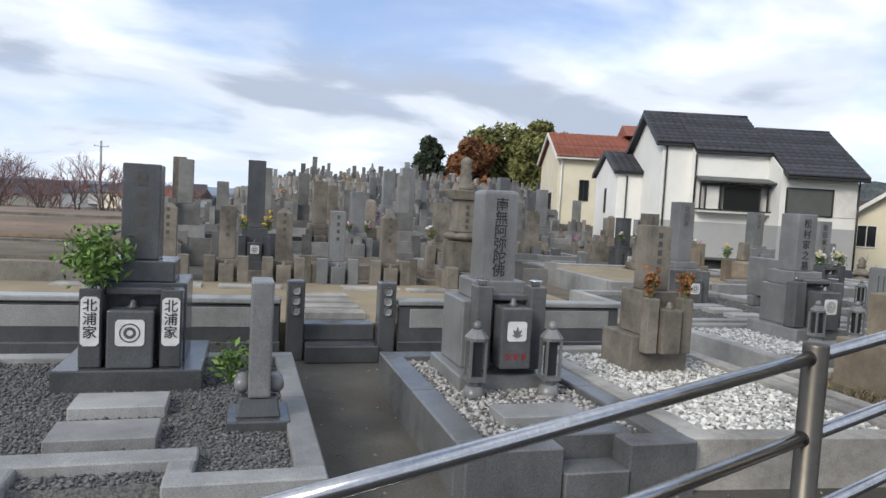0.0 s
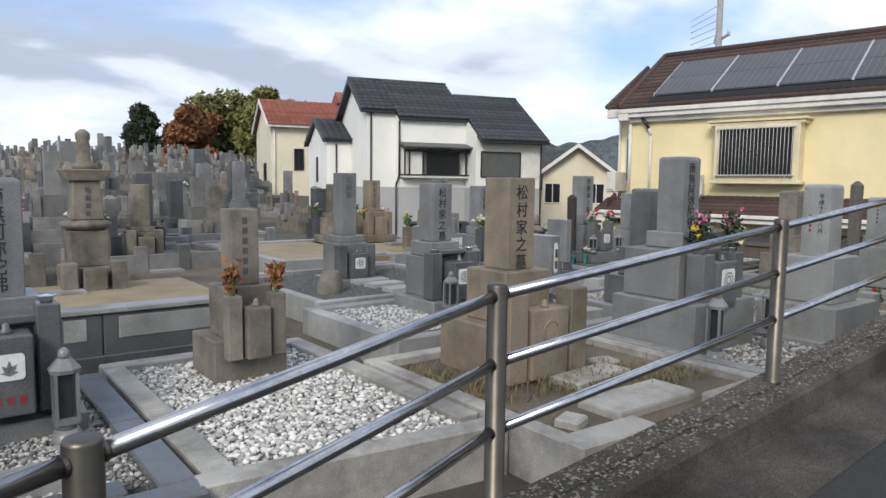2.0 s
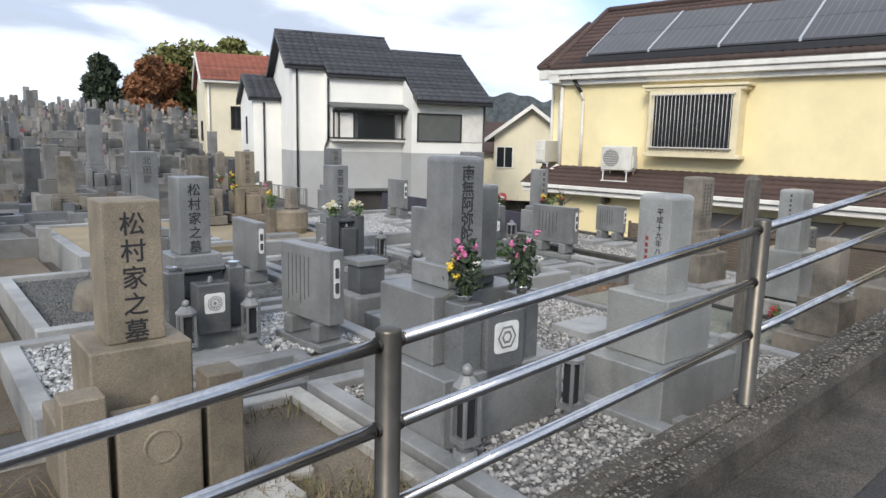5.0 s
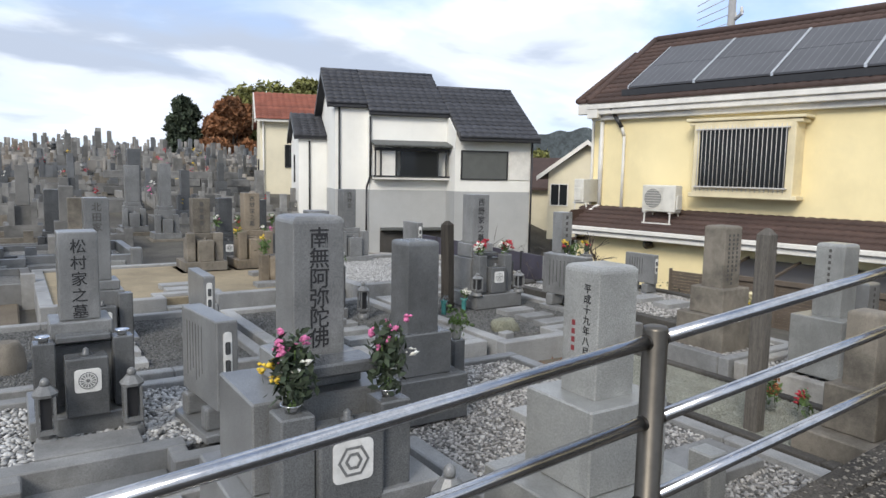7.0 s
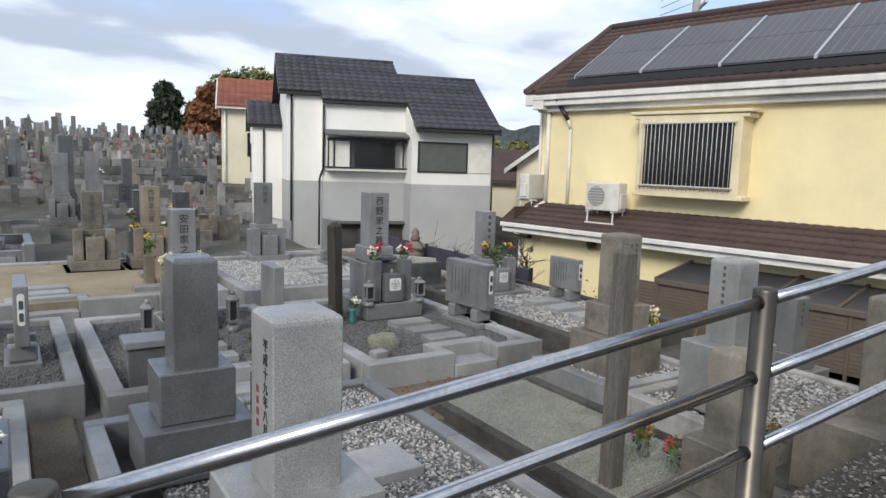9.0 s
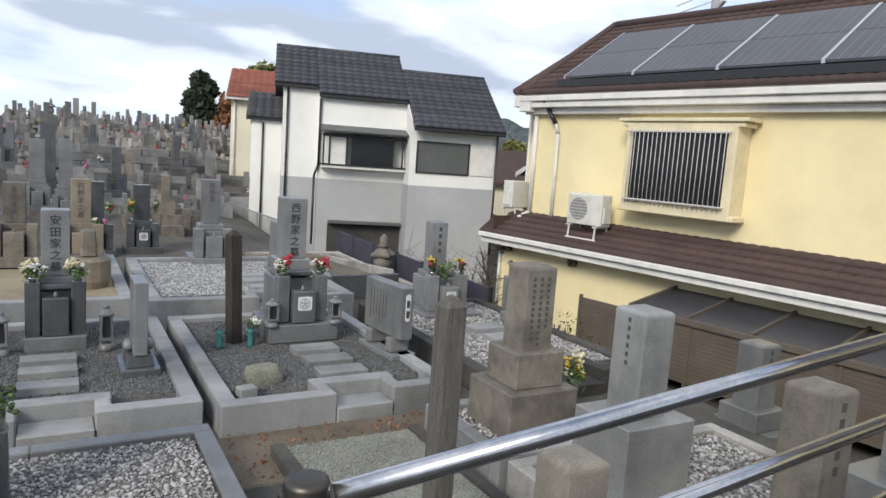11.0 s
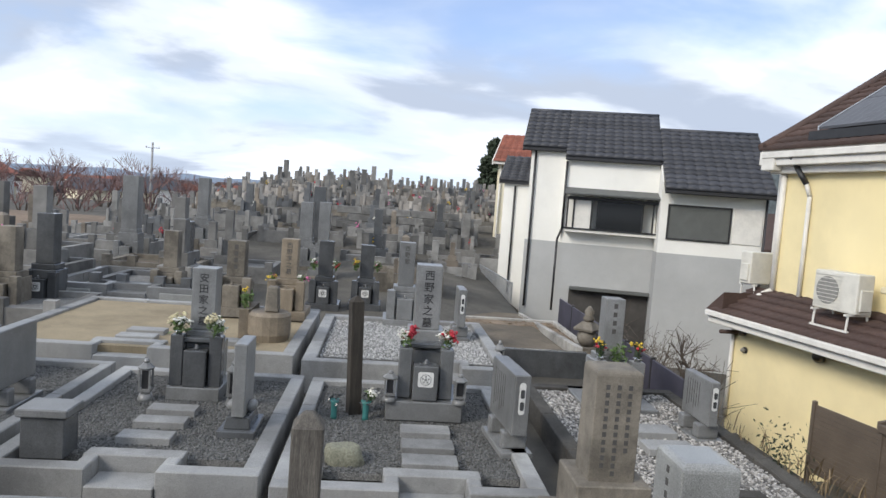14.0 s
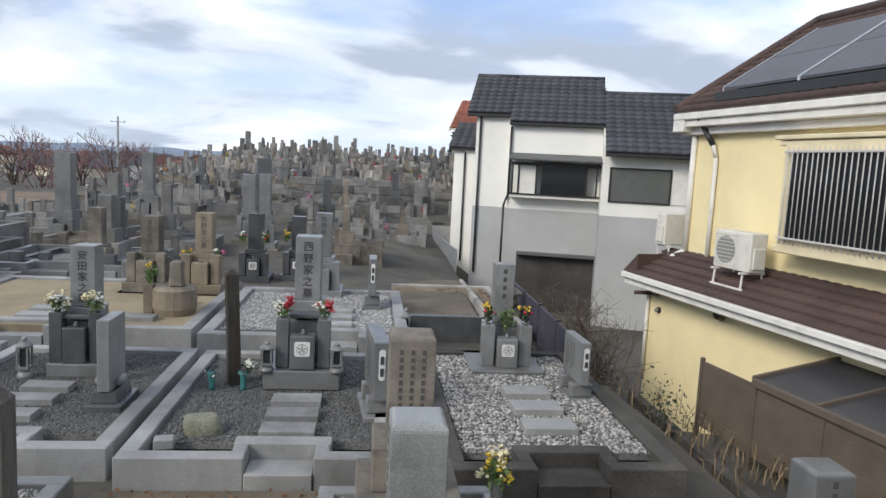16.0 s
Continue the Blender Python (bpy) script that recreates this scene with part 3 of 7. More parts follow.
# fourth plot, weeds
plot(4.07, 6.18, 2.60, 4.62, 0.31, material=concrete_pale, label="pale concrete kerb round a weedy plot", sides="lrb", w=0.12)
th = thing("plot_front_kerb", at(5.1, 2.58), "pale concrete front kerb of a weedy plot with a sunk entry", "kerb")
part("kerb_stone", box(0.62, 0.2, 0.506, 0.012), concrete_pale, th, m=pose(-0.71, -0.02, -0.19, 0, 0, -2))
part("kerb_stone", box(0.76, 0.1, 0.506, 0.012), concrete_pale, th, m=Matrix.Translation((0.70, 0.03, -0.19)))
part("entry_slab", box(0.78, 0.34, 0.4, 0.02, seg=2), concrete_pale, th, m=Matrix.Translation((-0.02, 0.31, -0.09)))
part("entry_step", box(0.68, 0.24, 0.3, 0.012), concrete, th, m=Matrix.Translation((-0.03, 0.02, -0.2)))
solo("soil_bed", box(1.86, 1.9, 0.3, 0), soil, "bare brown soil with weeds", "soil", at(5.13, 3.55, -0.05), kind="structure")
for u, v, w_, d_, r_ in ((5.25, 3.42, 0.62, 0.26, 4), (4.42, 2.86, 0.17, 0.15, 20), (5.62, 3.62, 0.22, 0.16, -12)):
    solo("paving_stone", box(w_, d_, 0.13, 0.012), concrete_pale, "rough pale paving stone lying loose among weeds", "paving stone", at(u, v, 0.17, r_), "loose paving stones")
gu = RNG.uniform(4.2, 6.05, 10000); gw = RNG.uniform(2.95, 4.48, 10000)
keep = (np.sin(gu * 5.1) + np.cos(gw * 4.3 + gu * 2) + RNG.normal(0, 0.7, gu.size)) > 0.1
gp = np.stack([CU * gu - SU * gw, SU * gu + CU * gw, np.full(gu.size, 0.245)], axis=1)[keep]
solo("weeds", blades("weeds", gp[::2], 0.085, 0.005, 1.5, 0.8), dry_grass, "dry straw-coloured weeds", "weeds", kind="stuff")
solo("grass_tufts", blades("grass_tufts", gp[1::2], 0.06, 0.005, 1.5, 0.7), green_grass, "short green grass tufts", "grass", kind="stuff")
# plot behind, with a crested monument and a tablet
plot(4.66, 7.34, 5.03, 6.86, 0.30, step=(5.65, 6.45), sd=0.26)
gravel(4.80, 7.20, 5.4, 6.72, 0.25, peb_grey, 0.017, 0.03, "loose pale grey gravel", True)
slabs([(6.03, 5.58)], 0.29, 0.62, 0.3)
# plot behind it, with an upright field stone
plot(4.96, 7.78, 7.05, 9.78, 0.30, w=0.13)
gravel(5.09, 7.65, 7.18, 9.65, 0.235, peb_dark, 0.0105, 0.022, "fine dark grey gravel")
slabs([(6.45, 7.6), (6.45, 8.05), (6.45, 8.42)], 0.265, 0.5, 0.24)
# plot of the rounded-top stone by the lane
plot(6.27, 7.74, 2.36, 4.7, 0.30, w=0.13)
gravel(6.40, 7.61, 2.5, 4.55, 0.25, peb_mix, 0.015, 0.027, "mixed pale gravel", True)
# plot shared by the plain stone by the lane and the stepped stone
plot(7.86, 9.98, 2.36, 4.72, 0.28, w=0.13, sides="flr")
plot(7.68, 9.98, 4.72, 6.2, 0.28, w=0.13, material=granite_mid, sides="lrb")
gravel(8.0, 9.84, 2.5, 6.06, 0.24, peb_mix, 0.012, 0.022, "mixed pale gravel", True)
slabs([(9.15, 4.55), (9.4, 3.4)], 0.285, 0.6, 0.42, "pale granite slab lying in mixed gravel", "slabs in mixed gravel")
# two large plots with families of stones
plot(7.9, 10.03, 6.68, 9.68, 0.28, step=(8.72, 9.24), w=0.15, sd=0.3)
gravel(8.06, 9.88, 7.1, 9.52, 0.225, peb_dark, 0.0105, 0.0205, "fine dark grey gravel")
slabs([(8.92, 7.45), (8.92, 7.86), (8.92, 8.22)], 0.265, 0.46, 0.2)
plot(10.13, 12.3, 6.5, 9.62, 0.28, step=(11.12, 11.66), w=0.15, sd=0.3)
gravel(10.29, 12.14, 6.95, 9.46, 0.225, peb_dark, 0.0105, 0.0205, "fine dark grey gravel")
slabs([(11.39, 7.14), (11.39, 7.52), (11.39, 7.92)], 0.265, 0.48, 0.24)
solo("small_kerb_block", box(0.16, 0.12, 0.09, 0.01), granite_kerb, "small pale stone block in gravel", "stone block", at(10.42, 6.86, 0.21, 10))
# plot by the house wall
plot(12.72, 14.72, 6.35, 9.95, 0.26, w=0.16, material=concrete_dark, label="dark stained concrete kerb round a gravel plot", step=(13.46, 14.06), sd=0.34)
gravel(12.9, 14.56, 6.78, 9.8, 0.215, peb_mix, 0.0145, 0.026, "mixed black and white gravel", True)
slabs([(13.78, 7.28), (13.78, 7.78), (13.78, 8.26)], 0.265, 0.5, 0.28)
# plot of the brown stepped stone
plot(11.74, 13.05, 4.9, 6.04, 0.28, w=0.12)
gravel(11.87, 12.92, 5.03, 5.91, 0.235, peb_mix, 0.015, 0.027, "mixed pale gravel", True)
plot(11.8, 13.95, 3.6, 4.88, 0.26, w=0.12, material=concrete_pale)
gravel(11.93, 13.82, 3.73, 4.75, 0.22, peb_mix, 0.015, 0.028, "mixed pale gravel", True)
# grit path patch with a low rim
plot(10.40, 11.66, 3.1, 6.0, 0.13, w=0.1, material=concrete_dark, label="low stained concrete rim round a grit path", sides="lfr")
gravel(10.50, 11.56, 3.2, 5.98, 0.10, fine_grit, 0.008, 0.017, "pale greenish fine grit", under=fine_grit)
# row further back
plot(5.9, 9.82, 10.15, 13.7, 0.40, step=(7.35, 8.0), w=0.16, base=-0.05)
solo("sand_bed", box(3.6, 3.2, 0.3, 0), sand, "flat beige sand bed", "sand", at(7.86, 11.92, 0.06), kind="structure")
slabs([(7.68, 10.75), (7.68, 11.15), (8.95, 10.75), (9.2, 11.85)], 0.40, 0.5, 0.24)
plot(9.95, 12.62, 9.86, 13.2, 0.42, step=(11.3, 11.95), w=0.17)
gravel(10.13, 12.44, 10.35, 13.0, 0.36, peb_grey, 0.013, 0.026, "loose pale grey gravel")
slabs([(11.6, 10.6), (11.6, 11.05), (11.6, 11.5)], 0.40, 0.5, 0.24)
plot(4.7, 7.7, 14.4, 17.2, 0.5, step=(5.85, 6.55), w=0.14, material=granite_mid, label="grey granite walled plot with a low gate")
gravel(4.86, 7.54, 14.85, 17.05, 0.3, peb_grey, 0.014, 0.03, "loose grey gravel")
for u_ in (4.8, 7.6):
    solo("kerb_pier", box(0.2, 0.2, 0.62, 0.03, seg=2), granite_mid, "short rounded granite corner pier", "pier", at(u_, 14.47, 0.0), "corner piers")
for u_ in (5.25, 7.1):
    pn = solo("kerb_panel", box(0.62, 0.03, 0.2, 0.012), granite_light, "pale granite panel on a plot wall", "panel", at(u_, 14.39, 0.2), "kerb panels")
# raised earth bed
bedt = thing("raised_bed", at(13.4, 12.6), "low concrete-edged bed of bare brown earth", "earth bed")
part("earth", box(1.35, 7.2, 0.62, 0.03), soil, bedt, "bare brown earth", m=pose(0.02, 2.4, -0.58, -4.5, 0, -4.5))
part("edging", box(0.1, 7.5, 0.6, 0.01), concrete_pale, bedt, "pale concrete edging", m=pose(0.80, 2.5, -0.5, -5.5, 0, -4.5))
part("edging", box(1.3, 0.1, 0.50, 0.01), granite_dark, bedt, "dark stone edging", m=Matrix.Translation((-0.05, -1.25, -0.1)))

# ---- low wall with gate piers at the end of the path ----
wallm = thing("boundary_wall", at(0.9, 6.5), "dark granite plot wall with pale inset panels and two gate piers", "wall")
for x0, x1 in ((-4.3, -0.55), (0.55, 2.95)):
    n = 3 if x1 - x0 > 3 else 2
    for i in range(n):
        a, b = x0 + (x1 - x0) * i / n, x0 + (x1 - x0) * (i + 1) / n
        part("wall_block", box(b - a - 0.006, 0.16, 0.52, 0.012), granite_dark, wallm, m=Matrix.Translation(((a + b) / 2, 0, 0.0)))
        part("inset_panel", box(b - a - 0.24, 0.02, 0.19, 0.009), granite_light, wallm, "pale granite inset panel", m=Matrix.Translation(((a + b) / 2, -0.078, 0.30)))
    part("coping", box(x1 - x0, 0.22, 0.05, 0.01), granite_light, wallm, m=Matrix.Translation(((x0 + x1) / 2, 0, 0.522)))
    part("plinth", box(x1 - x0, 0.24, 0.2, 0.01), granite_dark, wallm, m=Matrix.Translation(((x0 + x1) / 2, -0.02, -0.02)))
for x in (-0.42, 0.44):
    p = part("gate_pier", box(0.16, 0.18, 0.74, 0.01), granite_dark, wallm, "dark granite gate pier", m=Matrix.Translation((x, -0.03, 0)))
    for i in range(3):
        part("carved_sign", box(0.07, 0.006, 0.075, 0.018), granite_light, p, m=Matrix.Translation((0, -0.094, 0.62 - i * 0.095)))
for i, (z, y) in enumerate(((0.0, -0.1), (0.16, 0.18))):
    part("stair_step", box(0.68, 0.3, 0.16, 0.01), granite_dark, wallm, m=Matrix.Translation((0.01, y, z)))
solo("sand_bed", box(8.2, 3.2, 0.3, 0), sand, "flat yellowish sand bed", "sand", at(0.2, 8.3, 0.0), kind="structure")
for v_ in (7.05, 7.45, 7.85, 8.3):
    solo("stepping_slab", box(0.62, 0.26, 0.075, 0.006), concrete_pale, "pale stepping slab set in sand", "paving slab", at(0.92, v_, 0.29), "stepping slabs")
for u_, v_ in ((-0.9, 9.3), (0.1, 9.25), (1.7, 9.3), (2.6, 9.2), (-1.8, 9.2)):
    solo("stepping_slab", box(0.8, 0.3, 0.06, 0.006), concrete_pale, "pale stone slab before the small gravestones", "paving slab", at(u_, v_, 0.27), "stepping slabs")

# bare earth in front of the large plots, with fallen leaves and small stones
solo("earth_patch", box(1.5, 3.2, 0.12, 0.02), soil, "flat bed of bare brown earth beside a sand plot", "earth", at(4.95, 11.8, -0.02), kind="structure")
solo("drain_channel", box(0.36, 3.4, 0.05, 0.01), concrete_dark, "blackened concrete drain channel between two plots", "drain", at(10.19, 4.2, -0.03), kind="structure")
solo("earth_patch", box(2.2, 0.9, 0.08, 0.02), soil, "bare brown earth before the large plots", "earth", at(10.9, 6.02, -0.045), kind="structure")
solo("earth_patch", box(0.5, 3.6, 0.06, 0.02), soil, "strip of bare brown earth between two plots", "earth", at(6.0, 3.4, -0.03), kind="structure")
solo("earth_patch", box(0.34, 4.6, 0.06, 0.02), soil, "strip of bare brown earth between two plots", "earth", at(7.52, 5.2, -0.03), kind="structure")
solo("earth_patch", box(0.8, 3.9, 0.06, 0.02), soil, "strip of bare brown earth between two plots", "earth", at(4.5, 7.6, -0.03), kind="structure")
c_u, c_v = RNG.uniform(9.9, 12.6, 420), RNG.uniform(5.6, 6.45, 420)
solo("leaf_litter", foliage("leaf_litter", np.stack([CU * c_u - SU * c_v, SU * c_u + CU * c_v, np.full(420, 0.05)], axis=1), 0.02), dead_leaf, "scattered fallen brown leaves", "leaf litter", kind="stuff")
c_u, c_v = RNG.uniform(-2.5, 14, 900), RNG.uniform(2.3, 6.6, 900)
solo("pebble_litter", scatter("pebble_litter", np.stack([CU * c_u - SU * c_v, SU * c_u + CU * c_v, land(c_u, c_v) + 0.003], axis=1), 0.009), peb_mix, "stray small stones on the paths", "stones", kind="stuff")
gu = RNG.uniform(-3, 18, 2600); go = np.abs(RNG.normal(0, 0.05, 2600))
fvv = np.where(gu >= 3.13, 2.09, 2.09 - 0.285 * (3.13 - gu))
gv2 = fvv + 0.15 + go
gz = np.full(gu.size, 0.0)
solo("kerb_weeds", blades("kerb_weeds", np.stack([CU * gu - SU * gv2, SU * gu + CU * gv2, np.maximum(land(gu, gv2), 0) + gz], axis=1), 0.09, 0.006, 1.2, 0.6), dry_grass, "thin dry weeds along the foot of the kerb", "weeds", kind="stuff")

# pebbles standing out of the kerb's worn concrete
ku = RNG.uniform(-1.5, 15, 9000)
kv = np.where(ku >= 3.13, 2.09, 2.09 - 0.285 * (3.13 - ku)) + RNG.uniform(-0.165, 0.095, 9000)
kz = 0.58 + 0.092 * (ku - 5.32) + 0.0005
solo("kerb_pebbles", scatter("kerb_pebbles", np.stack([CU * ku - SU * kv, SU * ku + CU * kv, kz], axis=1), 0.0085, flat=0.35), peb_kerb, "pale and dark pebbles bedded in worn kerb concrete", "pebbles", kind="stuff")


# ---- gravestones ----
def crest_plate(parent, y, z, s, style, dark):
    """A carved family crest: a pale cut-cornered plate with a plain round device."""
    bm = box(s, 0.006, s * 0.98, 0)
    bmesh.ops.bevel(bm, geom=[e for e in bm.edges if abs(e.verts[0].co.y - e.verts[1].co.y) > 0.004], offset=s * 0.14, segments=3, affect="EDGES", profile=0.5)
    pl = part("crest_plate", bm, white_stone, parent, "pale carved crest plate", m=Matrix.Translation((0, y, z - s * 0.49)))
    bm = bmesh.new()
    r = s * 0.36
    if style == "ring":
        rings = [(r, r * 0.86), (r * 0.6, r * 0.3)]
    elif style == "star":
        rings = [(r, r * 0.88), (r * 0.25, r * 0.04)]
    else:
        rings = []
    n = 28
    if style == "hexagon":
        rings, n = [(r * 1.1, r * 0.9), (r * 0.62, r * 0.4)], 6
    elif style == "flower":
        rings = [(r, r * 0.9), (r * 0.22, r * 0.02)]
        for k in range(14):
            t = 6.2832 * k / 14
            c, q = Vector((math.cos(t), 0, math.sin(t))), Vector((-math.sin(t), 0, math.cos(t)))
            o = Vector((0, -0.0055, s * 0.49))
            bm.faces.new([bm.verts.new(o + v) for v in (c * r * 0.3, c * r * 0.75 + q * r * 0.11, c * r * 0.82, c * r * 0.75 - q * r * 0.11)])
    for ro, ri in rings:
        a = [bm.verts.new((ro * math.cos(6.2832 * i / n), -0.0055, s * 0.49 + ro * math.sin(6.2832 * i / n))) for i in range(n)]
        b = [bm.verts.new((ri * math.cos(6.2832 * i / n), -0.0055, s * 0.49 + ri * math.sin(6.2832 * i / n))) for i in range(n)]
        for i in range(n):
            bm.faces.new((a[i], a[(i + 1) % n], b[(i + 1) % n], b[i]))
    if style == "star":
        for k in range(5):
            t = 6.2832 * k / 5 + 0.314
            c, q = Vector((math.cos(t), 0, math.sin(t))), Vector((-math.sin(t), 0, math.cos(t)))
            o = Vector((0, -0.0055, s * 0.49))
            bm.faces.new([bm.verts.new(o + v) for v in (c * r * 0.3, c * r * 0.55 + q * r * 0.2, c * r * 0.8, c * r * 0.55 - q * r * 0.2)])
    if style == "leaf":
        for t, k in ((-0.7, 0.8), (0.0, 1.0), (0.7, 0.8)):
            c, q = Vector((math.sin(t), 0, math.cos(t))), Vector((math.cos(t), 0, -math.sin(t)))
            o = Vector((0, -0.0055, s * 0.3))
            bm.faces.new([bm.verts.new(o + v) for v in (c * 0.0, c * r * 0.5 * k + q * r * 0.28, c * r * 1.3 * k, c * r * 0.5 * k - q * r * 0.28)])
        bm.faces.new([bm.verts.new((x, -0.0055, z0)) for x, z0 in ((-s * 0.3, s * 0.3), (0, s * 0.16), (s * 0.3, s * 0.3), (0, s * 0.36))])
    part("crest_relief", bm, dark, parent, m=Matrix.Translation((0, y, z - s * 0.49)))


def write(parent, text, size, step, material, m):
    """A column of carved signs, each a part of its own."""
    for i, ch in enumerate(("#1",) * int(text[1:]) if text.startswith("#") else text):
        part("letter", letters(ch, size), material, parent, m=m @ Matrix.Translation((0, 0, -i * size * step)))


def shaft_mesh(w, d, h, style):
    if style == "dome":
        bm = box(w, d, h, 0.0)
        bmesh.ops.bevel(bm, geom=[e for e in bm.edges if min(v.co.z for v in e.verts) > h - 0.01], offset=0.035, segments=4, affect="EDGES", profile=0.5)
        bmesh.ops.bevel(bm, geom=[e for e in bm.edges if abs(e.verts[0].co.z - e.verts[1].co.z) > h * 0.5], offset=0.005, segments=1, affect="EDGES")
        return bm
    if style == "pyramid":
        bm = bmesh.new()
        add_box(bm, -w / 2, w / 2, -d / 2, d / 2, 0, h - 0.07)
        add_box(bm, -w / 2, w / 2, -d / 2, d / 2, h - 0.07, h, w * 0.32, d * 0.32)
        bmesh.ops.remove_doubles(bm, verts=list(bm.verts), dist=0.0005)
        return bm
    return box(w, d, h, 0.009, seg=2)


def gravestone(u, v, z0, tiers, shaft, style="flat", material=None, label="", text="", tsize=0.1, tstep=1.08, tmat=None, rz=0.0, tface="front", box_=None, posts=None, crest="", tray=None, group="gravestones", cup=True, box_text="", plates="", wall_back=None, lower=None, k=1.0):
    """A family gravestone. k: slenderness, by which all widths and depths are drawn in. (u, v): the middle of the shaft. tiers: (w, d, h, dy) from the ground up; shaft: (w, d, h);
    box_: (w, d, h, y, z) incense box; posts: (x, w, d, h, y, z) flower posts; tray: (w, d, h, y, z)."""
    mt = material or granite_mid
    # box, tray and posts: a darker lower stone holds their shade in its colour
    mb = lower or mt
    tiers = [(w * k, d * k, h, dy * k) for w, d, h, dy in tiers]
    shaft = (shaft[0] * k, shaft[1] * k, shaft[2])
    box_, tray, wall_back = (q and (q[0] * k, q[1] * k, q[2], q[3] * k, q[4]) for q in (box_, tray, wall_back))
    posts = posts and (posts[0] * k, posts[1] * k, posts[2] * k, posts[3], posts[4] * k, posts[5])
    th = thing("gravestone", at(u, v, z0, rz), label, "gravestone", group)
    z = 0.0
    for i, (w, d, h, dy) in enumerate(tiers):
        part("base" if i == 0 else "plinth", box(w, d, h, 0.009), mt, th, m=Matrix.Translation((0, dy, z)))
        z += h + 0.001
    w, d, h = shaft
    s = part("shaft", shaft_mesh(w, d, h, style), mt, th, m=Matrix.Translation((0, 0, z)))
    if text:
        m = Matrix.Translation((0, -d / 2 - 0.0005, h - 0.05)) if tface == "front" else pose(-w / 2 - 0.0005, 0, h - 0.05, 0, 0, -90)
        write(s, text, tsize, tstep, tmat or ink, m)
    if tray:
        w, d, h, y, zz = tray
        part("offering_tray", box(w, d, h, 0.01, 0, 0), mb, th, m=Matrix.Translation((0, y, zz)))
    if wall_back:
        w, d, h, y, zz = wall_back
        part("back_block", box(w, d, h, 0.008), mt, th, m=Matrix.Translation((0, y, zz)))
    if box_:
        w, d, h, y, zz = box_
        b = part("incense_box", box(w, d, h, 0.012, seg=2), mb, th, m=Matrix.Translation((0, y, zz)))
        part("box_knob", lathe([(0.03, 0), (0.034, 0.012), (0.018, 0.025), (0.022, 0.04), (0.004, 0.055)], 14), mb, b, m=Matrix.Translation((0, 0, h)), smooth=True)
        if crest:
            crest_plate(b, -d / 2 - 0.003, h * 0.62, min(w * 0.62, h * 0.5), crest, mt)
        if box_text:
            for i, ch in enumerate(("#1",) * int(box_text[1:])):
                part("letter", letters(ch, 0.055), red_ink, b, "red carved letter", m=Matrix.Translation(((i - (int(box_text[1:]) - 1) / 2) * 0.056, -d / 2 - 0.0005, h * 0.27)))
    if posts:
        x, w, d, h, y, zz = posts
        for side in (-1, 1):
            p = part("flower_post", box(w, d, h, 0.008), mb, th, m=Matrix.Translation((side * x, y, zz)))
            if cup:
                part("steel_cup", lathe([(0.03, 0), (0.033, 0.02), (0.05, 0.035), (0.052, 0.04), (0.04, 0.036), (0.02, 0.03)], 16), chrome, p, "polished steel flower cup", m=Matrix.Translation((0, 0, h)), smooth=True)
            if plates:
                bm = box(w * 0.82, 0.006, h * 0.62, 0)
                bmesh.ops.bevel(bm, geom=[e for e in bm.edges if abs(e.verts[0].co.y - e.verts[1].co.y) > 0.004], offset=0.018, segments=1, affect="EDGES", profile=0.5)
                pl = part("name_plate", bm, white_stone, p, "pale carved name plate", m=Matrix.Translation((0, -d / 2 - 0.003, h * 0.28)))
                write(p, plates, 0.085, 1.0, ink, Matrix.Translation((0, -d / 2 - 0.0065, h * 0.88)))
    return th


# the tall monument with pale name plates
gravestone(-0.665, 5.08, 0.22, [(0.88, 0.95, 0.15, -0.02), (0.62, 0.55, 0.52, 0.06), (0.46, 0.42, 0.14, 0.0)], (0.24, 0.24, 0.64), "flat", granite_dark,
           "tall dark granite gravestone with pale name plates and crest", "#4", 0.11, 1.2, carve, box_=(0.275, 0.2, 0.37, -0.36, 0.152), posts=(0.235, 0.13, 0.16, 0.5, -0.35, 0.152), crest="ring", cup=False, plates="北浦家", tray=(0.34, 0.16, 0.05, -0.26, 0.60), k=1.0)
gravestone(1.80, 4.83, 0.24, [(0.78, 0.8, 0.12, -0.1), (0.62, 0.52, 0.48, 0.0), (0.42, 0.4, 0.14, 0.0)], (0.275, 0.275, 0.655), "dome", granite_mid,
           "grey granite gravestone with rounded top and black brush lettering", "南無阿弥陀佛", 0.104, 0.93, ink, box_=(0.235, 0.2, 0.42, -0.48, 0.18), posts=(0.21, 0.12, 0.16, 0.58, -0.38, 0.15), crest="leaf", lower=granite_deep, tray=(0.36, 0.2, 0.05, -0.28, 0.62), box_text="#3", k=0.95)
gravestone(3.29, 5.02, 0.22, [(0.66, 0.6, 0.32, 0.05), (0.44, 0.4, 0.36, 0.0)], (0.255, 0.255, 0.535), "flat", granite_old,
           "weathered brown-grey gravestone with dried flowers", "#6", 0.062, 1.15, carve, box_=(0.215, 0.16, 0.36, -0.36, 0.20), posts=(0.195, 0.13, 0.13, 0.44, -0.33, 0.2), cup=False, k=0.80)
BROWN = gravestone(4.97, 4.01, 0.23, [(0.76, 0.64, 0.40, 0.1), (0.5, 0.48, 0.38, 0.0)], (0.29, 0.29, 0.67), "flat", granite_tan,
           "weathered brown sandstone-coloured gravestone with carved lettering", "松村家之墓", 0.115, 1.1, ink, box_=(0.40, 0.16, 0.5, -0.42, 0.04), posts=(0.33, 0.19, 0.18, 0.62, -0.4, 0.04), cup=False, crest="", k=0.91)
ring = bmesh.new()
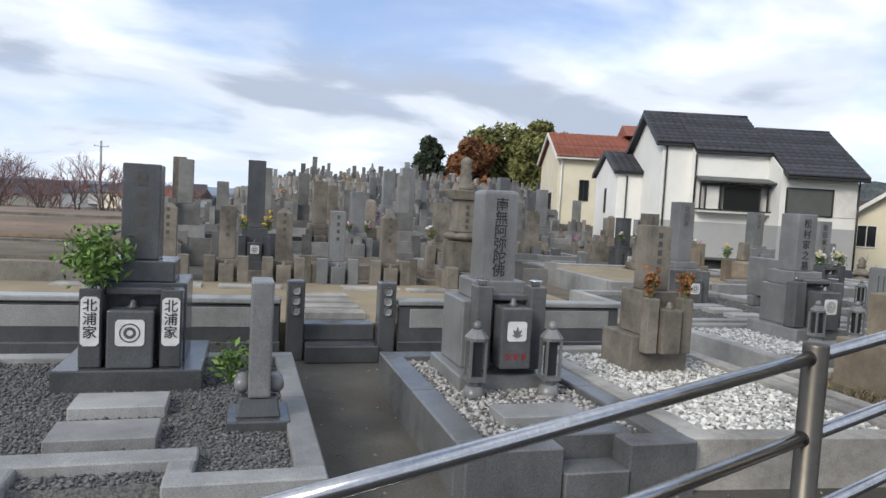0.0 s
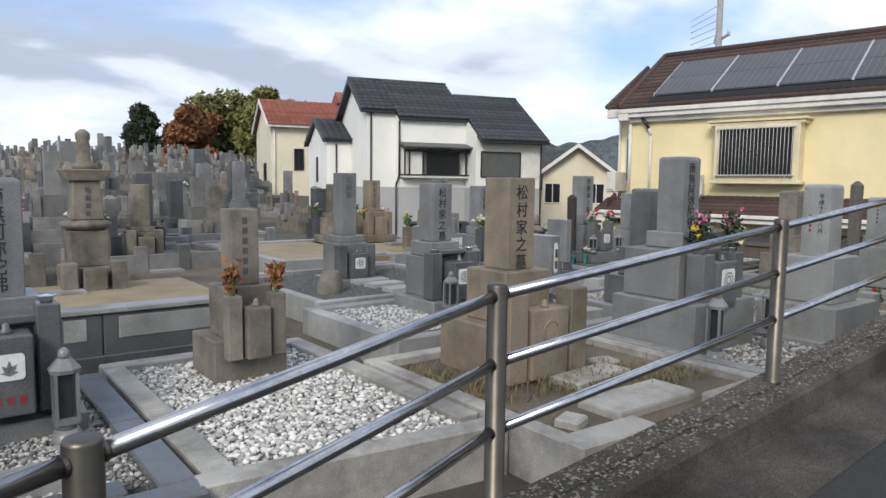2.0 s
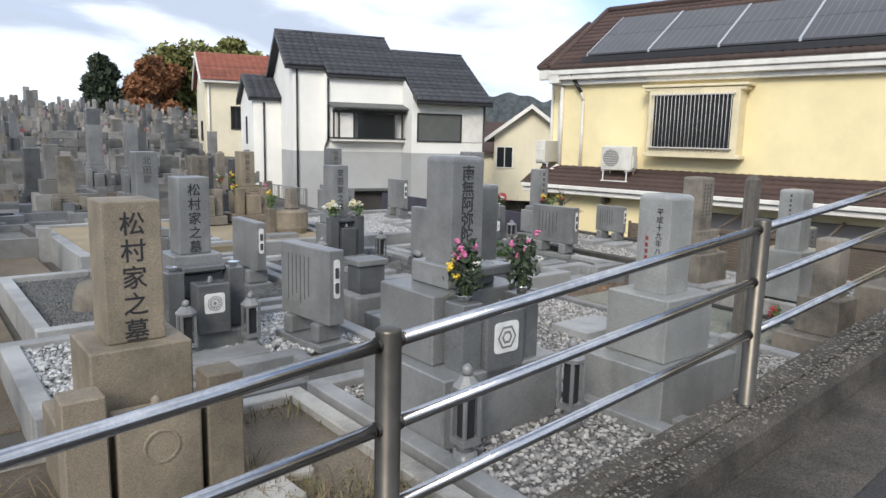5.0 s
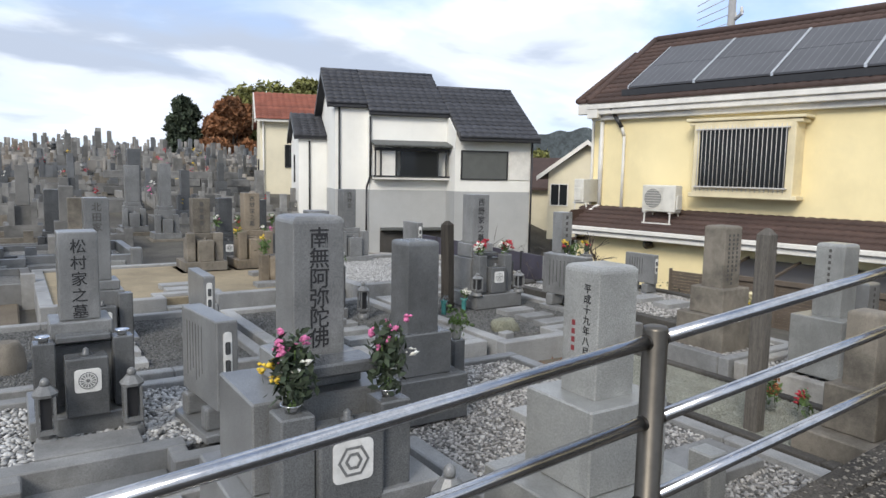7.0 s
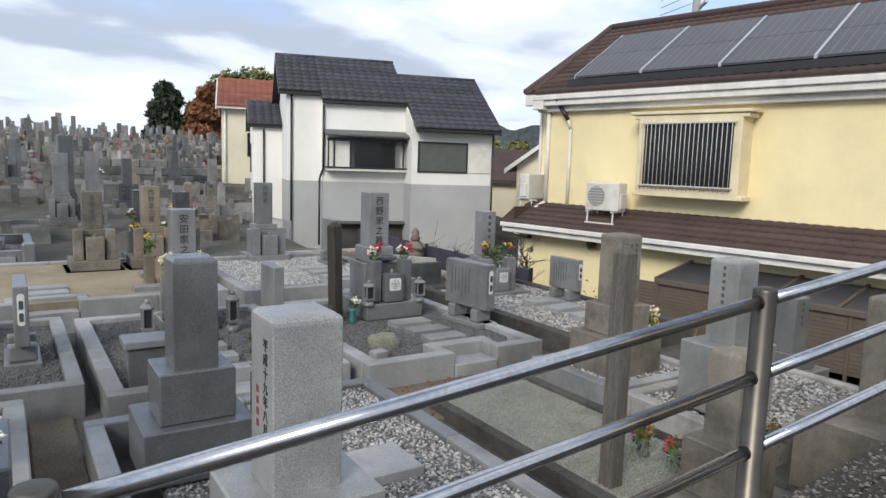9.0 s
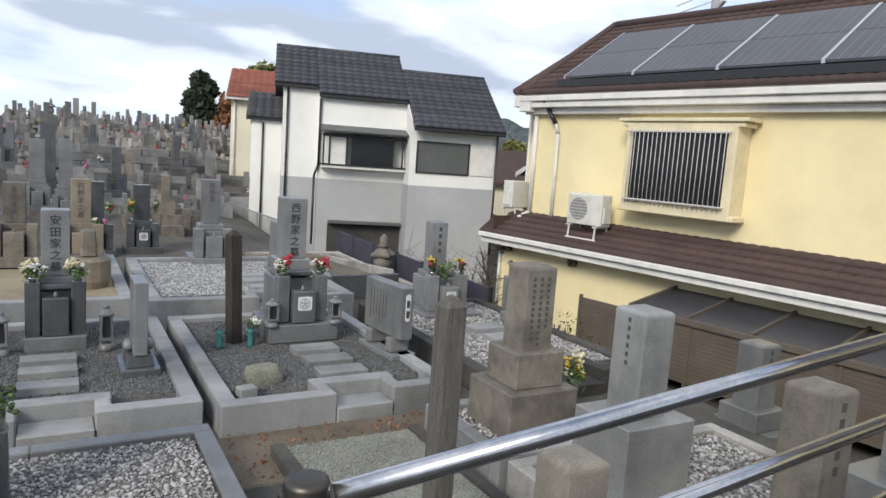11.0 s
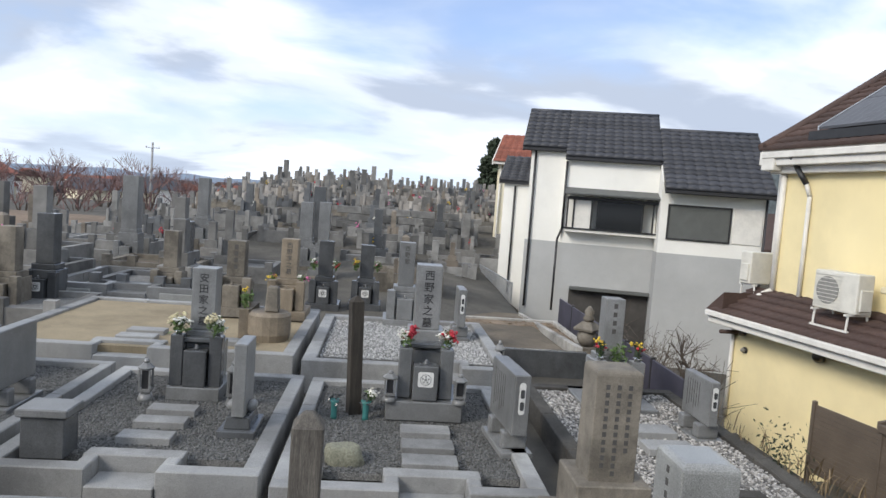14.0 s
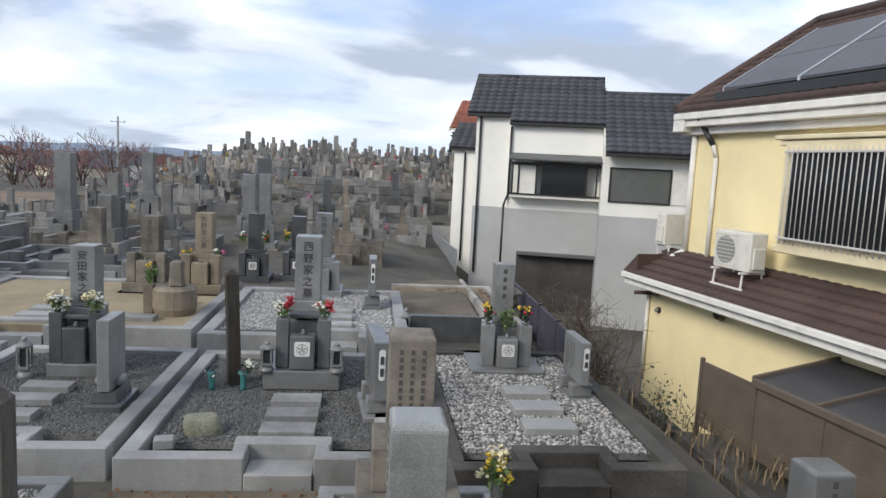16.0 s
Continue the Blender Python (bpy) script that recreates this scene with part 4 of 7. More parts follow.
for i in range(28):
    a0, a1 = 6.2832 * i / 28, 6.2832 * (i + 1) / 28
    for (r0, y0), (r1, y1) in zip(((0.068, 0.0), (0.070, -0.006), (0.079, -0.006)), ((0.070, -0.006), (0.079, -0.006), (0.081, 0.0))):
        ring.faces.new([ring.verts.new((r * math.cos(t), y, r * math.sin(t))) for r, y, t in ((r0, y0, a0), (r1, y1, a0), (r1, y1, a1), (r0, y0, a1))])
bmesh.ops.remove_doubles(ring, verts=list(ring.verts), dist=0.0004)
bmesh.ops.recalc_face_normals(ring, faces=list(ring.faces))
part("crest_ring", ring, granite_tan, BROWN, "raised round crest", m=Matrix.Translation((0, -0.4555, 0.38)))
gravestone(6.06, 6.39, 0.25, [(0.78, 0.82, 0.14, -0.1), (0.5, 0.5, 0.44, 0.02), (0.44, 0.42, 0.16, 0.0)], (0.285, 0.285, 0.64), "flat", granite_mid,
           "grey granite gravestone with crested incense box", "松村家之墓", 0.108, 1.1, ink, box_=(0.29, 0.2, 0.41, -0.48, 0.145), posts=(0.27, 0.15, 0.17, 0.5, -0.33, 0.145), crest="flower", lower=granite_deep, tray=(0.38, 0.18, 0.05, -0.27, 0.62), k=0.92)
gravestone(6.88, 3.86, 0.25, [(1.0, 0.9, 0.42, -0.1), (0.8, 0.6, 0.42, 0.0), (0.42, 0.4, 0.14, 0.0)], (0.275, 0.275, 0.66), "dome", granite_mid,
           "grey granite gravestone with rounded top and black brush lettering", "南無阿弥陀佛", 0.104, 0.92, ink, box_=(0.33, 0.14, 0.42, -0.48, 0.34), posts=(0.25, 0.165, 0.18, 0.52, -0.42, 0.3), crest="hexagon", lower=granite_deep, tray=(0.4, 0.2, 0.06, -0.3, 0.94), k=0.93)
DATED = gravestone(8.16, 3.18, 0.22, [(1.0, 0.80, 0.37, 0.0), (0.60, 0.54, 0.42, 0.0)], (0.30, 0.28, 0.655), "dome", granite_light,
           "pale grey granite gravestone with a date on its back", "", box_=None, posts=None, k=0.88)
write(DATED, "平成十九年八月", 0.05, 1.05, ink, pose(-0.1325, -0.045, 1.36, 0, 0, -90))
write(DATED, "#4", 0.036, 1.2, red_ink, pose(-0.1325, 0.045, 1.17, 0, 0, -90))
solo("flower_post", box(0.15, 0.15, 0.4, 0.01), granite_light, "short pale granite flower post beside a gravestone", "flower post", at(8.85, 3.0, 0.22), "flower posts")
gravestone(8.22, 5.16, 0.26, [(0.82, 0.74, 0.34, 0.04), (0.56, 0.5, 0.32, 0.02)], (0.33, 0.33, 0.68), "dome", granite_deep,
           "plain dark grey granite gravestone on two square steps", "", 0.06, 1.1, ink, k=0.80)
gravestone(8.98, 9.04, 0.22, [(0.66, 0.72, 0.14, -0.12), (0.5, 0.48, 0.42, 0.02), (0.4, 0.4, 0.14, 0.0)], (0.31, 0.31, 0.67), "flat", granite_mid,
           "dark grey granite gravestone with white flowers at its foot", "安田家之墓", 0.105, 1.12, ink, box_=(0.28, 0.2, 0.39, -0.36, 0.14), posts=(0.24, 0.16, 0.17, 0.54, -0.32, 0.14), crest="", lower=granite_dark, tray=(0.34, 0.18, 0.05, -0.27, 0.6), k=0.83)
gravestone(11.39, 8.91, 0.235, [(0.82, 0.8, 0.20, -0.25), (0.52, 0.5, 0.46, -0.02), (0.40, 0.38, 0.20, 0.0)], (0.29, 0.29, 0.70), "flat", granite_mid,
           "grey granite gravestone with red and white flowers and crest", "西野家之墓", 0.115, 1.12, ink, box_=(0.27, 0.2, 0.36, -0.53, 0.21), posts=(0.225, 0.14, 0.17, 0.52, -0.46, 0.21), crest="star", lower=granite_deep, tray=(0.34, 0.18, 0.05, -0.27, 0.7), k=0.96)
R_ = gravestone(12.33, 5.47, 0.23, [(0.80, 0.74, 0.38, 0.0), (0.56, 0.52, 0.29, 0.0)], (0.35, 0.33, 0.68), "dome", granite_old,
           "brown granite gravestone with carved lines on two steps", "", 0.045, 1.15, carve, posts=None, k=0.82)
for x, n in ((-0.085, 11), (0.0, 12), (0.085, 9)):
    write(R_, "#%d" % n, 0.04, 1.2, carve, Matrix.Translation((x * 0.82, -0.1365, 1.27)))
gravestone(12.28, 4.19, 0.26, [(0.78, 0.66, 0.56, 0.0)], (0.34, 0.36, 0.69), "dome", granite_light,
           "rough pale granite gravestone with small carved lines", "#6", 0.04, 1.4, carve, tface="left", k=0.75)
gravestone(13.75, 9.66, 0.16, [(0.85, 0.9, 0.1, -0.2), (0.4, 0.5, 0.42, 0.0), (0.34, 0.34, 0.08, 0)], (0.23, 0.23, 0.70), "flat", granite_mid,
           "slender grey granite gravestone with red flowers and crest", "#4", 0.08, 1.3, carve, box_=(0.24, 0.2, 0.35, -0.42, 0.1), posts=(0.22, 0.15, 0.16, 0.5, -0.36, 0.1), crest="star", k=1.03)
gravestone(10.89, 3.19, 0.08, [(0.74, 0.62, 0.20, 0.0), (0.40, 0.38, 0.34, 0.0)], (0.22, 0.22, 0.55), "dome", granite_old,
           "short blotched brown gravestone by the lane", "")
gravestone(12.15, 2.92, 0.1, [(0.86, 0.7, 0.52, 0.0)], (0.23, 0.23, 0.82), "dome", granite_old, "blotched brown gravestone close to the lane fence", "#5", 0.06, 1.3, carve, lower=granite_mid)
gravestone(15.1, 5.3, -0.35, [(0.72, 0.66, 0.28, 0.0), (0.46, 0.44, 0.2, 0.0)], (0.28, 0.28, 0.65), "dome", granite_mid, "grey granite gravestone low beside the driveway", "#4", 0.06, 1.3, carve)
gravestone(13.45, 3.0, 0.05, [(1.0, 0.8, 0.35, 0.0), (0.75, 0.6, 0.3, 0.0)], (0.34, 0.34, 0.6), "dome", granite_mid, "grey granite gravestone near the fence", "")

# the row of small old stones behind the low wall
for i, (u, lb) in enumerate(((-1.0, ""), (-0.22, ""), (0.55, ""), (1.31, ""), (2.08, ""))):
    gravestone(u, 10.1, 0.14, [(0.36, 0.36, 0.24, 0.0), (0.3, 0.3, 0.22, 0)], (0.22, 0.22, 0.74), "flat" if i % 2 else "pyramid", granite_old if i != 3 else granite_mid,
               "small old brown gravestone flanked by two posts", "#4", 0.07, 1.5, carve, box_=(0.2, 0.12, 0.36, -0.26, 0.05), posts=(0.22, 0.15, 0.15, 0.5, -0.22, 0.02), cup=False, group="row of small old gravestones")
# stones further back that can be told apart
BACK = [
    (0.2, 13.92, 0.1, 2.18, 0.33, granite_dark, "", "tall dark granite gravestone with two bouquets"),
    (-1.35, 12.6, 0.0, 1.4, 0.2, granite_mid, "", "slender grey gravestone standing alone"),
    (8.45, 13.1, 0.36, 1.58, 0.29, granite_old, "#4", "old brown gravestone on a sand bed"),
    (9.32, 13.07, 0.36, 1.67, 0.275, granite_brown, "西野家之墓", "brown granite gravestone on a sand bed"),
    (11.28, 13.2, 0.3, 1.74, 0.27, granite_mid, "西野家", "grey granite gravestone behind a gravel plot"),
    (9.66, 16.2, 0.0, 1.45, 0.3, granite_dark, "", "dark gravestone with crested box"),
    (10.53, 16.5, 0.0, 1.4, 0.3, granite_dark, "", "dark gravestone with crested box"),
    (6.45, 9.13, 0.1, 1.76, 0.25, granite_mid, "北田家", "grey granite gravestone with crest"),
    (3.7, 13.0, 0.1, 1.55, 0.27, granite_old, "", "old brown gravestone with flowers"),
    (2.3, 14.6, 0.1, 1.7, 0.3, granite_mid, "", "grey granite gravestone with flowers"),
    (4.9, 14.2, 0.1, 1.75, 0.3, granite_dark, "", "dark granite gravestone with crested box"),
    (6.4, 17.3, 0.0, 1.6, 0.3, granite_dark, "", "dark granite gravestone with crested box"),
    (8.8, 23.0, 0.1, 2.62, 0.36, granite_dark, "", "tall dark granite gravestone rising above the others"),
    (8.57, 21.8, 0.3, 2.14, 0.36, granite_mid, "", "broad grey granite gravestone among the rows"),
    (4.91, 24.5, 0.5, 2.63, 0.34, granite_mid, "", "tall grey granite gravestone among the rows"),
    (4.46, 19.4, 0.25, 2.53, 0.38, granite_mid, "", "tall broad grey granite gravestone among the rows"),
    (9.2, 20.5, 0.2, 2.2, 0.3, granite_mid, "", "slender grey granite gravestone among the rows"),
    (-2.0, 23.05, 0.2, 2.58, 0.38, granite_old, "", "tall pale brown gravestone on a platform"),
    (1.57, 15.3, 0.2, 1.89, 0.3, granite_old, "", "brown gravestone between flower posts"),
    (4.66, 13.42, 0.1, 1.54, 0.27, granite_old, "", "old brown gravestone with flowers"),
    (6.7, 15.4, 0.1, 1.5, 0.27, granite_old, "", "old weathered brown gravestone with posts"),
]
for u, v, z0, ztop, w, mt, tx, lb in BACK:
    b = 0.28
    hh = ztop - z0
    g_ = gravestone(u, v, z0, [(0.7, 0.75, 0.16, -0.08), (0.48, 0.46, hh * 0.3, 0.0), (0.4, 0.4, 0.1, 0)], (w, w, hh - 0.26 - hh * 0.3), "flat", mt, lb, tx, 0.1, 1.1, carve if mt is not granite_dark else white_stone,
               box_=(0.26, 0.18, 0.36, -0.36, 0.16), posts=(0.23, 0.14, 0.15, 0.48, -0.3, 0.16), crest="ring" if mt is granite_dark or tx == "北田家" else "", lower=granite_deep if tx == "北田家" else None, cup=False, group="gravestones of the second rows")
    part("footing", box(0.86, 0.92, 0.4, 0.012), granite_old, g_, m=Matrix.Translation((0, -0.08, -0.4)))


# ---- tablets, lanterns, posts ----
def tablet(u, v, z0, length, h, t=0.12, rz=-90, label="grey granite name tablet on two stone feet", txt=True, legs=0.16):
    th = thing("stone_tablet", at(u, v, z0, rz), label, "stone tablet", "stone tablets")
    part("base", box(length * 0.95, 0.3, 0.06, 0.008), granite_mid, th)
    for k in (-1, 1):
        part("foot", box(0.12, 0.24, legs, 0.02, seg=2), granite_mid, th, m=Matrix.Translation((k * length * 0.28, 0, 0.06)))
    s = part("slab", box(length, t, h, 0.012, seg=2), granite_mid, th, m=Matrix.Translation((0, 0, 0.06 + legs)))
    if txt:
        for i in range(6):
            x = -length * 0.33 + i * length * 0.085
            bm = bmesh.new()
            add_box(bm, x - 0.006, x + 0.006, -t / 2 - 0.001, -t / 2 + 0.001, h * (0.2 + 0.06 * (i % 3)), h * 0.86)
            part("writing_column", bm, carve, s)
    bm = box(0.06, 0.005, h * 0.52, 0)
    bmesh.ops.bevel(bm, geom=[e for e in bm.edges if abs(e.verts[0].co.y - e.verts[1].co.y) > 0.003], offset=0.025, segments=4, affect="EDGES", profile=0.5)
    e = part("title_plate", bm, white_stone, s, "pale oval title plate", m=pose(length / 2 + 0.003, 0, h * 0.36, 0, 0, 90))
    for j in range(2):
        part("title_sign", box(0.035, 0.004, h * 0.14, 0.008), granite_dark, s, m=pose(length / 2 + 0.006, 0, h * (0.43 + 0.2 * j), 0, 0, 90))
    return th


tablet(6.82, 5.66, 0.25, 0.72, 0.62, t=0.15, rz=-84)
tablet(12.16, 7.77, 0.22, 0.78, 0.56, t=0.15, rz=-84)
tablet(14.37, 8.41, 0.17, 0.6, 0.47, t=0.1, rz=-88, legs=0.15)
tablet(12.13, 12.05, 0.36, 0.55, 0.58, label="plain grey stone tablet", txt=False)
tablet(7.36, 8.26, 0.22, 0.72, 0.56, label="plain grey stone tablet", txt=False)
# slender side stones
for u, v, z0, h, w, d, lb in ((0.11, 3.92, 0.22, 0.82, 0.12, 0.24, "slim grey side stone on a dark foot"), (9.65, 7.86, 0.22, 0.86, 0.12, 0.42, "slim grey side stone on a dark foot")):
    th = thing("side_stone", at(u, v, z0), lb, "side stone", "slim side stones")
    part("base", box(w + 0.22, d + 0.12, 0.07, 0.008), granite_dark, th)
    part("foot", box(w + 0.12, d, 0.11, 0.008, 0.02, 0.02), granite_dark, th, m=Matrix.Translation((0, 0, 0.07)))
    for k in (-1, 1):
        part("scroll", lathe([(0.02, -0.08), (0.045, -0.06), (0.045, 0.06), (0.02, 0.08)], 14), granite_mid, th, m=pose(k * (w / 2 + 0.03), 0, 0.24, 90, 0, 0), smooth=True)
    part("slab", box(w, d, h - 0.18, 0.012, seg=2), granite_mid, th, m=Matrix.Translation((0, 0, 0.18)))


def lantern(u, v, z0, h, s=0.13, mt=None, label="small grey stone lantern with open windows"):
    mt = mt or granite_mid
    th = thing("stone_lantern", at(u, v, z0), label, "stone lantern", "stone lanterns")
    part("base", lathe([(s * 0.62, 0), (s * 0.64, h * 0.05), (s * 0.5, h * 0.16)], 16), mt, th, smooth=True)
    part("stem", lathe([(s * 0.42, 0), (s * 0.36, h * 0.05), (s * 0.36, h * 0.1)], 14), mt, th, m=Matrix.Translation((0, 0, h * 0.16)), smooth=True)
    bm = bmesh.new()
    for x in (-1, 1):
        for y in (-1, 1):
            add_box(bm, x * s * 0.42 - s * 0.07, x * s * 0.42 + s * 0.07, y * s * 0.42 - s * 0.07, y * s * 0.42 + s * 0.07, h * 0.26, h * 0.72)
    add_box(bm, -s * 0.5, s * 0.5, -s * 0.5, s * 0.5, h * 0.22, h * 0.28)
    part("light_box", bm, mt, th)
    # solid black filling; the shade behind the windows is put into its colour
    part("core", box(s * 0.55, s * 0.55, h * 0.44, 0), black_metal, th, "black block standing for the shade in the lantern hollow", m=Matrix.Translation((0, 0, h * 0.281)))
    part("roof", lathe([(s * 0.62, 0), (s * 0.68, h * 0.04), (s * 0.45, h * 0.1), (s * 0.3, h * 0.14)], 8), mt, th, m=pose(0, 0, h * 0.72, 0, 0, 22.5))
    part("finial", lathe([(s * 0.2, 0), (s * 0.26, h * 0.02), (s * 0.22, h * 0.07), (s * 0.08, h * 0.1)], 12), mt, th, m=Matrix.Translation((0, 0, h * 0.86)), smooth=True)


for u, v, z0, h in ((1.50, 4.24, 0.24, 0.54), (2.04, 4.24, 0.24, 0.54), (5.80, 5.76, 0.25, 0.5), (6.32, 5.76, 0.25, 0.5), (6.42, 3.16, 0.25, 0.6), (7.26, 3.16, 0.25, 0.6),
                    (11.03, 8.32, 0.425, 0.33), (11.75, 8.32, 0.425, 0.33), (8.52, 8.6, 0.22, 0.46), (9.42, 8.55, 0.22, 0.5), (12.62, 11.0, 0.0, 0.6)):
    lantern(u, v, z0, h, 0.12)

# tall five-tier tower behind the low wall
st = thing("stone_stupa", at(3.13, 9.75, 0.14), "tall weathered stone stupa tower flanked by two posts", "stupa")
part("base", box(0.6, 0.6, 0.42, 0.012), granite_old, st)
part("plinth", box(0.44, 0.44, 0.44, 0.012), granite_old, st, m=Matrix.Translation((0, 0, 0.42)))
part("lotus", lathe([(0.2, 0.86), (0.29, 0.91), (0.3, 0.95), (0.2, 0.99)], 16), granite_old, st, smooth=True)
part("body", box(0.36, 0.36, 0.48, 0.012, 0.03, 0.03), granite_old, st, m=Matrix.Translation((0, 0, 0.99)))
rf = part("roof", box(0.40, 0.40, 0.14, 0.012, -0.07, -0.07), granite_old, st, m=Matrix.Translation((0, 0, 1.47)))
for sx, sy in ((-1, -1), (-1, 1), (1, -1), (1, 1)):
    part("roof_horn", box(0.1, 0.1, 0.1, 0.008, 0.03, 0.03), granite_old, rf, m=Matrix.Translation((sx * 0.215, sy * 0.215, 0.13)))
part("finial", lathe([(0.13, 1.61), (0.14, 1.67), (0.085, 1.7), (0.09, 1.76), (0.075, 1.79), (0.085, 1.9), (0.07, 1.95), (0.085, 1.99), (0.085, 2.05), (0.03, 2.1)], 16), granite_old, st, smooth=True)
for x in (-0.27, 0.27):
    part("flower_post", box(0.17, 0.17, 0.5, 0.01), granite_old, st, m=Matrix.Translation((x, -0.42, 0)))
part("incense_box", box(0.26, 0.16, 0.42, 0.01), granite_old, st, m=Matrix.Translation((0, -0.44, 0)))
write(st, "#4", 0.075, 1.3, carve, Matrix.Translation((0, -0.178, 1.4)))

# old stupa-shaped tower
st = thing("stone_stupa", at(14.6, 13.3, -0.2), "small weathered five-ring stone stupa", "stupa")
part("base", box(0.4, 0.4, 0.3, 0.01), granite_old, st)
part("sphere", lathe([(0.1, 0.3), (0.18, 0.4), (0.19, 0.48), (0.14, 0.58)], 16), granite_old, st, smooth=True)
part("roof", lathe([(0.26, 0.58), (0.27, 0.62), (0.12, 0.74)], 4), granite_old, st)
part("finial", lathe([(0.08, 0.74), (0.11, 0.8), (0.07, 0.86), (0.09, 0.93), (0.02, 1.02)], 14), granite_old, st, smooth=True)

# tall wooden grave markers
dark_wood = mat("dark_weathered_wood", (0.045, 0.038, 0.03), rough=0.85, var=0.25, scale=8, speck=0.15, sscale=60, stain=0.4, bump=0.4, bscale=50, stretch=(6, 6, 0.5))
for u, v, z0, h, w, rz, tilt in ((10.64, 3.88, 0.02, 1.70, 0.115, 3, 0.2), (10.67, 8.5, 0.22, 1.24, 0.13, 20, -2.0)):
    bm = bmesh.new()
    add_box(bm, -w / 2, w / 2, -w / 2, w / 2, 0, h - 0.05)
    add_box(bm, -w / 2, w / 2, -w / 2, w / 2, h - 0.05, h, w * 0.35, w * 0.35)
    bmesh.ops.remove_doubles(bm, verts=list(bm.verts), dist=0.0005)
    bmesh.ops.bevel(bm, geom=list(bm.edges), offset=0.006, segments=1, affect="EDGES")
    solo("wooden_grave_post", bm, old_wood if v < 5 else dark_wood, "weathered square wooden grave marker post" if v < 5 else "dark weathered square wooden grave marker post", "grave post", at(u, v, z0, rz) @ pose(0, 0, 0, 0, tilt, 0), "wooden grave posts")


# ---- boulders, boxes ----
def boulder(u, v, z0, w, d, h, mt, label, seed):
    bm = bmesh.new()
    bmesh.ops.create_icosphere(bm, subdivisions=3, radius=1)
    for q in bm.verts:
        n = noise.noise(q.co * 1.1 + Vector((seed, 0, 0))) * 0.3 + noise.noise(q.co * 3 + Vector((0, seed, 0))) * 0.1
        q.co *= 1 + n
        q.co.z = min(q.co.z, 0.62 + 0.04 * noise.noise(q.co * 4))
        q.co = Vector((q.co.x * w / 2, q.co.y * d / 2, q.co.z * h * 0.9 + h * 0.25))
    solo("boulder", bm, mt, label, "boulder", at(u, v, z0), "garden boulders", smooth=True)


moss_stone = mat("mossy_stone", (0.2, 0.2, 0.15), rough=0.95, var=0.3, scale=4, speck=0.25, sscale=50, stain=0.4, bump=0.6, bscale=25)
boulder(10.66, 7.19, 0.2, 0.34, 0.28, 0.2, moss_stone, "flat-topped mossy boulder on gravel", 3.1)
boulder(5.56, 7.94, 0.22, 0.30, 0.26, 0.36, granite_old, "pale upright field stone on dark gravel", 8.4)
bx = thing("stone_chest", at(8.27, 7.1, 0.22), "dark stone offering bench with a paler lid", "stone bench")
part("body", box(0.34, 0.26, 0.34, 0.008), granite_dark, bx)
part("lid", box(0.40, 0.32, 0.07, 0.01), granite_mid, bx, "grey stone lid", m=Matrix.Translation((0, 0, 0.341)))
# old round stone trough with a small stone beside a cut bamboo holder
tr = thing("stone_basin", at(9.33, 11.2, 0.36), "old brown stone basin with a small gravestone on it", "stone basin")
part("basin", lathe([(0.27, 0), (0.3, 0.1), (0.3, 0.36), (0.26, 0.4), (0.02, 0.4)], 18), granite_brown, tr, smooth=False)
part("small_stone", box(0.2, 0.2, 0.36, 0.02, 0.02, 0.02), granite_old, tr, m=Matrix.Translation((0.03, 0, 0.4)))
solo("flower_post", box(0.14, 0.14, 0.42, 0.01), granite_brown, "short brown stone flower post", "flower post", at(8.98, 11.2, 0.36), "flower posts")


# ---- flowers ----
def bouquet(u, v, z, mats, h=0.28, r=0.11, leafm=None, n=14, label="bouquet of flowers in a grave vase", bs=0.028, vase=False, leaves=110):
    th = thing("bouquet", at(u, v, z, random.uniform(0, 90)), label, "flowers", "grave bouquets")
    if vase:
        part("vase", lathe([(0.03, 0), (0.042, 0.02), (0.045, 0.12), (0.05, 0.125), (0.03, 0.12)], 14), vase, th, smooth=True)
    bm = bmesh.new()
    for i in range(7):
        a = i * 0.9
        tube((0.01 * math.cos(a), 0.01 * math.sin(a), 0), (r * 0.5 * math.cos(a), r * 0.5 * math.sin(a), h * 0.8), 0.004, 5, bm)
    tagged(part("stem", bm, leaf, th), kind="stuff")
    c = RNG.standard_normal((leaves, 3)) * np.array([r * 0.45, r * 0.45, h * 0.2]) + np.array([0, 0, h * 0.5])
    c[:, 2] = np.clip(c[:, 2], 0.02, h)
    part("foliage", foliage("leaves", c, 0.027), leafm or leaf, th)
    for k, mt in enumerate(mats):
        m = max(3, n // len(mats))
        c = RNG.standard_normal((m, 3)) * np.array([r * 0.5, r * 0.5, h * 0.13]) + np.array([r * 0.4 * math.cos(k * 2.5), r * 0.4 * math.sin(k * 2.5), h * (0.52 + 0.4 * (k + 0.5) / len(mats))])
        cc = (c[:, None, :] + RNG.standard_normal((m, 9, 3)) * bs * 0.55).reshape(-1, 3)
        tagged(part("blossom", scatter("blossoms", cc, bs * 0.55, flat=0.7), mt, th), kind="stuff")


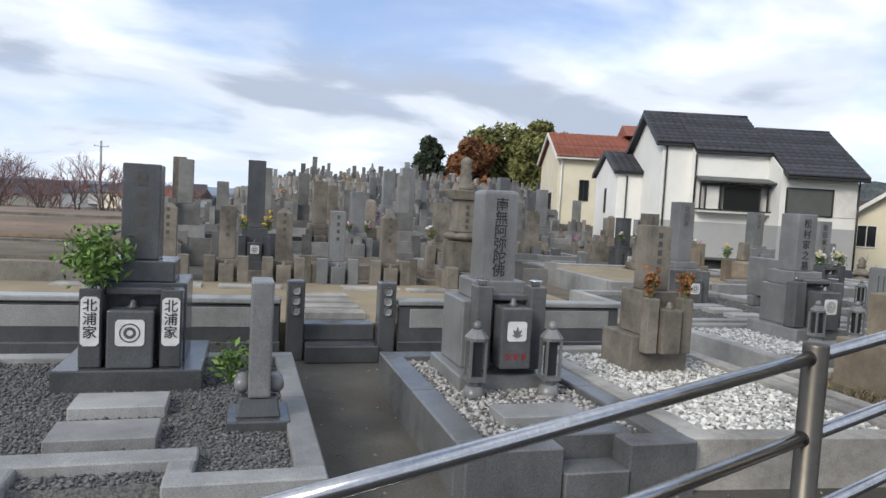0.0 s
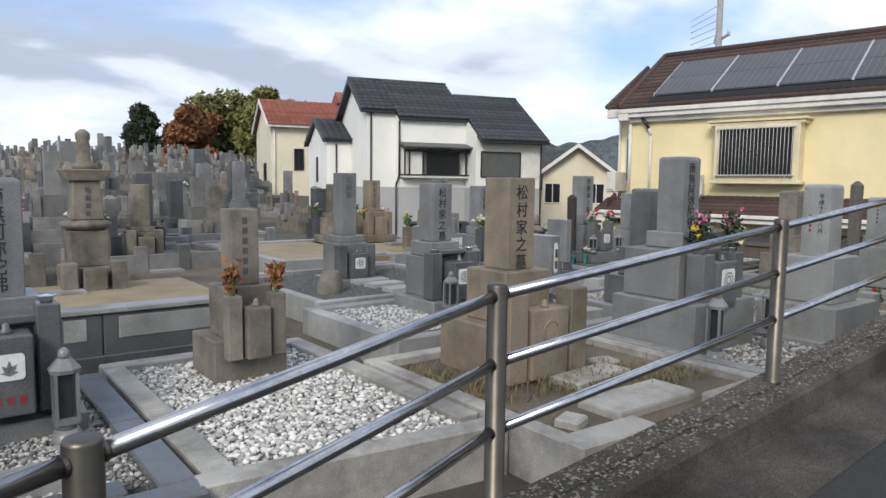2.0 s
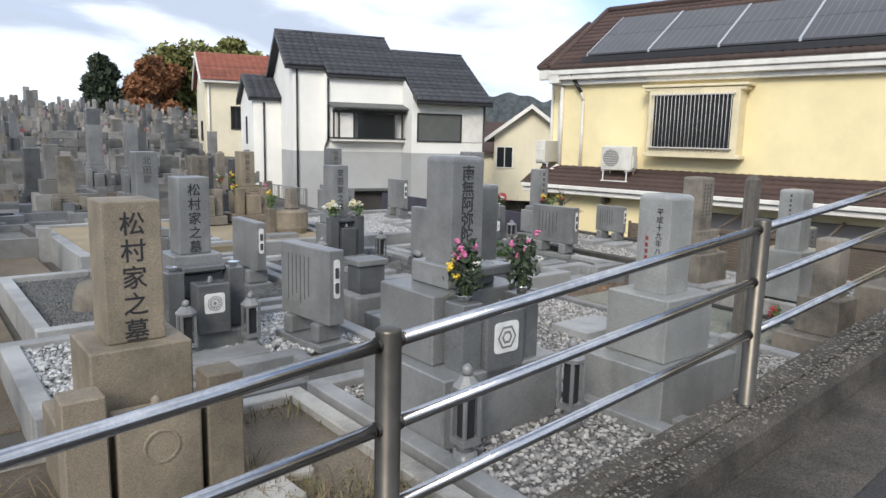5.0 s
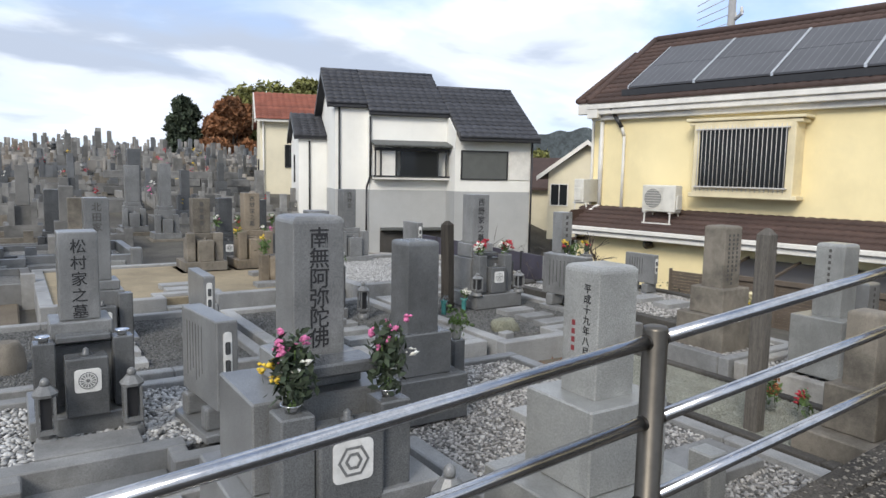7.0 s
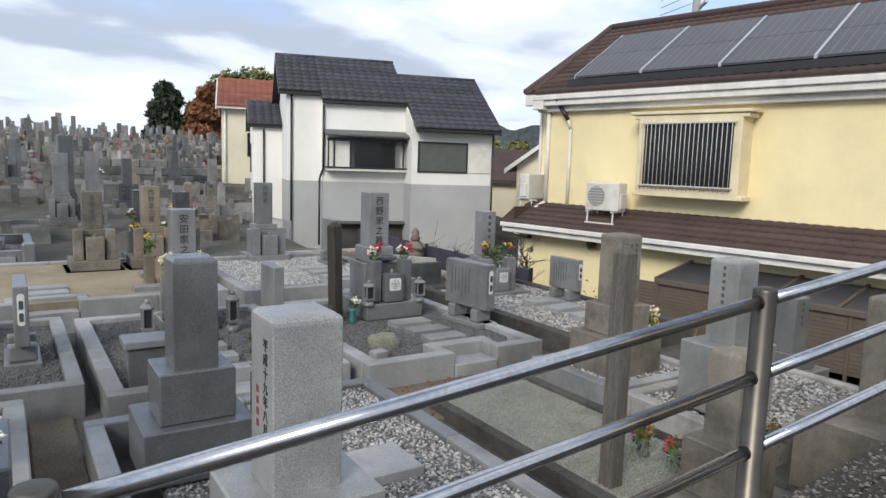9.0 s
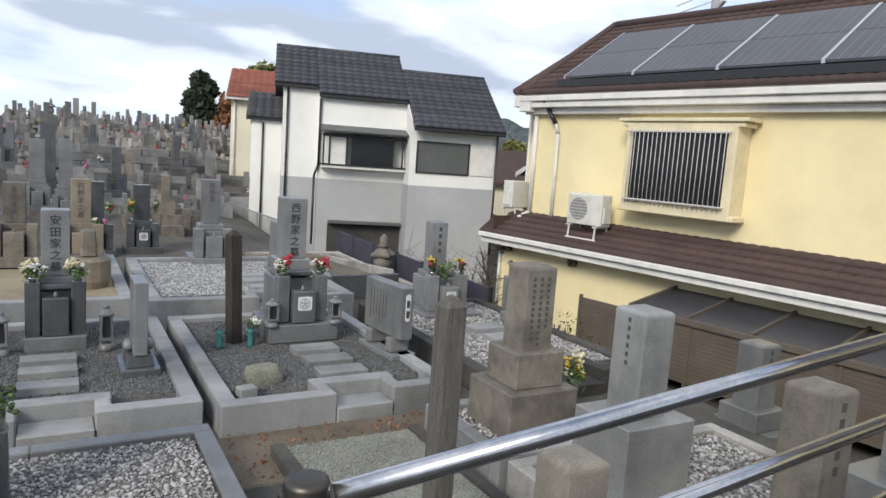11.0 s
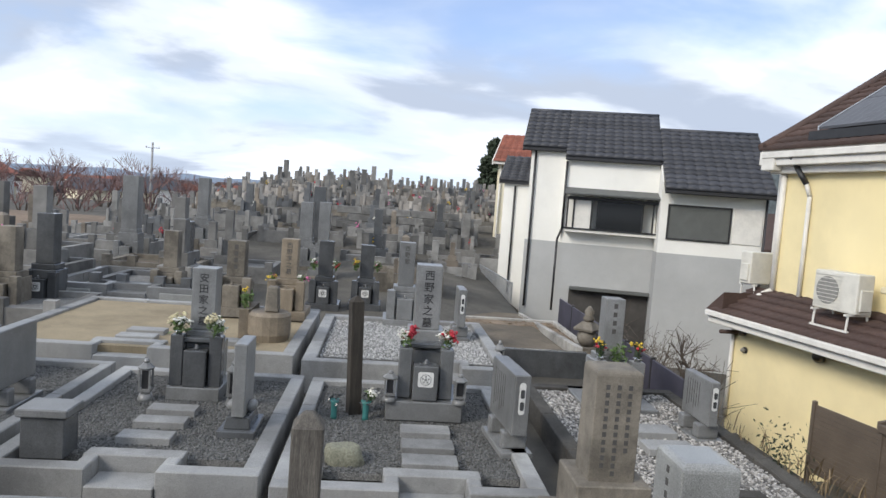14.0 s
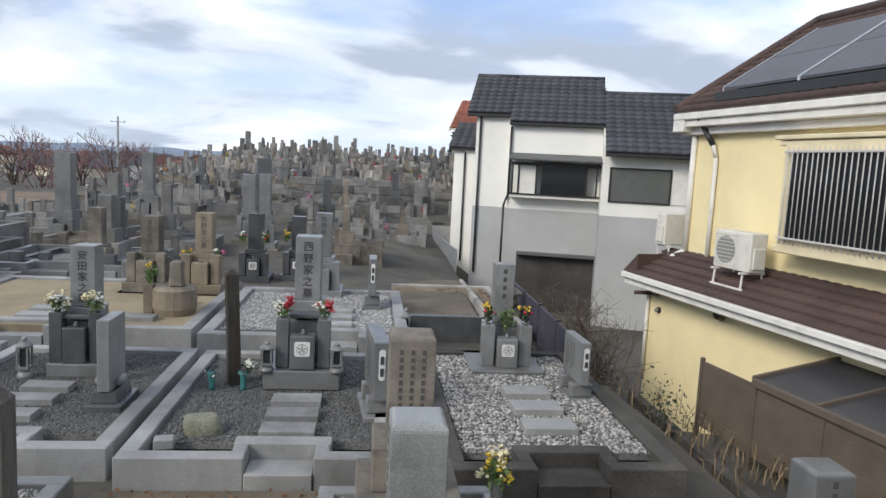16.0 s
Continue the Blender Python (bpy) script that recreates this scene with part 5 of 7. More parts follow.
bouquet(6.65, 3.47, 1.08, [pet_white, pet_yellow, pet_pink, pet_pink], 0.34, 0.085, n=16, bs=0.02, leaves=420, leafm=leaf_dark, label="pink, yellow and white chrysanthemums in a grave vase")
bouquet(7.11, 3.47, 1.08, [pet_white, pet_pink, pet_pink], 0.34, 0.085, n=10, bs=0.02, leaves=420, leafm=leaf_dark, label="pink flowers with dark green leaves in a grave vase")
bouquet(8.78, 8.77, 0.9, [pet_white, pet_cream], 0.2, 0.095, n=20, label="white chrysanthemums in a grave vase")
bouquet(9.18, 8.77, 0.9, [pet_white, pet_cream], 0.2, 0.095, n=20, label="white chrysanthemums in a grave vase")
bouquet(11.175, 8.47, 0.965, [pet_red, pet_white, pet_red], 0.2, 0.075, n=18, label="red and white flowers in a grave vase")
bouquet(11.605, 8.47, 0.965, [pet_red, pet_white, pet_red], 0.2, 0.075, n=18, label="red and white flowers in a grave vase")
bouquet(13.52, 9.29, 0.76, [pet_red, pet_yellow], 0.24, 0.06, n=6, leafm=leaf_dark, label="red and yellow flowers with dark leaves in a grave vase")
bouquet(13.98, 9.29, 0.76, [pet_red, pet_yellow], 0.24, 0.06, n=6, leafm=leaf_dark, label="red and yellow flowers with dark leaves in a grave vase")
bouquet(13.75, 9.35, 0.66, [leaf], 0.3, 0.14, n=6, label="dark green sakaki leaves in a grave vase")
bouquet(3.134, 4.756, 0.86, [dead_leaf], 0.24, 0.055, dead_leaf, 5, "dried brown flowers in a stone vase")
bouquet(3.446, 4.756, 0.86, [dead_leaf], 0.24, 0.055, dead_leaf, 5, "dried brown flowers in a stone vase")
bouquet(-0.9, 4.75, 0.87, [leaf_bright], 0.38, 0.17, leaf_bright, 6, "lush bright green evergreen branches in a grave vase", leaves=900)
bouquet(-0.05, 4.75, 0.24, [leaf], 0.28, 0.14, leaf_bright, 4, "small green shrub beside a gravestone", leaves=160)
bouquet(12.95, 5.55, 0.42, [pet_yellow, pet_cream], 0.34, 0.09, n=12, label="yellow flowers in a grave vase", vase=granite_mid)
bouquet(12.76, 4.55, 0.42, [pet_yellow], 0.32, 0.08, n=8, label="yellow flowers in a grave vase", vase=granite_mid)
bouquet(11.5, 3.3, 0.3, [pet_red], 0.3, 0.08, n=6, label="green sprig with red flowers in a steel vase", vase=chrome)
bouquet(11.16, 4.06, 0.12, [pet_red, dead_leaf], 0.28, 0.07, n=6, label="faded red flowers in a steel vase", vase=chrome)
bouquet(11.1, 3.74, 0.14, [pet_red], 0.26, 0.06, n=5, label="faded red flowers in a steel vase", vase=chrome)
solo("flower_post", box(0.11, 0.11, 0.52, 0.01), granite_dark, "slim dark granite flower post beside a gravestone", "flower post", at(8.7, 5.3, 0.24), "flower posts")
bouquet(8.7, 5.3, 0.76, [leaf], 0.24, 0.07, n=3, label="small green sprig in a stone pot", vase=granite_light)
bouquet(8.98, 11.2, 0.78, [leaf, pet_yellow], 0.26, 0.09, n=6, label="green sprigs in a stone vase")
for u, v in ((0.0, 13.25), (0.42, 13.25), (3.45, 12.7), (3.95, 12.7), (2.1, 14.3), (2.5, 14.3), (9.08, 12.95), (9.52, 12.95), (9.43, 15.9), (9.9, 15.9), (10.3, 16.2), (10.76, 16.2)):
    bouquet(u, v, 0.85, [random.choice((pet_red, pet_white, pet_pink)), random.choice((pet_yellow, pet_white))], 0.24, 0.08, n=6, leaves=110)
# two teal vases in front of the wooden marker
for u in (10.48, 10.8):
    tv = thing("grave_vase", at(u, 8.3, 0.22), "teal plastic flower vase standing on gravel", "vase", "teal vases")
    part("body", lathe([(0.035, 0), (0.03, 0.05), (0.034, 0.16), (0.055, 0.2), (0.05, 0.2), (0.025, 0.17)], 14), teal, tv, smooth=True)
    tagged(part("withered_sprig", foliage("stems", RNG.standard_normal((26, 3)) * 0.03 + np.array([0, 0, 0.22]), 0.03), granite_dark, tv, "dark withered leaves"), kind="stuff")
bouquet(10.84, 8.33, 0.4, [pet_white], 0.14, 0.07, n=8, leaves=20, label="pale faded flowers in a teal vase")


# ---- houses ----
def tile_slope(name, a0, a1, ytop, ztop, ybot, zbot, parent, material, pitch=0.27, wave=0.3, amp=0.034):
    """A roof slope along local x from a ridge line down to an eave line, built of overlapping waved tile courses."""
    L = math.hypot(ytop - ybot, ztop - zbot)
    n = max(2, round(L / pitch))
    m = max(4, round((a1 - a0) / wave))
    k = 6
    xs = np.linspace(a0, a1, m * k + 1)
    prof = amp * np.abs(np.sin(np.pi * (xs - a0) / (a1 - a0) * m)) ** 0.7
    d = np.array([0, ybot - ytop, zbot - ztop]) / L
    nrm = np.array([0, -d[2], d[1]]); nrm = nrm if nrm[2] > 0 else -nrm
    verts, faces = [], []
    for i in range(n):
        for f, lift in ((i / n, 0.006), ((i + 1) / n + 0.012, 0.05)):
            base = np.array([0, ytop, ztop]) + d * L * min(f, 1.02)
            for x, p in zip(xs, prof):
                verts.append(base + np.array([x, 0, 0]) + nrm * (lift + p))
        base = np.array([0, ytop, ztop]) + d * L * min((i + 1) / n + 0.012, 1.02)
        for x, p in zip(xs, prof):
            verts.append(base + np.array([x, 0, 0]) + nrm * (0.0))
        o = i * 3 * len(xs)
        for j in range(len(xs) - 1):
            q = len(xs)
            faces.append((o + j, o + j + 1, o + q + j + 1, o + q + j))
            faces.append((o + q + j, o + q + j + 1, o + 2 * q + j + 1, o + 2 * q + j))
    me = fast_mesh(name, np.array(verts), np.array(faces))
    return part(name, me, material, parent, "overlapping roof tile courses")


def deck(a0, a1, ytop, ztop, ybot, zbot, t=0.1):
    return prism([(ytop, ztop - 0.005), (ybot, zbot - 0.005), (ybot, zbot - t), (ytop, ztop - t)], a0, a1)


def pipe(parent, pts, r, material, name="downpipe", label=""):
    bm = bmesh.new()
    for p, q in zip(pts, pts[1:]):
        tube(p, q, r, 10, bm)
    return part(name, bm, material, parent, label, smooth=True)


def window(parent, w, h, m, frame_mat, pane_mat, depth=0.06, bars=1, label="dark glazed window", fw=0.045):
    """A framed window, its outer face at y = 0 of m, centred on x, its foot at z = 0."""
    wi = part("window", box(w - fw, 0.02, h - fw, 0), pane_mat, parent, label, m=m @ Matrix.Translation((0, 0.0, fw / 2)))
    bm = bmesh.new()
    add_box(bm, -w / 2, w / 2, -depth, 0.02, 0, fw), add_box(bm, -w / 2, w / 2, -depth, 0.02, h - fw, h)
    add_box(bm, -w / 2, -w / 2 + fw, -depth, 0.02, fw, h - fw), add_box(bm, w / 2 - fw, w / 2, -depth, 0.02, fw, h - fw)
    for i in range(1, bars + 1):
        x = -w / 2 + w * i / (bars + 1)
        add_box(bm, x - fw * 0.4, x + fw * 0.4, -depth * 0.6, -0.012, fw, h - fw)
    f = part("window_frame", bm, frame_mat, wi, m=Matrix.Translation((0, 0, -fw / 2)))
    return wi


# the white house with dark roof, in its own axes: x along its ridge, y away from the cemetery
# brown-black that paints the shade inside the garage opening
garage_dark = mat("garage_shade_brown_black", (0.05, 0.046, 0.042), rough=0.7, var=0.35, scale=1.5, stain=0.3)
WH = thing("house", pose(19.74, 22.28, 0, 0, 0, -25.2), "white two-storey stucco house with stepped dark tiled roof", "house")
GZ, BAND, SL = -2.7, 1.45, 0.648
SECT = [(0.06, 1.2, -1.98, 0.0, 5.81, 2.9), (1.2, 4.02, -2.36, 0.0, 5.81, 2.9), (4.02, 6.85, -3.42, -0.86, 5.25, 2.6)]
for x0, x1, yf, yr, zr, yb in SECT:
    part("lower_wall", box(x1 - x0, yb - yf, BAND - GZ, 0), grey_wall, WH, "light grey lower wall", m=Matrix.Translation(((x0 + x1) / 2, (yf + yb) / 2, GZ)))
    zf, zb = zr - 0.09 + SL * (yf - yr), zr - 0.09 - SL * (yb - yr)
    part("upper_wall", prism([(yf, BAND), (yb, BAND), (yb, zb), (yr, zr - 0.09), (yf, zf)], x0, x1), white_wall, WH)
for a0, a1, y0, y1 in ((-0.22, 1.16, 0.0, -2.12), (1.16, 4.06, 0.0, -2.52), (4.06, 7.02, -0.86, -3.84)):
    z0, z1 = 5.81 + SL * y0, 5.81 + SL * y1
    tile_slope("roof_tiles", a0, a1, y0, z0, y1, z1, WH, slate)
    part("roof_deck", deck(a0 + 0.01, a1 - 0.01, y0, z0, y1 + 0.02, z1, 0.13), black_metal, WH)
    tb = 3.2
    part("roof_back", deck(a0, a1, y0, z0 + 0.03, y0 + tb, z0 - SL * tb, 0.12), slate, WH)
    part("ridge_cap", tube((a0, y0, z0 + 0.02), (a1, y0, z0 + 0.02), 0.075, 12), slate, WH, smooth=True)
    part("gutter", box(a1 - a0, 0.09, 0.1, 0.02), black_metal, WH, "black eaves gutter", m=Matrix.Translation(((a0 + a1) / 2, y1 - 0.02, z1 - 0.15)))
# verge boards
for x, y0, y1 in ((-0.2, 0.02, -2.12), (7.0, -0.84, -3.84), (4.08, -2.5, -3.84)):
    part("verge_board", prism([(y0, 5.81 + SL * y0 + 0.05), (y1, 5.81 + SL * y1 + 0.05), (y1, 5.81 + SL * y1 - 0.16), (y0, 5.81 + SL * y0 - 0.16)], x - 0.03, x + 0.03), black_metal, WH)
part("verge_board", prism([(0, 5.86), (3.2, 5.86 - SL * 3.2), (3.2, 5.65 - SL * 3.2), (0, 5.65)], -0.23, -0.17), black_metal, WH)
pipe(WH, [(0.2, -2.04, 4.3), (0.2, -2.04, -0.7)], 0.035, black_metal, label="black downpipe")
pipe(WH, [(1.22, -2.43, 4.0), (1.22, -2.43, 1.9), (1.1, -2.43, 1.55), (1.1, -2.43, -0.7)], 0.035, black_metal, label="black downpipe")
pipe(WH, [(6.88, -3.47, 3.2), (6.88, -3.47, -0.7)], 0.035, black_metal, label="black downpipe")
# bay window
bay = part("bay_window", box(2.74, 0.42, 0.1, 0.01), white_trim, WH, "shallow bay window under a grey canopy", m=Matrix.Translation((2.66, -2.57, 1.82)))
part("sill", box(2.8, 0.5, 0.04, 0.008), black_metal, bay, m=Matrix.Translation((0, -0.01, 0.101)))
part("pane", box(1.35, 0.02, 0.85, 0), glass, bay, "dark glass", m=Matrix.Translation((0.25, -0.16, 0.14)))
part("inner_wall", box(0.55, 0.02, 0.85, 0), white_trim, bay, m=Matrix.Translation((-0.85, -0.15, 0.14)))
for x in (-1.31, -1.12, -0.58, 0.93, 1.24):
    part("mullion", box(0.05, 0.07, 0.86, 0.005), black_metal, bay, m=Matrix.Translation((x, -0.16, 0.14)))
part("head", box(2.7, 0.08, 0.1, 0.005), black_metal, bay, m=Matrix.Translation((0, -0.16, 1.0)))
part("canopy", prism([(-2.36, 3.2), (-2.36, 3.12), (-3.12, 2.96), (-3.14, 3.0), (-3.12, 3.03)], 1.24, 4.1), dark_panel, bay, "grey flat canopy", m=Matrix.Translation((-2.66, 2.57, -1.82)))
window(WH, 1.75, 1.02, Matrix.Translation((5.1, -3.425, 1.86)), black_metal, dark_panel, 0.04, 0, "dark grey closed roller shutter")
part("wall_panel", box(0.78, 0.03, 1.0, 0.004), white_trim, WH, "white panel beside the shutter", m=Matrix.Translation((6.42, -3.435, 1.87)))
# flat slab on the wall; its dark colour stands for the shaded interior
part("garage_opening", box(2.4, 0.05, 2.4, 0), garage_dark, WH, "dark slab standing for the shaded garage opening", m=Matrix.Translation((2.8, -2.37, -2.4)))
part("garage_beam", box(2.6, 0.3, 0.09, 0.01), dark_panel, WH, "thin dark canopy over the garage", m=Matrix.Translation((2.9, -2.52, 0.03)))
# small gabled wing
part("wing_wall", prism([(0.45, GZ), (4.4, GZ), (4.4, 3.25), (2.42, 4.22), (0.45, 3.3)], -1.0, 0.055), white_wall, WH, "white gabled wing")
tile_slope("roof_tiles", -1.14, 0.05, 2.42, 4.36, 0.28, 3.38, WH, slate)
part("roof_deck", deck(-1.12, 0.04, 2.42, 4.35, 0.3, 3.38, 0.12), black_metal, WH)
part("roof_back", deck(-1.14, 0.05, 2.42, 4.36, 4.6, 3.36, 0.12), slate, WH)
part("verge_board", prism([(2.42, 4.42), (4.6, 3.42), (4.6, 3.22), (2.42, 4.22)], -1.18, -1.12), black_metal, WH)
part("verge_board", prism([(2.42, 4.42), (0.28, 3.44), (0.28, 3.24), (2.42, 4.22)], -1.18, -1.12), black_metal, WH)
window(WH, 0.22, 1.1, pose(-1.01, 2.3, 1.6, 0, 0, -90), black_metal, glass, 0.04, 0, "narrow dark slit window")
pipe(WH, [(-0.6, 0.4, 3.2), (-0.6, 0.4, -0.7)], 0.035, black_metal, label="black downpipe")

# the cream house behind it
CH = thing("house", pose(20.9, 30.4, 0, 0, 0, -25.2), "cream stucco house with red-brown tiled roof", "house")
part("wall", prism([(0.3, -1), (6.6, -1), (6.6, 4.4), (3.4, 5.9), (0.3, 4.55)], 0.2, 7), cream_wall, CH)
tile_slope("roof_tiles", 0.0, 7.2, 3.4, 6.05, -0.1, 4.5, CH, red_tile)
part("roof_deck", deck(0.02, 7.18, 3.4, 6.04, -0.08, 4.5, 0.14), white_trim, CH)
part("roof_back", deck(0.0, 7.2, 3.4, 6.05, 6.9, 4.5, 0.14), red_tile, CH)
part("verge_board", prism([(3.4, 6.05), (-0.12, 4.5), (-0.12, 4.3), (3.4, 5.85)], -0.06, 0.0), white_trim, CH)
part("verge_board", prism([(3.4, 6.05), (6.9, 4.5), (6.9, 4.3), (3.4, 5.85)], -0.06, 0.0), white_trim, CH)
part("upper_roof", prism([(2.2, 6.0), (4.6, 6.0), (3.4, 6.7)], 4.2, 7.2), red_tile, CH, "small raised red roof")
pipe(CH, [(0.35, 0.2, 4.4), (0.35, 0.2, -0.8)], 0.04, white_trim, label="white downpipe")
window(CH, 0.5, 1.1, Matrix.Translation((1.6, 0.29, 2.2)), black_metal, glass, 0.05, 1)
window(CH, 0.9, 1.0, pose(0.19, 2.6, 1.6, 0, 0, -90), black_metal, glass, 0.05, 1)

# the yellow house with solar panels
YH = thing("house", Matrix.Identity(4), "yellow stucco house with brown tiled roof and solar panels", "house")
XW, YL, YR = 19.38, 9.58, -5.0
part("upper_wall", prism([(XW, 1.1), (24.4, 1.1), (24.4, 3.75), (21.9, 5.4), (XW, 3.75)], 0, YL - YR), yellow_wall, YH, m=Matrix(((0, 1, 0, 0), (1, 0, 0, YR), (0, 0, 1, 0), (0, 0, 0, 1))))
for o in YH.children:
    o.data.flip_normals()
part("lower_wall", box(5.4, YL + 0.3 - YR, 3.7, 0), yellow_wall, YH, m=Matrix.Translation((18.92 + 2.7, (YL + 0.3 + YR) / 2, -2.6)))
part("band", box(0.05, YL - YR, 0.12, 0.01), cream_trim, YH, m=Matrix.Translation((XW - 0.01, (YL + YR) / 2, 1.25)))
RS = 0.64
def ymat(y):
    return Matrix(((0, 1, 0, 0), (-1, 0, 0, y), (0, 0, 1, 0), (0, 0, 0, 1)))
zr_ = 3.78 + RS * (21.9 - 19.12)
r = tile_slope("roof_tiles", 0, 15.3, 21.9, zr_, 19.12, 3.78, YH, brown_tile, 0.24, 0.2, 0.018)
r.matrix_basis = ymat(9.82)
part("roof_deck", deck(0.02, 15.2, 21.9, zr_, 19.14, 3.78, 0.12), white_trim, YH, m=ymat(9.82))
part("roof_back", deck(0, 15.2, 21.9, zr_, 24.8, 3.78, 0.12), brown_tile, YH, m=ymat(9.82))
part("verge_tiles", tube((19.15, 9.84, 3.83), (21.9, 9.84, zr_ + 0.05), 0.085, 10), brown_tile, YH, smooth=True)
part("verge_tiles", tube((24.8, 9.84, 3.83), (21.9, 9.84, zr_ + 0.05), 0.085, 10), brown_tile, YH, smooth=True)
part("ridge_cap", tube((21.9, 9.8, zr_ + 0.04), (21.9, -5, zr_ + 0.04), 0.1, 12), brown_tile, YH, smooth=True)
for x0, z0, w, h in ((19.10, 3.62, 0.13, 0.11), (19.20, 3.50, 0.22, 0.12), (19.30, 3.38, 0.14, 0.12)):
    part("cornice", box(w, 15.1, h, 0.012), white_trim, YH, "white moulded eaves cornice", m=Matrix.Translation((x0, 9.80 - 7.55, z0)))
part("cornice_return", box(0.9, 0.3, 0.26, 0.012), white_trim, YH, m=Matrix.Translation((19.5, 9.66, 3.42)))
pipe(YH, [(19.28, 8.98, 3.2), (19.33, 8.94, 3.0), (19.33, 8.94, 1.3)], 0.035, white_trim, label="white downpipe")
pipe(YH, [(19.1, 9.18, 3.66), (19.2, 9.12, 3.45), (19.28, 8.98, 3.2)], 0.045, black_metal, "gutter_elbow", "black gutter elbow")
pipe(YH, [(19.34, 9.56, 3.4), (19.34, 9.56, 1.4), (19.1, 9.75, 1.2)], 0.05, white_trim, label="white downpipe")
# the set-back end bay with its own lower roof
part("end_wall", box(4.2, 0.56, 2.9, 0), yellow_wall, YH, m=Matrix.Translation((19.76 + 2.1, 9.58 + 0.28, 1.0)))
r = tile_slope("end_roof_tiles", 0, 0.62, 21.9, 5.26, 19.5, 3.84, YH, brown_tile, 0.24, 0.2, 0.018)
r.matrix_basis = ymat(10.42)
part("end_roof_deck", deck(0.01, 0.6, 21.9, 5.25, 19.52, 3.84, 0.12), white_trim, YH, m=ymat(10.42))
part("verge_tiles", tube((19.5, 10.42, 3.88), (21.9, 10.42, 5.3), 0.075, 10), brown_tile, YH, smooth=True)
part("end_cornice", box(0.16, 0.6, 0.24, 0.012), white_trim, YH, m=Matrix.Translation((19.55, 10.1, 3.56)))
pipe(YH, [(19.74, 10.1, 3.5), (19.74, 10.1, 1.4)], 0.04, white_trim, label="white downpipe")
# solar panels, four columns of two
cell_grey = mat("solar_cell_line", (0.16, 0.165, 0.175), rough=0.4, var=0.1)
for c in range(4):
    for rr in range(2):
        y0 = 8.88 - c * 1.6
        s0, s1 = 0.20 + rr * 1.02, 0.20 + rr * 1.02 + 1.0
        L = math.hypot(1, RS)
        pm = ymat(0)
        bm = prism([(19.12 + s0 / L, 3.78 + RS * s0 / L + 0.22), (19.12 + s1 / L, 3.78 + RS * s1 / L + 0.22), (19.12 + s1 / L, 3.78 + RS * s1 / L + 0.18), (19.12 + s0 / L, 3.78 + RS * s0 / L + 0.18)], 0.02, 1.56)
        p = part("solar_panel", bm, pv, YH, "dark blue-grey glazed solar panel", m=ymat(y0))
        for k in range(1, 10):
            x = 0.02 + 1.54 * k / 10
            part("cell_line", prism([(19.12 + s0 / L, 3.78 + RS * s0 / L + 0.222), (19.12 + s1 / L, 3.78 + RS * s1 / L + 0.222), (19.12 + s1 / L, 3.78 + RS * s1 / L + 0.2), (19.12 + s0 / L, 3.78 + RS * s0 / L + 0.2)], x, x + 0.008), cell_grey, p)
        for x in (-0.008, 1.565):
            o = prism([(19.12 + s0 / L, 3.78 + RS * s0 / L + 0.235), (19.12 + s1 / L, 3.78 + RS * s1 / L + 0.235), (19.12 + s1 / L, 3.78 + RS * s1 / L + 0.17), (19.12 + s0 / L, 3.78 + RS * s0 / L + 0.17)], x, x + 0.026)
            part("panel_frame", o, alu, p, "aluminium frame")
part("panel_rail", box(0.06, 6.6, 0.14, 0), black_metal, YH, m=Matrix.Translation((19.26, 5.7, 3.9)))
# barred bay window
bar_white = mat("weathered_white_bar", (0.5, 0.48, 0.45), rough=0.5, var=0.1, scale=6)
by = part("bay_window", box(0.42, 2.0, 1.50, 0.015), cream_trim, YH, "cream bay window with white security bars", m=Matrix.Translation((19.17, 6.03, 1.70)))
part("hood", box(0.42, 2.35, 0.06, 0.012), cream_trim, by, m=Matrix.Translation((-0.04, 0, 1.52)))
part("hood", box(0.36, 2.22, 0.07, 0.012), cream_trim, by, m=Matrix.Translation((-0.03, 0, 1.44)))
part("sill", box(0.36, 2.15, 0.09, 0.015), cream_trim, by, m=Matrix.Translation((-0.02, 0, 0.0)))
part("pane", box(0.02, 1.72, 1.16, 0), glass, by, "dark window glass", m=Matrix.Translation((-0.205, 0, 0.2)))
part("frame", box(0.03, 0.035, 1.16, 0.004), black_metal, by, "dark sash bar", m=Matrix.Translation((-0.21, 0.05, 0.2)))
for z in (0.185, 1.355):
    part("frame", box(0.05, 1.80, 0.035, 0.004), cream_trim, by, m=Matrix.Translation((-0.21, 0, z)))
for k in range(21):
    part("security_bar", tube((-0.28, -0.86 + k * 0.086, 0.13), (-0.28, -0.86 + k * 0.086, 1.42), 0.0075, 8), bar_white, by, smooth=True)
for z in (0.2, 1.34):
    part("bar_rail", box(0.03, 1.84, 0.028, 0.005), bar_white, by, m=Matrix.Translation((-0.28, 0, z)))
    for y in (-0.9, 0.9):
        part("bar_bracket", tube((-0.28, y, z + 0.012), (-0.19, y, z + 0.012), 0.011, 8), bar_white, by, smooth=True)
window(YH, 0.2, 1.3, pose(19.755, 9.8, 1.7, 0, 0, -90), white_trim, glass, 0.05, 0, "narrow side window")
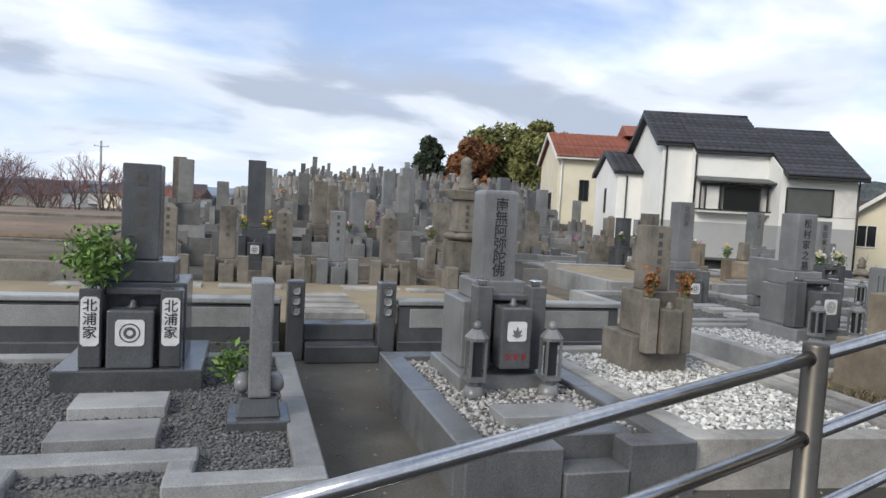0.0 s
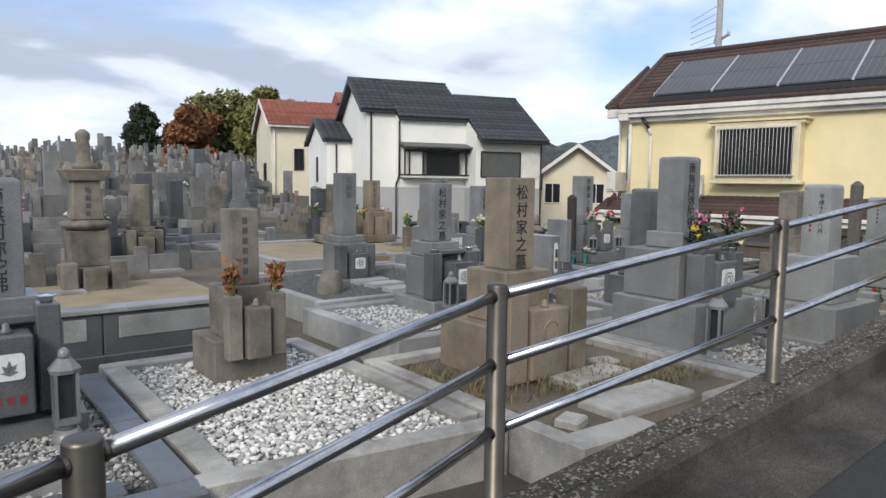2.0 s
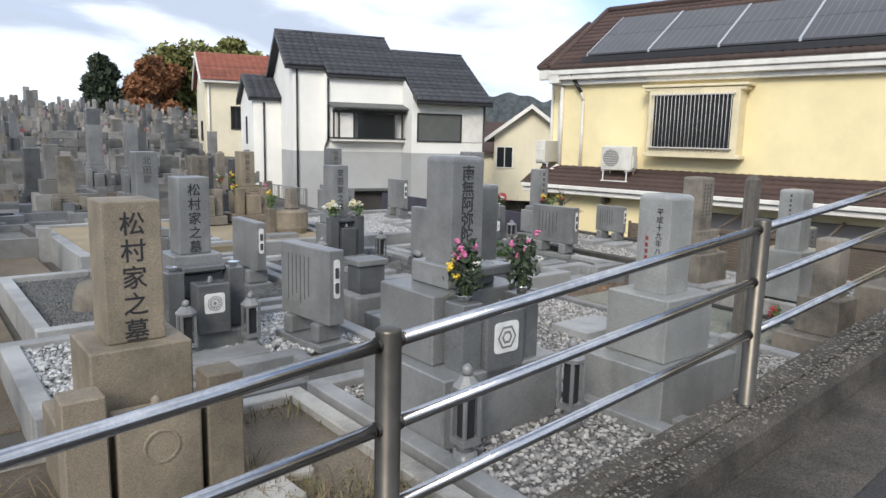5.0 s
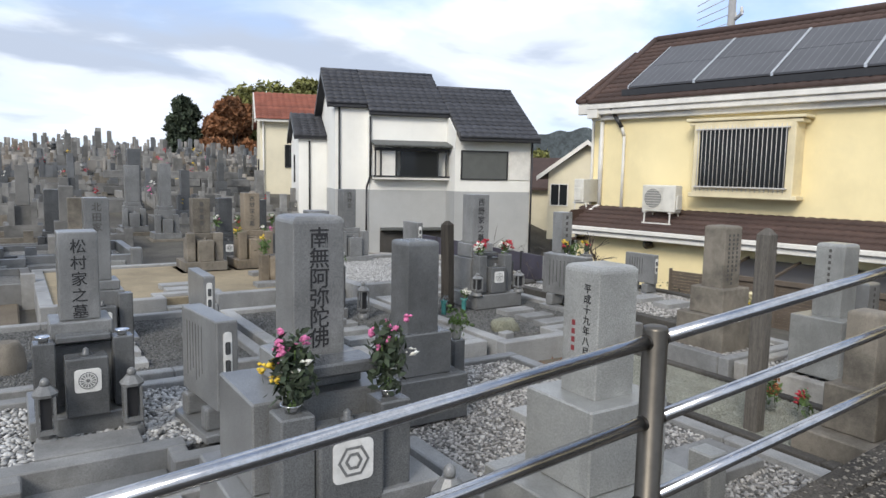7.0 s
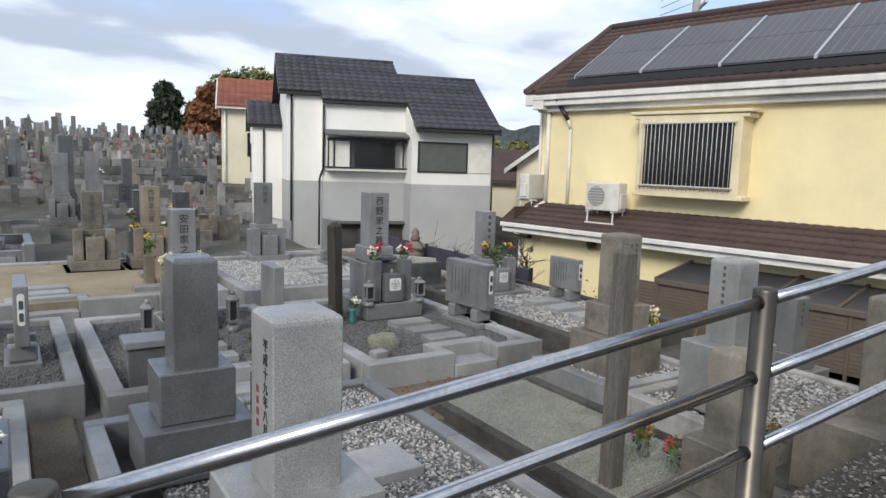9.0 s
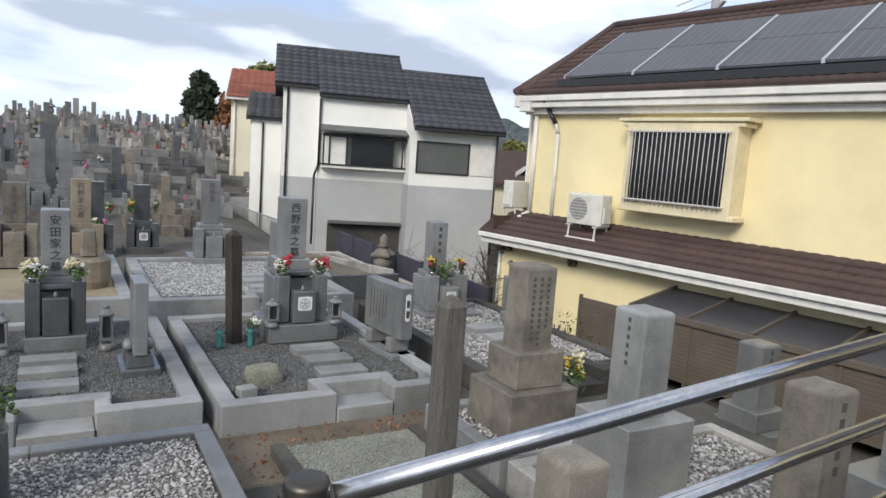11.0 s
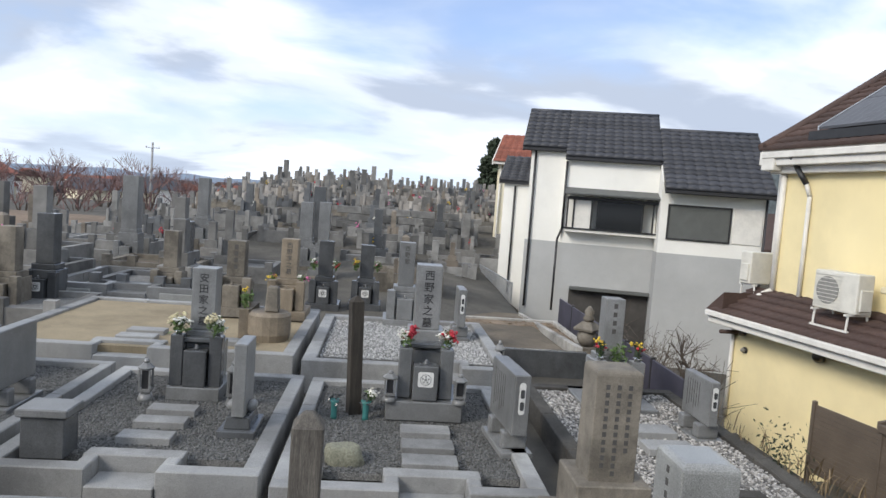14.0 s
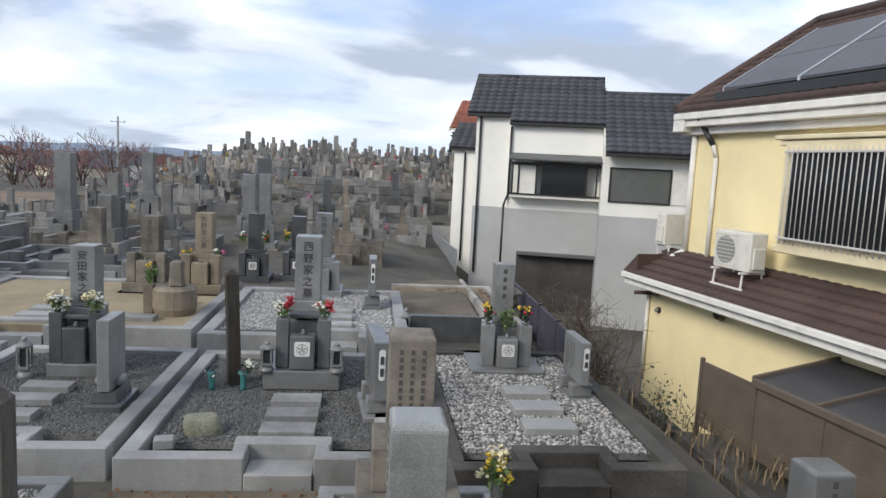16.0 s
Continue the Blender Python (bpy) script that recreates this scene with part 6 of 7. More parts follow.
# lower roof
r = tile_slope("lower_roof_tiles", 0, 15.0, XW, 1.38, 18.52, 0.94, YH, brown_tile, 0.2, 0.19, 0.016)
r.matrix_basis = ymat(10.02)
part("lower_deck", deck(0.02, 15, XW, 1.37, 18.54, 0.94, 0.1), white_trim, YH, m=ymat(10.02))
for x0, z0, w, h in ((18.47, 0.86, 0.1, 0.09), (18.60, 0.74, 0.2, 0.11)):
    part("lower_cornice", box(w, 15.2, h, 0.012), white_trim, YH, "white moulded lower cornice", m=Matrix.Translation((x0, 10.06 - 7.6, z0)))
part("hip_roof", prism([(9.76, 1.3), (10.2, 0.95), (9.76, 0.92)], 18.55, 24.0), brown_tile, YH, "side skirt roof")
pipe(YH, [(18.88, 9.84, 0.8), (18.88, 9.84, -0.9)], 0.035, white_trim, label="white downpipe")
for y, r_ in ((7.87, 0.085), (9.55, 0.05)):
    part("vent_cap", lathe([(r_, 0), (r_ * 1.02, 0.05), (r_ * 0.8, 0.1), (r_ * 0.3, 0.13)], 18), post_steel, YH, "round metal vent cap", m=pose(18.88, y, 0.64, 0, -90, 0), smooth=True)
part("drain_pipe", tube((18.95, 9.7, 0.62), (18.55, 9.76, 0.62), 0.035, 12), brown_tile, YH, "brown drain pipe", smooth=True)
part("meter_box", box(0.12, 0.35, 0.14, 0.02), black_metal, YH, "small dark box on the wall", m=Matrix.Translation((19.12, 8.7, -0.25)))
part("wall_box", box(0.14, 0.3, 0.4, 0.03), white_trim, YH, "white covered box low on the wall", m=Matrix.Translation((19.12, 8.6, -0.7)))


def condenser(m, label):
    th = thing("air_conditioner", m, label, "air conditioner", "outdoor units")
    part("body", box(0.78, 0.28, 0.56, 0.02, seg=2), ac_white, th)
    part("fan_disc", lathe([(0.2, 0), (0.2, 0.012), (0.05, 0.016)], 28), ac_grey, th, "round grey fan grille", m=pose(-0.13, -0.138, 0.28, 90, 0, 0))
    bm = bmesh.new()
    for i in range(9):
        add_box(bm, -0.36, 0.12, -0.157, -0.153, 0.06 + i * 0.055, 0.068 + i * 0.055)
    part("grille", bm, ac_white, th)
    part("side_cover", box(0.03, 0.2, 0.3, 0.01), ac_white, th, m=Matrix.Translation((0.405, 0, 0.05)))
    for x in (-0.3, 0.3):
        bm = bmesh.new()
        for y in (-0.16, 0.16):
            tube((x, y, -0.005), (x, y * 1.1, -0.24 + 0.09 * (y > 0)), 0.016, 8, bm)
        add_box(bm, x - 0.02, x + 0.02, -0.22, 0.2, -0.03, -0.002)
        part("stand_leg", bm, white_trim, th, "white roof stand")
    bm = bmesh.new(); add_box(bm, -0.34, 0.34, -0.2, -0.16, -0.26, -0.235)
    part("stand_foot", bm, white_trim, th)


condenser(pose(18.92, 7.66, 1.36, 0, 0, -90), "ivory air-conditioner outdoor unit on a white roof stand")
condenser(pose(19.5, 10.0, 1.45, 0, 0, 180), "ivory air-conditioner outdoor unit on a white stand at the house corner")
# carport and slatted fence beside the yellow house
FS = thing("slat_fence", Matrix.Identity(4), "brown aluminium slatted privacy fence", "fence")
for k in range(9):
    y1 = 6.67 - k * 0.99
    for i in range(15):
        part("slat", box(0.015, 0.94, 0.055, 0.003), brown_slat, FS, m=Matrix.Translation((17.72, y1 - 0.49, -0.55 + i * 0.0575)))
    part("fence_post", box(0.05, 0.05, 1.2, 0.005), brown_slat, FS, m=Matrix.Translation((17.72, y1, -0.85)))
CP = thing("carport_roof", Matrix.Identity(4), "low brown-framed lean-to roof with smoked panels", "carport")
for k in range(7):
    y1 = 5.72 - k * 0.95
    part("roof_pane", prism([(17.74, 0.37), (18.9, 0.56), (18.9, 0.54), (17.74, 0.35)], 0.02, 0.93), pv, CP, "smoked roof panel", m=ymat(y1))
    part("rafter", prism([(17.70, 0.40), (18.91, 0.6), (18.91, 0.52), (17.70, 0.32)], -0.02, 0.02), brown_slat, CP, m=ymat(y1))
part("beam", box(0.06, 7, 0.09, 0.006), brown_slat, CP, m=Matrix.Translation((17.70, 2.2, 0.29)))
part("gable_panel", prism([(17.74, -0.6), (18.9, -0.6), (18.9, 0.52), (17.74, 0.34)], 0, 0.03), brown_slat, CP, m=ymat(5.76))
solo("garden_wall", box(0.12, 9.0, 0.5, 0.01), concrete_dark, "low blackened concrete retaining wall", "wall", pose(16.6, 3.2, -0.9, 0, 0, TH), kind="structure")

# dark panel fence and light bar fence by the white house
DF = thing("panel_fence", Matrix.Identity(4), "dark violet-grey panel fence behind the plots", "fence")
for k in range(6):
    part("panel", box(1.16, 0.04, 0.75, 0.006), navy_panel, DF, m=at(14.87 + 0.03 * k, 10.4 + k * 1.2, -0.32, 88.5))
    part("fence_post", box(0.06, 0.06, 0.82, 0.006), black_metal, DF, m=at(14.86 + 0.03 * k, 9.8 + k * 1.2, -0.36))
BF = thing("bar_fence", Matrix.Identity(4), "pale grey metal bar fence along the house", "fence")
for k in range(4):
    v0 = 20.8 + k * 1.9
    for z in (0.26, -0.42):
        part("bar_rail", box(0.03, 1.88, 0.03, 0.004), alu, BF, m=at(14.55 - 0.09 * k, v0 + 0.95, z, 2.5))
    part("fence_post", box(0.05, 0.05, 0.9, 0.004), alu, BF, m=at(14.6 - 0.09 * k, v0, -0.6))
    for i in range(16):
        part("bar", box(0.018, 0.018, 0.68, 0), alu, BF, m=at(14.59 - 0.09 * k - 0.0056 * i, v0 + 0.06 + i * 0.117, -0.41))
part("fence_base", box(0.14, 8.0, 0.4, 0.01), concrete_pale, BF, m=at(14.4, 24.6, -0.85, 2.5))

# houses in the gap between
for x, y, rz, w, d, h, lab in ((33.6, 20.2, -58, 3.4, 7, 2.2, "small cream house with brown gabled roof"), (35.0, 24.2, -148, 4.5, 7, 1.6, "cream house with brown gabled roof")):
    H2 = thing("house", pose(x, y, -0.8, 0, 0, rz), lab, "house", "houses beyond")
    part("wall", box(w, d, h + 0.8, 0), cream_wall, H2)
    part("gable", prism([(-w / 2, h + 0.8), (w / 2, h + 0.8), (0, h + 2.0)], -d / 2 + 0.02, d / 2), cream_wall, H2, m=pose(0, 0, 0, 0, 0, 90))
    for s in (-1, 1):
        part("roof", deck(-d / 2 - 0.4, d / 2 + 0.4, 0.0, h + 2.2, s * (w / 2 + 0.45), h + 0.62, 0.14), brown_tile, H2, m=pose(0, 0, 0, 0, 0, 90))
        part("verge_board", prism([(0, h + 2.22), (s * (w / 2 + 0.47), h + 0.62), (s * (w / 2 + 0.47), h + 0.42), (0, h + 2.02)], -d / 2 - 0.46, -d / 2 - 0.4), white_trim, H2, m=pose(0, 0, 0, 0, 0, 90))
    for xx in (-1.2, 0.9):
        window(H2, 0.8, 1.0, Matrix.Translation((xx, -d / 2 - 0.005, 1.5)), white_trim, glass, 0.05, 1)


# ---- utility poles ----
def pole(m, h, arms, label):
    th = thing("utility_pole", m, label, "utility pole", "utility poles")
    part("mast", tube((0, 0, 0), (0, 0, h), 0.16, 14, r2=0.1), pole_grey, th, smooth=True)
    for z, w in arms:
        part("crossarm", box(w, 0.08, 0.08, 0.01), alu, th, m=Matrix.Translation((0, -0.1, z)))
        for x in (-0.45, 0, 0.45):
            part("insulator", lathe([(0.04, 0), (0.06, 0.04), (0.03, 0.1), (0.05, 0.15)], 10), white_trim, th, m=Matrix.Translation((x * w, -0.1, z + 0.08)), smooth=True)


pole(pose(25.8, 9.8, -1, 0, 0, 40), 9.3, ((7.7, 1.5), (7.1, 1.3)), "grey concrete utility pole with crossarms behind the house")
pole(pose(-1.5, 78, -3, 0, 0, 10), 9.2, ((8.6, 1.4),), "distant utility pole with one crossarm")
pb = thing("pole_bracket", pose(25.8, 9.8, 6.5), "thin metal bracket with cables on a utility pole", "bracket")
for i in range(6):
    part("cable", tube((0, 0, 1.4 - 0.25 * i), (-0.7, 0.7, 0.8 - 0.2 * i), 0.014, 5), alu, pb)


# ---- trees ----
def crown_points(n, blobs):
    out_ = []
    per = n // len(blobs)
    for x, y, z, r, rz_ in blobs:
        q = RNG.standard_normal((per, 3)); q /= np.linalg.norm(q, axis=1)[:, None]
        rad = (0.62 + 0.42 * RNG.random(per))[:, None]
        bump_ = 1 + 0.18 * np.sin(q[:, :1] * 7 + x) * np.cos(q[:, 1:2] * 6 + z)
        out_.append(q * rad * bump_ * np.array([r, r, rz_]) + np.array([x, y, z]))
    return np.concatenate(out_)


def tree(m, h, blobs, material, n, size, label, trunk_r=0.3):
    th = thing("tree", m, label, "tree", "trees on the skyline")
    bm = tube((0, 0, -2), (0.1, 0, h * 0.55), trunk_r, 10, r2=trunk_r * 0.5)
    for i, (x, y, z, r, _) in enumerate(blobs[:8]):
        tube((0.05, 0, h * (0.25 + 0.03 * i)), (x * 0.8, y * 0.8, z), trunk_r * 0.4, 6, bm, r2=0.05)
    part("trunk", bm, bark, th)
    part("crown", foliage("crown", crown_points(n, blobs), size), material, th, "uneven leafy crown")


def blobset(w, h0, h1, k, seed):
    rs = random.Random(seed)
    res = []
    for i in range(k):
        f = rs.random()
        z = h0 + (h1 - h0) * f
        x = rs.uniform(-1, 1) * w * (1.0 - 0.45 * f)
        r = w * rs.uniform(0.24, 0.4)
        res.append((x, rs.uniform(-0.5, 0.5) * w, z - r * 0.5, r, r * 0.8))
    return res


tree(pose(54.9, 90, 0), 12, blobset(7.6, 2, 14.6, 60, 1), leaf_tree, 60000, 0.4, "broad evergreen tree with yellow-green crown")
tree(pose(60.5, 85, 0), 12, blobset(7, 2, 12.6, 44, 2), leaf_tree, 36000, 0.4, "broad evergreen tree with yellow-green crown")
tree(pose(46.0, 88, 0), 10, blobset(3.5, 3, 11.4, 34, 3), leaf_orange, 24000, 0.4, "autumn tree with orange-brown leaves")
tree(pose(42.0, 94, 0), 10, [(0.7 * math.sin(i * 2), 0, 2.4 + i * 0.98, 3.2 - i * 0.25, 1.4) for i in range(9)], leaf_dark, 14000, 0.38, "dark dense evergreen conifer on the skyline")
tree(pose(40, 40, -1), 6, blobset(3.4, 1.5, 5.5, 12, 6), leaf_tree, 8000, 0.25, "green tree behind the white house")
tree(pose(46, 36, -1), 6, blobset(3.2, 1.5, 5.0, 12, 8), leaf_tree, 8000, 0.25, "green tree behind the white house")


def bare_tree(m, h, seed, label="bare winter cherry tree with pinkish twigs"):
    rs = random.Random(seed)
    th = thing("tree", m, label, "tree", "bare trees")
    bm, tw = bmesh.new(), bmesh.new()

    def grow(p, d, L, r, lev):
        q = p + d * L
        tube(p, q, r, 5 if lev < 2 else 3, bm if lev < 3 else tw, r2=r * 0.7)
        if lev >= 5:
            return
        for _ in range(3):
            nd = (d + Vector((rs.uniform(-0.8, 0.8), rs.uniform(-0.8, 0.8), rs.uniform(-0.15, 0.5)))).normalized()
            grow(q, nd, L * rs.uniform(0.6, 0.85), r * 0.6, lev + 1)

    grow(Vector((0, 0, -min(1, h * 0.2))), Vector((0, 0, 1)), h * 0.3, h * 0.026, 0)
    part("trunk", bm, bark, th)
    part("twig_crown", tw, twig, th, "fine bare twigs")
    return th


bt = bare_tree(pose(-6, 68, -2.5), 6.0, 5)
for i, (x, y, s) in enumerate(((-9.5, 72, 1.0), (-3.2, 70, 0.9), (-1.0, 74, 1.05), (2.0, 75, 0.9), (-12.5, 66, 1.05), (-15, 74, 1.0), (4.5, 78, 0.9), (-19, 70, 1.0), (7.2, 82, 0.85), (-8, 60, 0.8), (-4.5, 63, 0.75), (0.5, 66, 0.8), (-14, 60, 0.8), (3.2, 70, 0.7), (-11, 78, 1.1), (-17.5, 65, 0.9), (1.4, 84, 1.1), (-6.5, 80, 1.1))):
    copy_thing(bt, pose(x, y, -2.6 - 0.1 * i, 0, 0, 47 * i) @ Matrix.Scale(s * 1.35, 4))


def twig_shrub(m, h, seed):
    """A low, dense, leafless shrub."""
    rs = random.Random(seed)
    th = thing("shrub", m, "low dense leafless grey-brown shrub beside the house", "shrub", "bare shrubs")
    bm, tw = bmesh.new(), bmesh.new()
    for i in range(26):
        d = Vector((rs.gauss(0, 0.26), rs.gauss(0, 0.3), 1)).normalized()
        p = Vector((rs.uniform(-0.08, 0.08), rs.uniform(-0.08, 0.08), -0.05))
        q = p + d * h * rs.uniform(0.45, 0.75)
        tube(p, q, 0.011, 4, bm, r2=0.006)
        for _ in range(9):
            e = p.lerp(q, rs.uniform(0.3, 1))
            f = e + (d + Vector((rs.gauss(0, 0.6), rs.gauss(0, 0.6), rs.gauss(0.1, 0.4)))).normalized() * h * rs.uniform(0.08, 0.2)
            tube(e, f, 0.007, 3, tw, r2=0.002)
            for _ in range(2):
                g = e.lerp(f, rs.uniform(0.4, 1))
                tube(g, g + Vector((rs.gauss(0, 0.05), rs.gauss(0, 0.05), rs.gauss(0.03, 0.05))) * h, 0.005, 3, tw, r2=0.003)
    part("branch", bm, bark, th)
    part("twig", tw, shrub_twig, th)


twig_shrub(at(15.6, 12.3, float(land(15.6, 12.3))), 2.9, 33)
twig_shrub(at(15.7, 13.5, float(land(15.7, 13.5))), 3.3, 45)
twig_shrub(at(15.5, 11.4, float(land(15.5, 11.4))), 3.2, 57)
for u, v, w, rz in ((13.68, 16.11, 2.2, 0), (14.71, 14.1, 3.9, 90)):
    solo("kerb", box(w, 0.1, 0.4, 0.012), concrete_pale, "pale concrete edging along a bed of earth", "kerb", at(u, v, -0.36, rz), kind="structure")
# bare earth beside the dark fence
solo("earth_bed", box(2.05, 3.9, 0.75, 0.03), bare_earth, "raised bed of bare brown earth beside the gravel plots", "earth", at(13.62, 14.1, -0.75), kind="structure")
clod = np.stack([RNG.uniform(12.65, 14.6, 900), RNG.uniform(12.25, 16.0, 900), np.full(900, 0.0)], axis=1)
clod[:, :2] = np.stack([CU * clod[:, 0] - SU * clod[:, 1], SU * clod[:, 0] + CU * clod[:, 1]], axis=1)
solo("earth_clods", scatter("earth_clods", clod, 0.03, spread=0.6, flat=0.4), bare_earth, "loose brown clods on bare earth", "earth", kind="stuff")

# ---- fields, town, hills ----
for u, v, w, d, z, mt, lb in ((-7.5, 19.5, 12.5, 9, 0.12, field, "bare brown terrace field"), (-9.5, 33, 15, 12, -0.1, field, "bare brown terrace field"), (-6.2, 11.6, 9.0, 2.6, 0.14, soil, "dark bare plot of earth")):
    solo("field", box(w, d, 0.9, 0.05), mt, lb, "field", at(u, v, z - 0.5), kind="structure")
for u, v, w, z in ((-7.5, 14.8, 12.6, 0.35), (-7.5, 24.4, 12.6, 0.5), (-4.0, 9.6, 5.5, 0.45)):
    solo("low_wall", box(w, 0.18, 0.5, 0.015), concrete, "low weathered concrete terrace wall", "wall", at(u, v, z - 0.4), kind="structure")
town = random.Random(4)
for i in range(150):
    d = town.uniform(120, 420)
    b = radians(town.uniform(-38, 14))
    h = town.uniform(3.5, 6)
    w = town.uniform(6, 13)
    H3 = thing("house", pose(d * math.sin(b), d * math.cos(b), -5.2 + town.uniform(-1, 1), 0, 0, town.uniform(0, 180)), "distant town house with pitched roof", "house", "distant town")
    part("wall", box(w, w * 0.8, h, 0), town.choice((white_wall, cream_wall, grey_wall)), H3)
    part("roof", prism([(-w * 0.46, h), (w * 0.46, h), (0, h + 2)], -w * 0.54, w * 0.54), town.choice((slate, brown_tile, red_tile, slate)), H3)


def ridge(dist, b0, b1, hfun, material, name, label, n=160):
    bm = bmesh.new()
    lo, hi = [], []
    for i in range(n + 1):
        b = radians(b0 + (b1 - b0) * i / n)
        x, y = dist * math.sin(b), dist * math.cos(b)
        lo.append(bm.verts.new((x, y, -40))), hi.append(bm.verts.new((x * 1.08, y * 1.08, hfun(i / n))))
    for i in range(n):
        bm.faces.new((lo[i], lo[i + 1], hi[i + 1], hi[i]))
    solo(name, bm, material, label, "hills", kind="structure", smooth=True)


ridge(2600, -60, 30, lambda f: 22 + 22 * noise.noise(Vector((f * 9, 1, 0))) + 9 * noise.noise(Vector((f * 31, 5, 0))), haze_hill, "backdrop_mountains", "hazy blue distant mountains")
ridge(420, 36, 75, lambda f: 30 + 14 * noise.noise(Vector((f * 5, 3, 0))) + 3 * noise.noise(Vector((f * 30, 7, 0))), hill_green, "backdrop_hill", "dark wooded hill behind the houses")


# ---- the graves on the hill ----
def far_grave(kind, mt):
    th = thing("gravestone", pose(0, 0, -500), "weathered gravestone on a stepped base on the hillside", "gravestone", "hillside gravestones")
    if kind == 0:
        part("base", box(0.8, 0.8, 0.35, 0), mt, th)
        part("plinth", box(0.52, 0.52, 0.3, 0), mt, th, m=Matrix.Translation((0, 0, 0.35)))
        part("shaft", box(0.3, 0.3, 0.75, 0.01), mt, th, m=Matrix.Translation((0, 0, 0.65)))
    elif kind == 1:
        part("base", box(0.95, 0.95, 0.3, 0), mt, th)
        part("plinth", box(0.6, 0.55, 0.45, 0), mt, th, m=Matrix.Translation((0, 0, 0.3)))
        part("shaft", box(0.34, 0.34, 0.95, 0.01), mt, th, m=Matrix.Translation((0, 0, 0.75)))
        for x in (-0.28, 0.28):
            part("flower_post", box(0.15, 0.15, 0.55, 0), mt, th, m=Matrix.Translation((x, -0.36, 0.3)))
    elif kind == 2:
        part("base", box(0.6, 0.6, 0.4, 0), mt, th)
        part("shaft", shaft_mesh(0.27, 0.27, 0.85, "pyramid"), mt, th, m=Matrix.Translation((0, 0, 0.4)))
        for x in (-0.24, 0.24):
            part("flower_post", box(0.13, 0.13, 0.45, 0), mt, th, m=Matrix.Translation((x, -0.3, 0)))
    elif kind == 3:
        part("base", box(0.7, 0.7, 0.5, 0), mt, th)
        part("sphere", lathe([(0.16, 0.5), (0.25, 0.64), (0.24, 0.8), (0.14, 0.9)], 10), mt, th)
        part("roof", lathe([(0.36, 0.9), (0.38, 0.96), (0.12, 1.14)], 4), mt, th)
        part("finial", lathe([(0.1, 1.14), (0.13, 1.24), (0.05, 1.42)], 8), mt, th)
    else:
        part("base", box(0.75, 0.6, 0.5, 0), mt, th)
        part("slab", box(0.7, 0.2, 0.75, 0.02), mt, th, m=Matrix.Translation((0, 0, 0.5)))
    return th


protos = [far_grave(k, mt) for k, mt in ((0, granite_far), (1, granite_far), (1, far_dark), (2, far_warm), (2, granite_far), (0, far_warm), (3, granite_far), (0, far_dark), (4, granite_far))]


def plot_kerb(w, d, mt, bed_mt):
    th = thing("grave_plot", pose(0, 0, -500), "raised family grave plot edged with weathered stone kerbs", "grave plot", "hillside plots")
    for y in (-d / 2, d / 2):
        part("kerb", box(w, 0.14, 1.1, 0), mt, th, m=Matrix.Translation((0, y, -1.1)))
    for x in (-w / 2 + 0.07, w / 2 - 0.07):
        part("side_kerb", box(0.14, d - 0.14, 1.1, 0), mt, th, m=Matrix.Translation((x, 0, -1.1)))
    for x in (-w / 2 + 0.1, -0.35, 0.35, w / 2 - 0.1):
        part("corner_block", box(0.18, 0.18, 1.24, 0), mt, th, m=Matrix.Translation((x, -d / 2, -1.1)))
    part("bed", box(w - 0.3, d - 0.16, 0.9, 0), bed_mt, th, m=Matrix.Translation((0, 0, -1.0)))
    part("entry_step", box(0.5, 0.26, 0.9, 0), mt, th, m=Matrix.Translation((0, -d / 2 - 0.22, -1.14)))
    return th


plots = [plot_kerb(w, 1.75, mt, bd) for w, mt, bd in ((1.5, granite_far, soil), (1.9, far_dark, gravel_under), (2.4, granite_far, gravel_under), (2.0, granite_old, soil), (3.0, granite_far, soil))]
PW = (1.5, 1.9, 2.4, 2.0, 3.0)
hr = random.Random(11)
spots, plot_at = [], []
# plots that stand apart behind the low wall
for u, v, k, z in ((1.9, 12.4, 3, 0.42), (4.7, 13.2, 2, 0.38), (0.9, 15.2, 4, 0.62), (3.4, 16.0, 2, 0.66), (6.3, 15.8, 1, 0.5), (-1.6, 16.2, 2, 0.55), (5.6, 18.2, 3, 0.6), (2.0, 18.6, 4, 0.75), (-0.9, 19.2, 1, 0.55)):
    plot_at.append((u, v, z, k))
    if k in (2, 4):
        spots.append((u - 0.5, v + 0.4, z - 0.1, 0.8))
    if v > 15.5:
        spots.append((u + 0.3, v + 0.45, z - 0.1, hr.uniform(0.75, 0.95)))
v = 19.6
while v < 38:
    u = -4.0 + 0.10 * v
    umax = 12.6 + 0.05 * max(0, v - 20)
    while u < umax:
        k = hr.choice((0, 1, 2, 2, 3, 4))
        uc = u + PW[k] / 2
        z = float(land(uc, v)) + hr.uniform(0.12, 0.5)
        r_ = hr.random()
        if r_ < 0.84 and not (7.9 < uc < 10.2 and 19.4 < v < 24.5) and not (v < 21 and uc < 6.8):
            plot_at.append((uc, v, z, k))
            if hr.random() < 0.9:
                spots.append((uc + hr.uniform(-0.15, 0.15), v + 0.35, z - 0.1, hr.uniform(0.52, 0.84)))
            for q in range(hr.choice((0, 1, 1, 2))):
                spots.append((uc + (0.5 + 0.1 * q) * PW[k] * hr.choice((-0.8, 0.8)), v + hr.uniform(-0.2, 0.5), z - 0.1, hr.uniform(0.34, 0.58)))
        u += PW[k] + hr.uniform(0.1, 0.7)
    v += hr.uniform(2.3, 2.7)
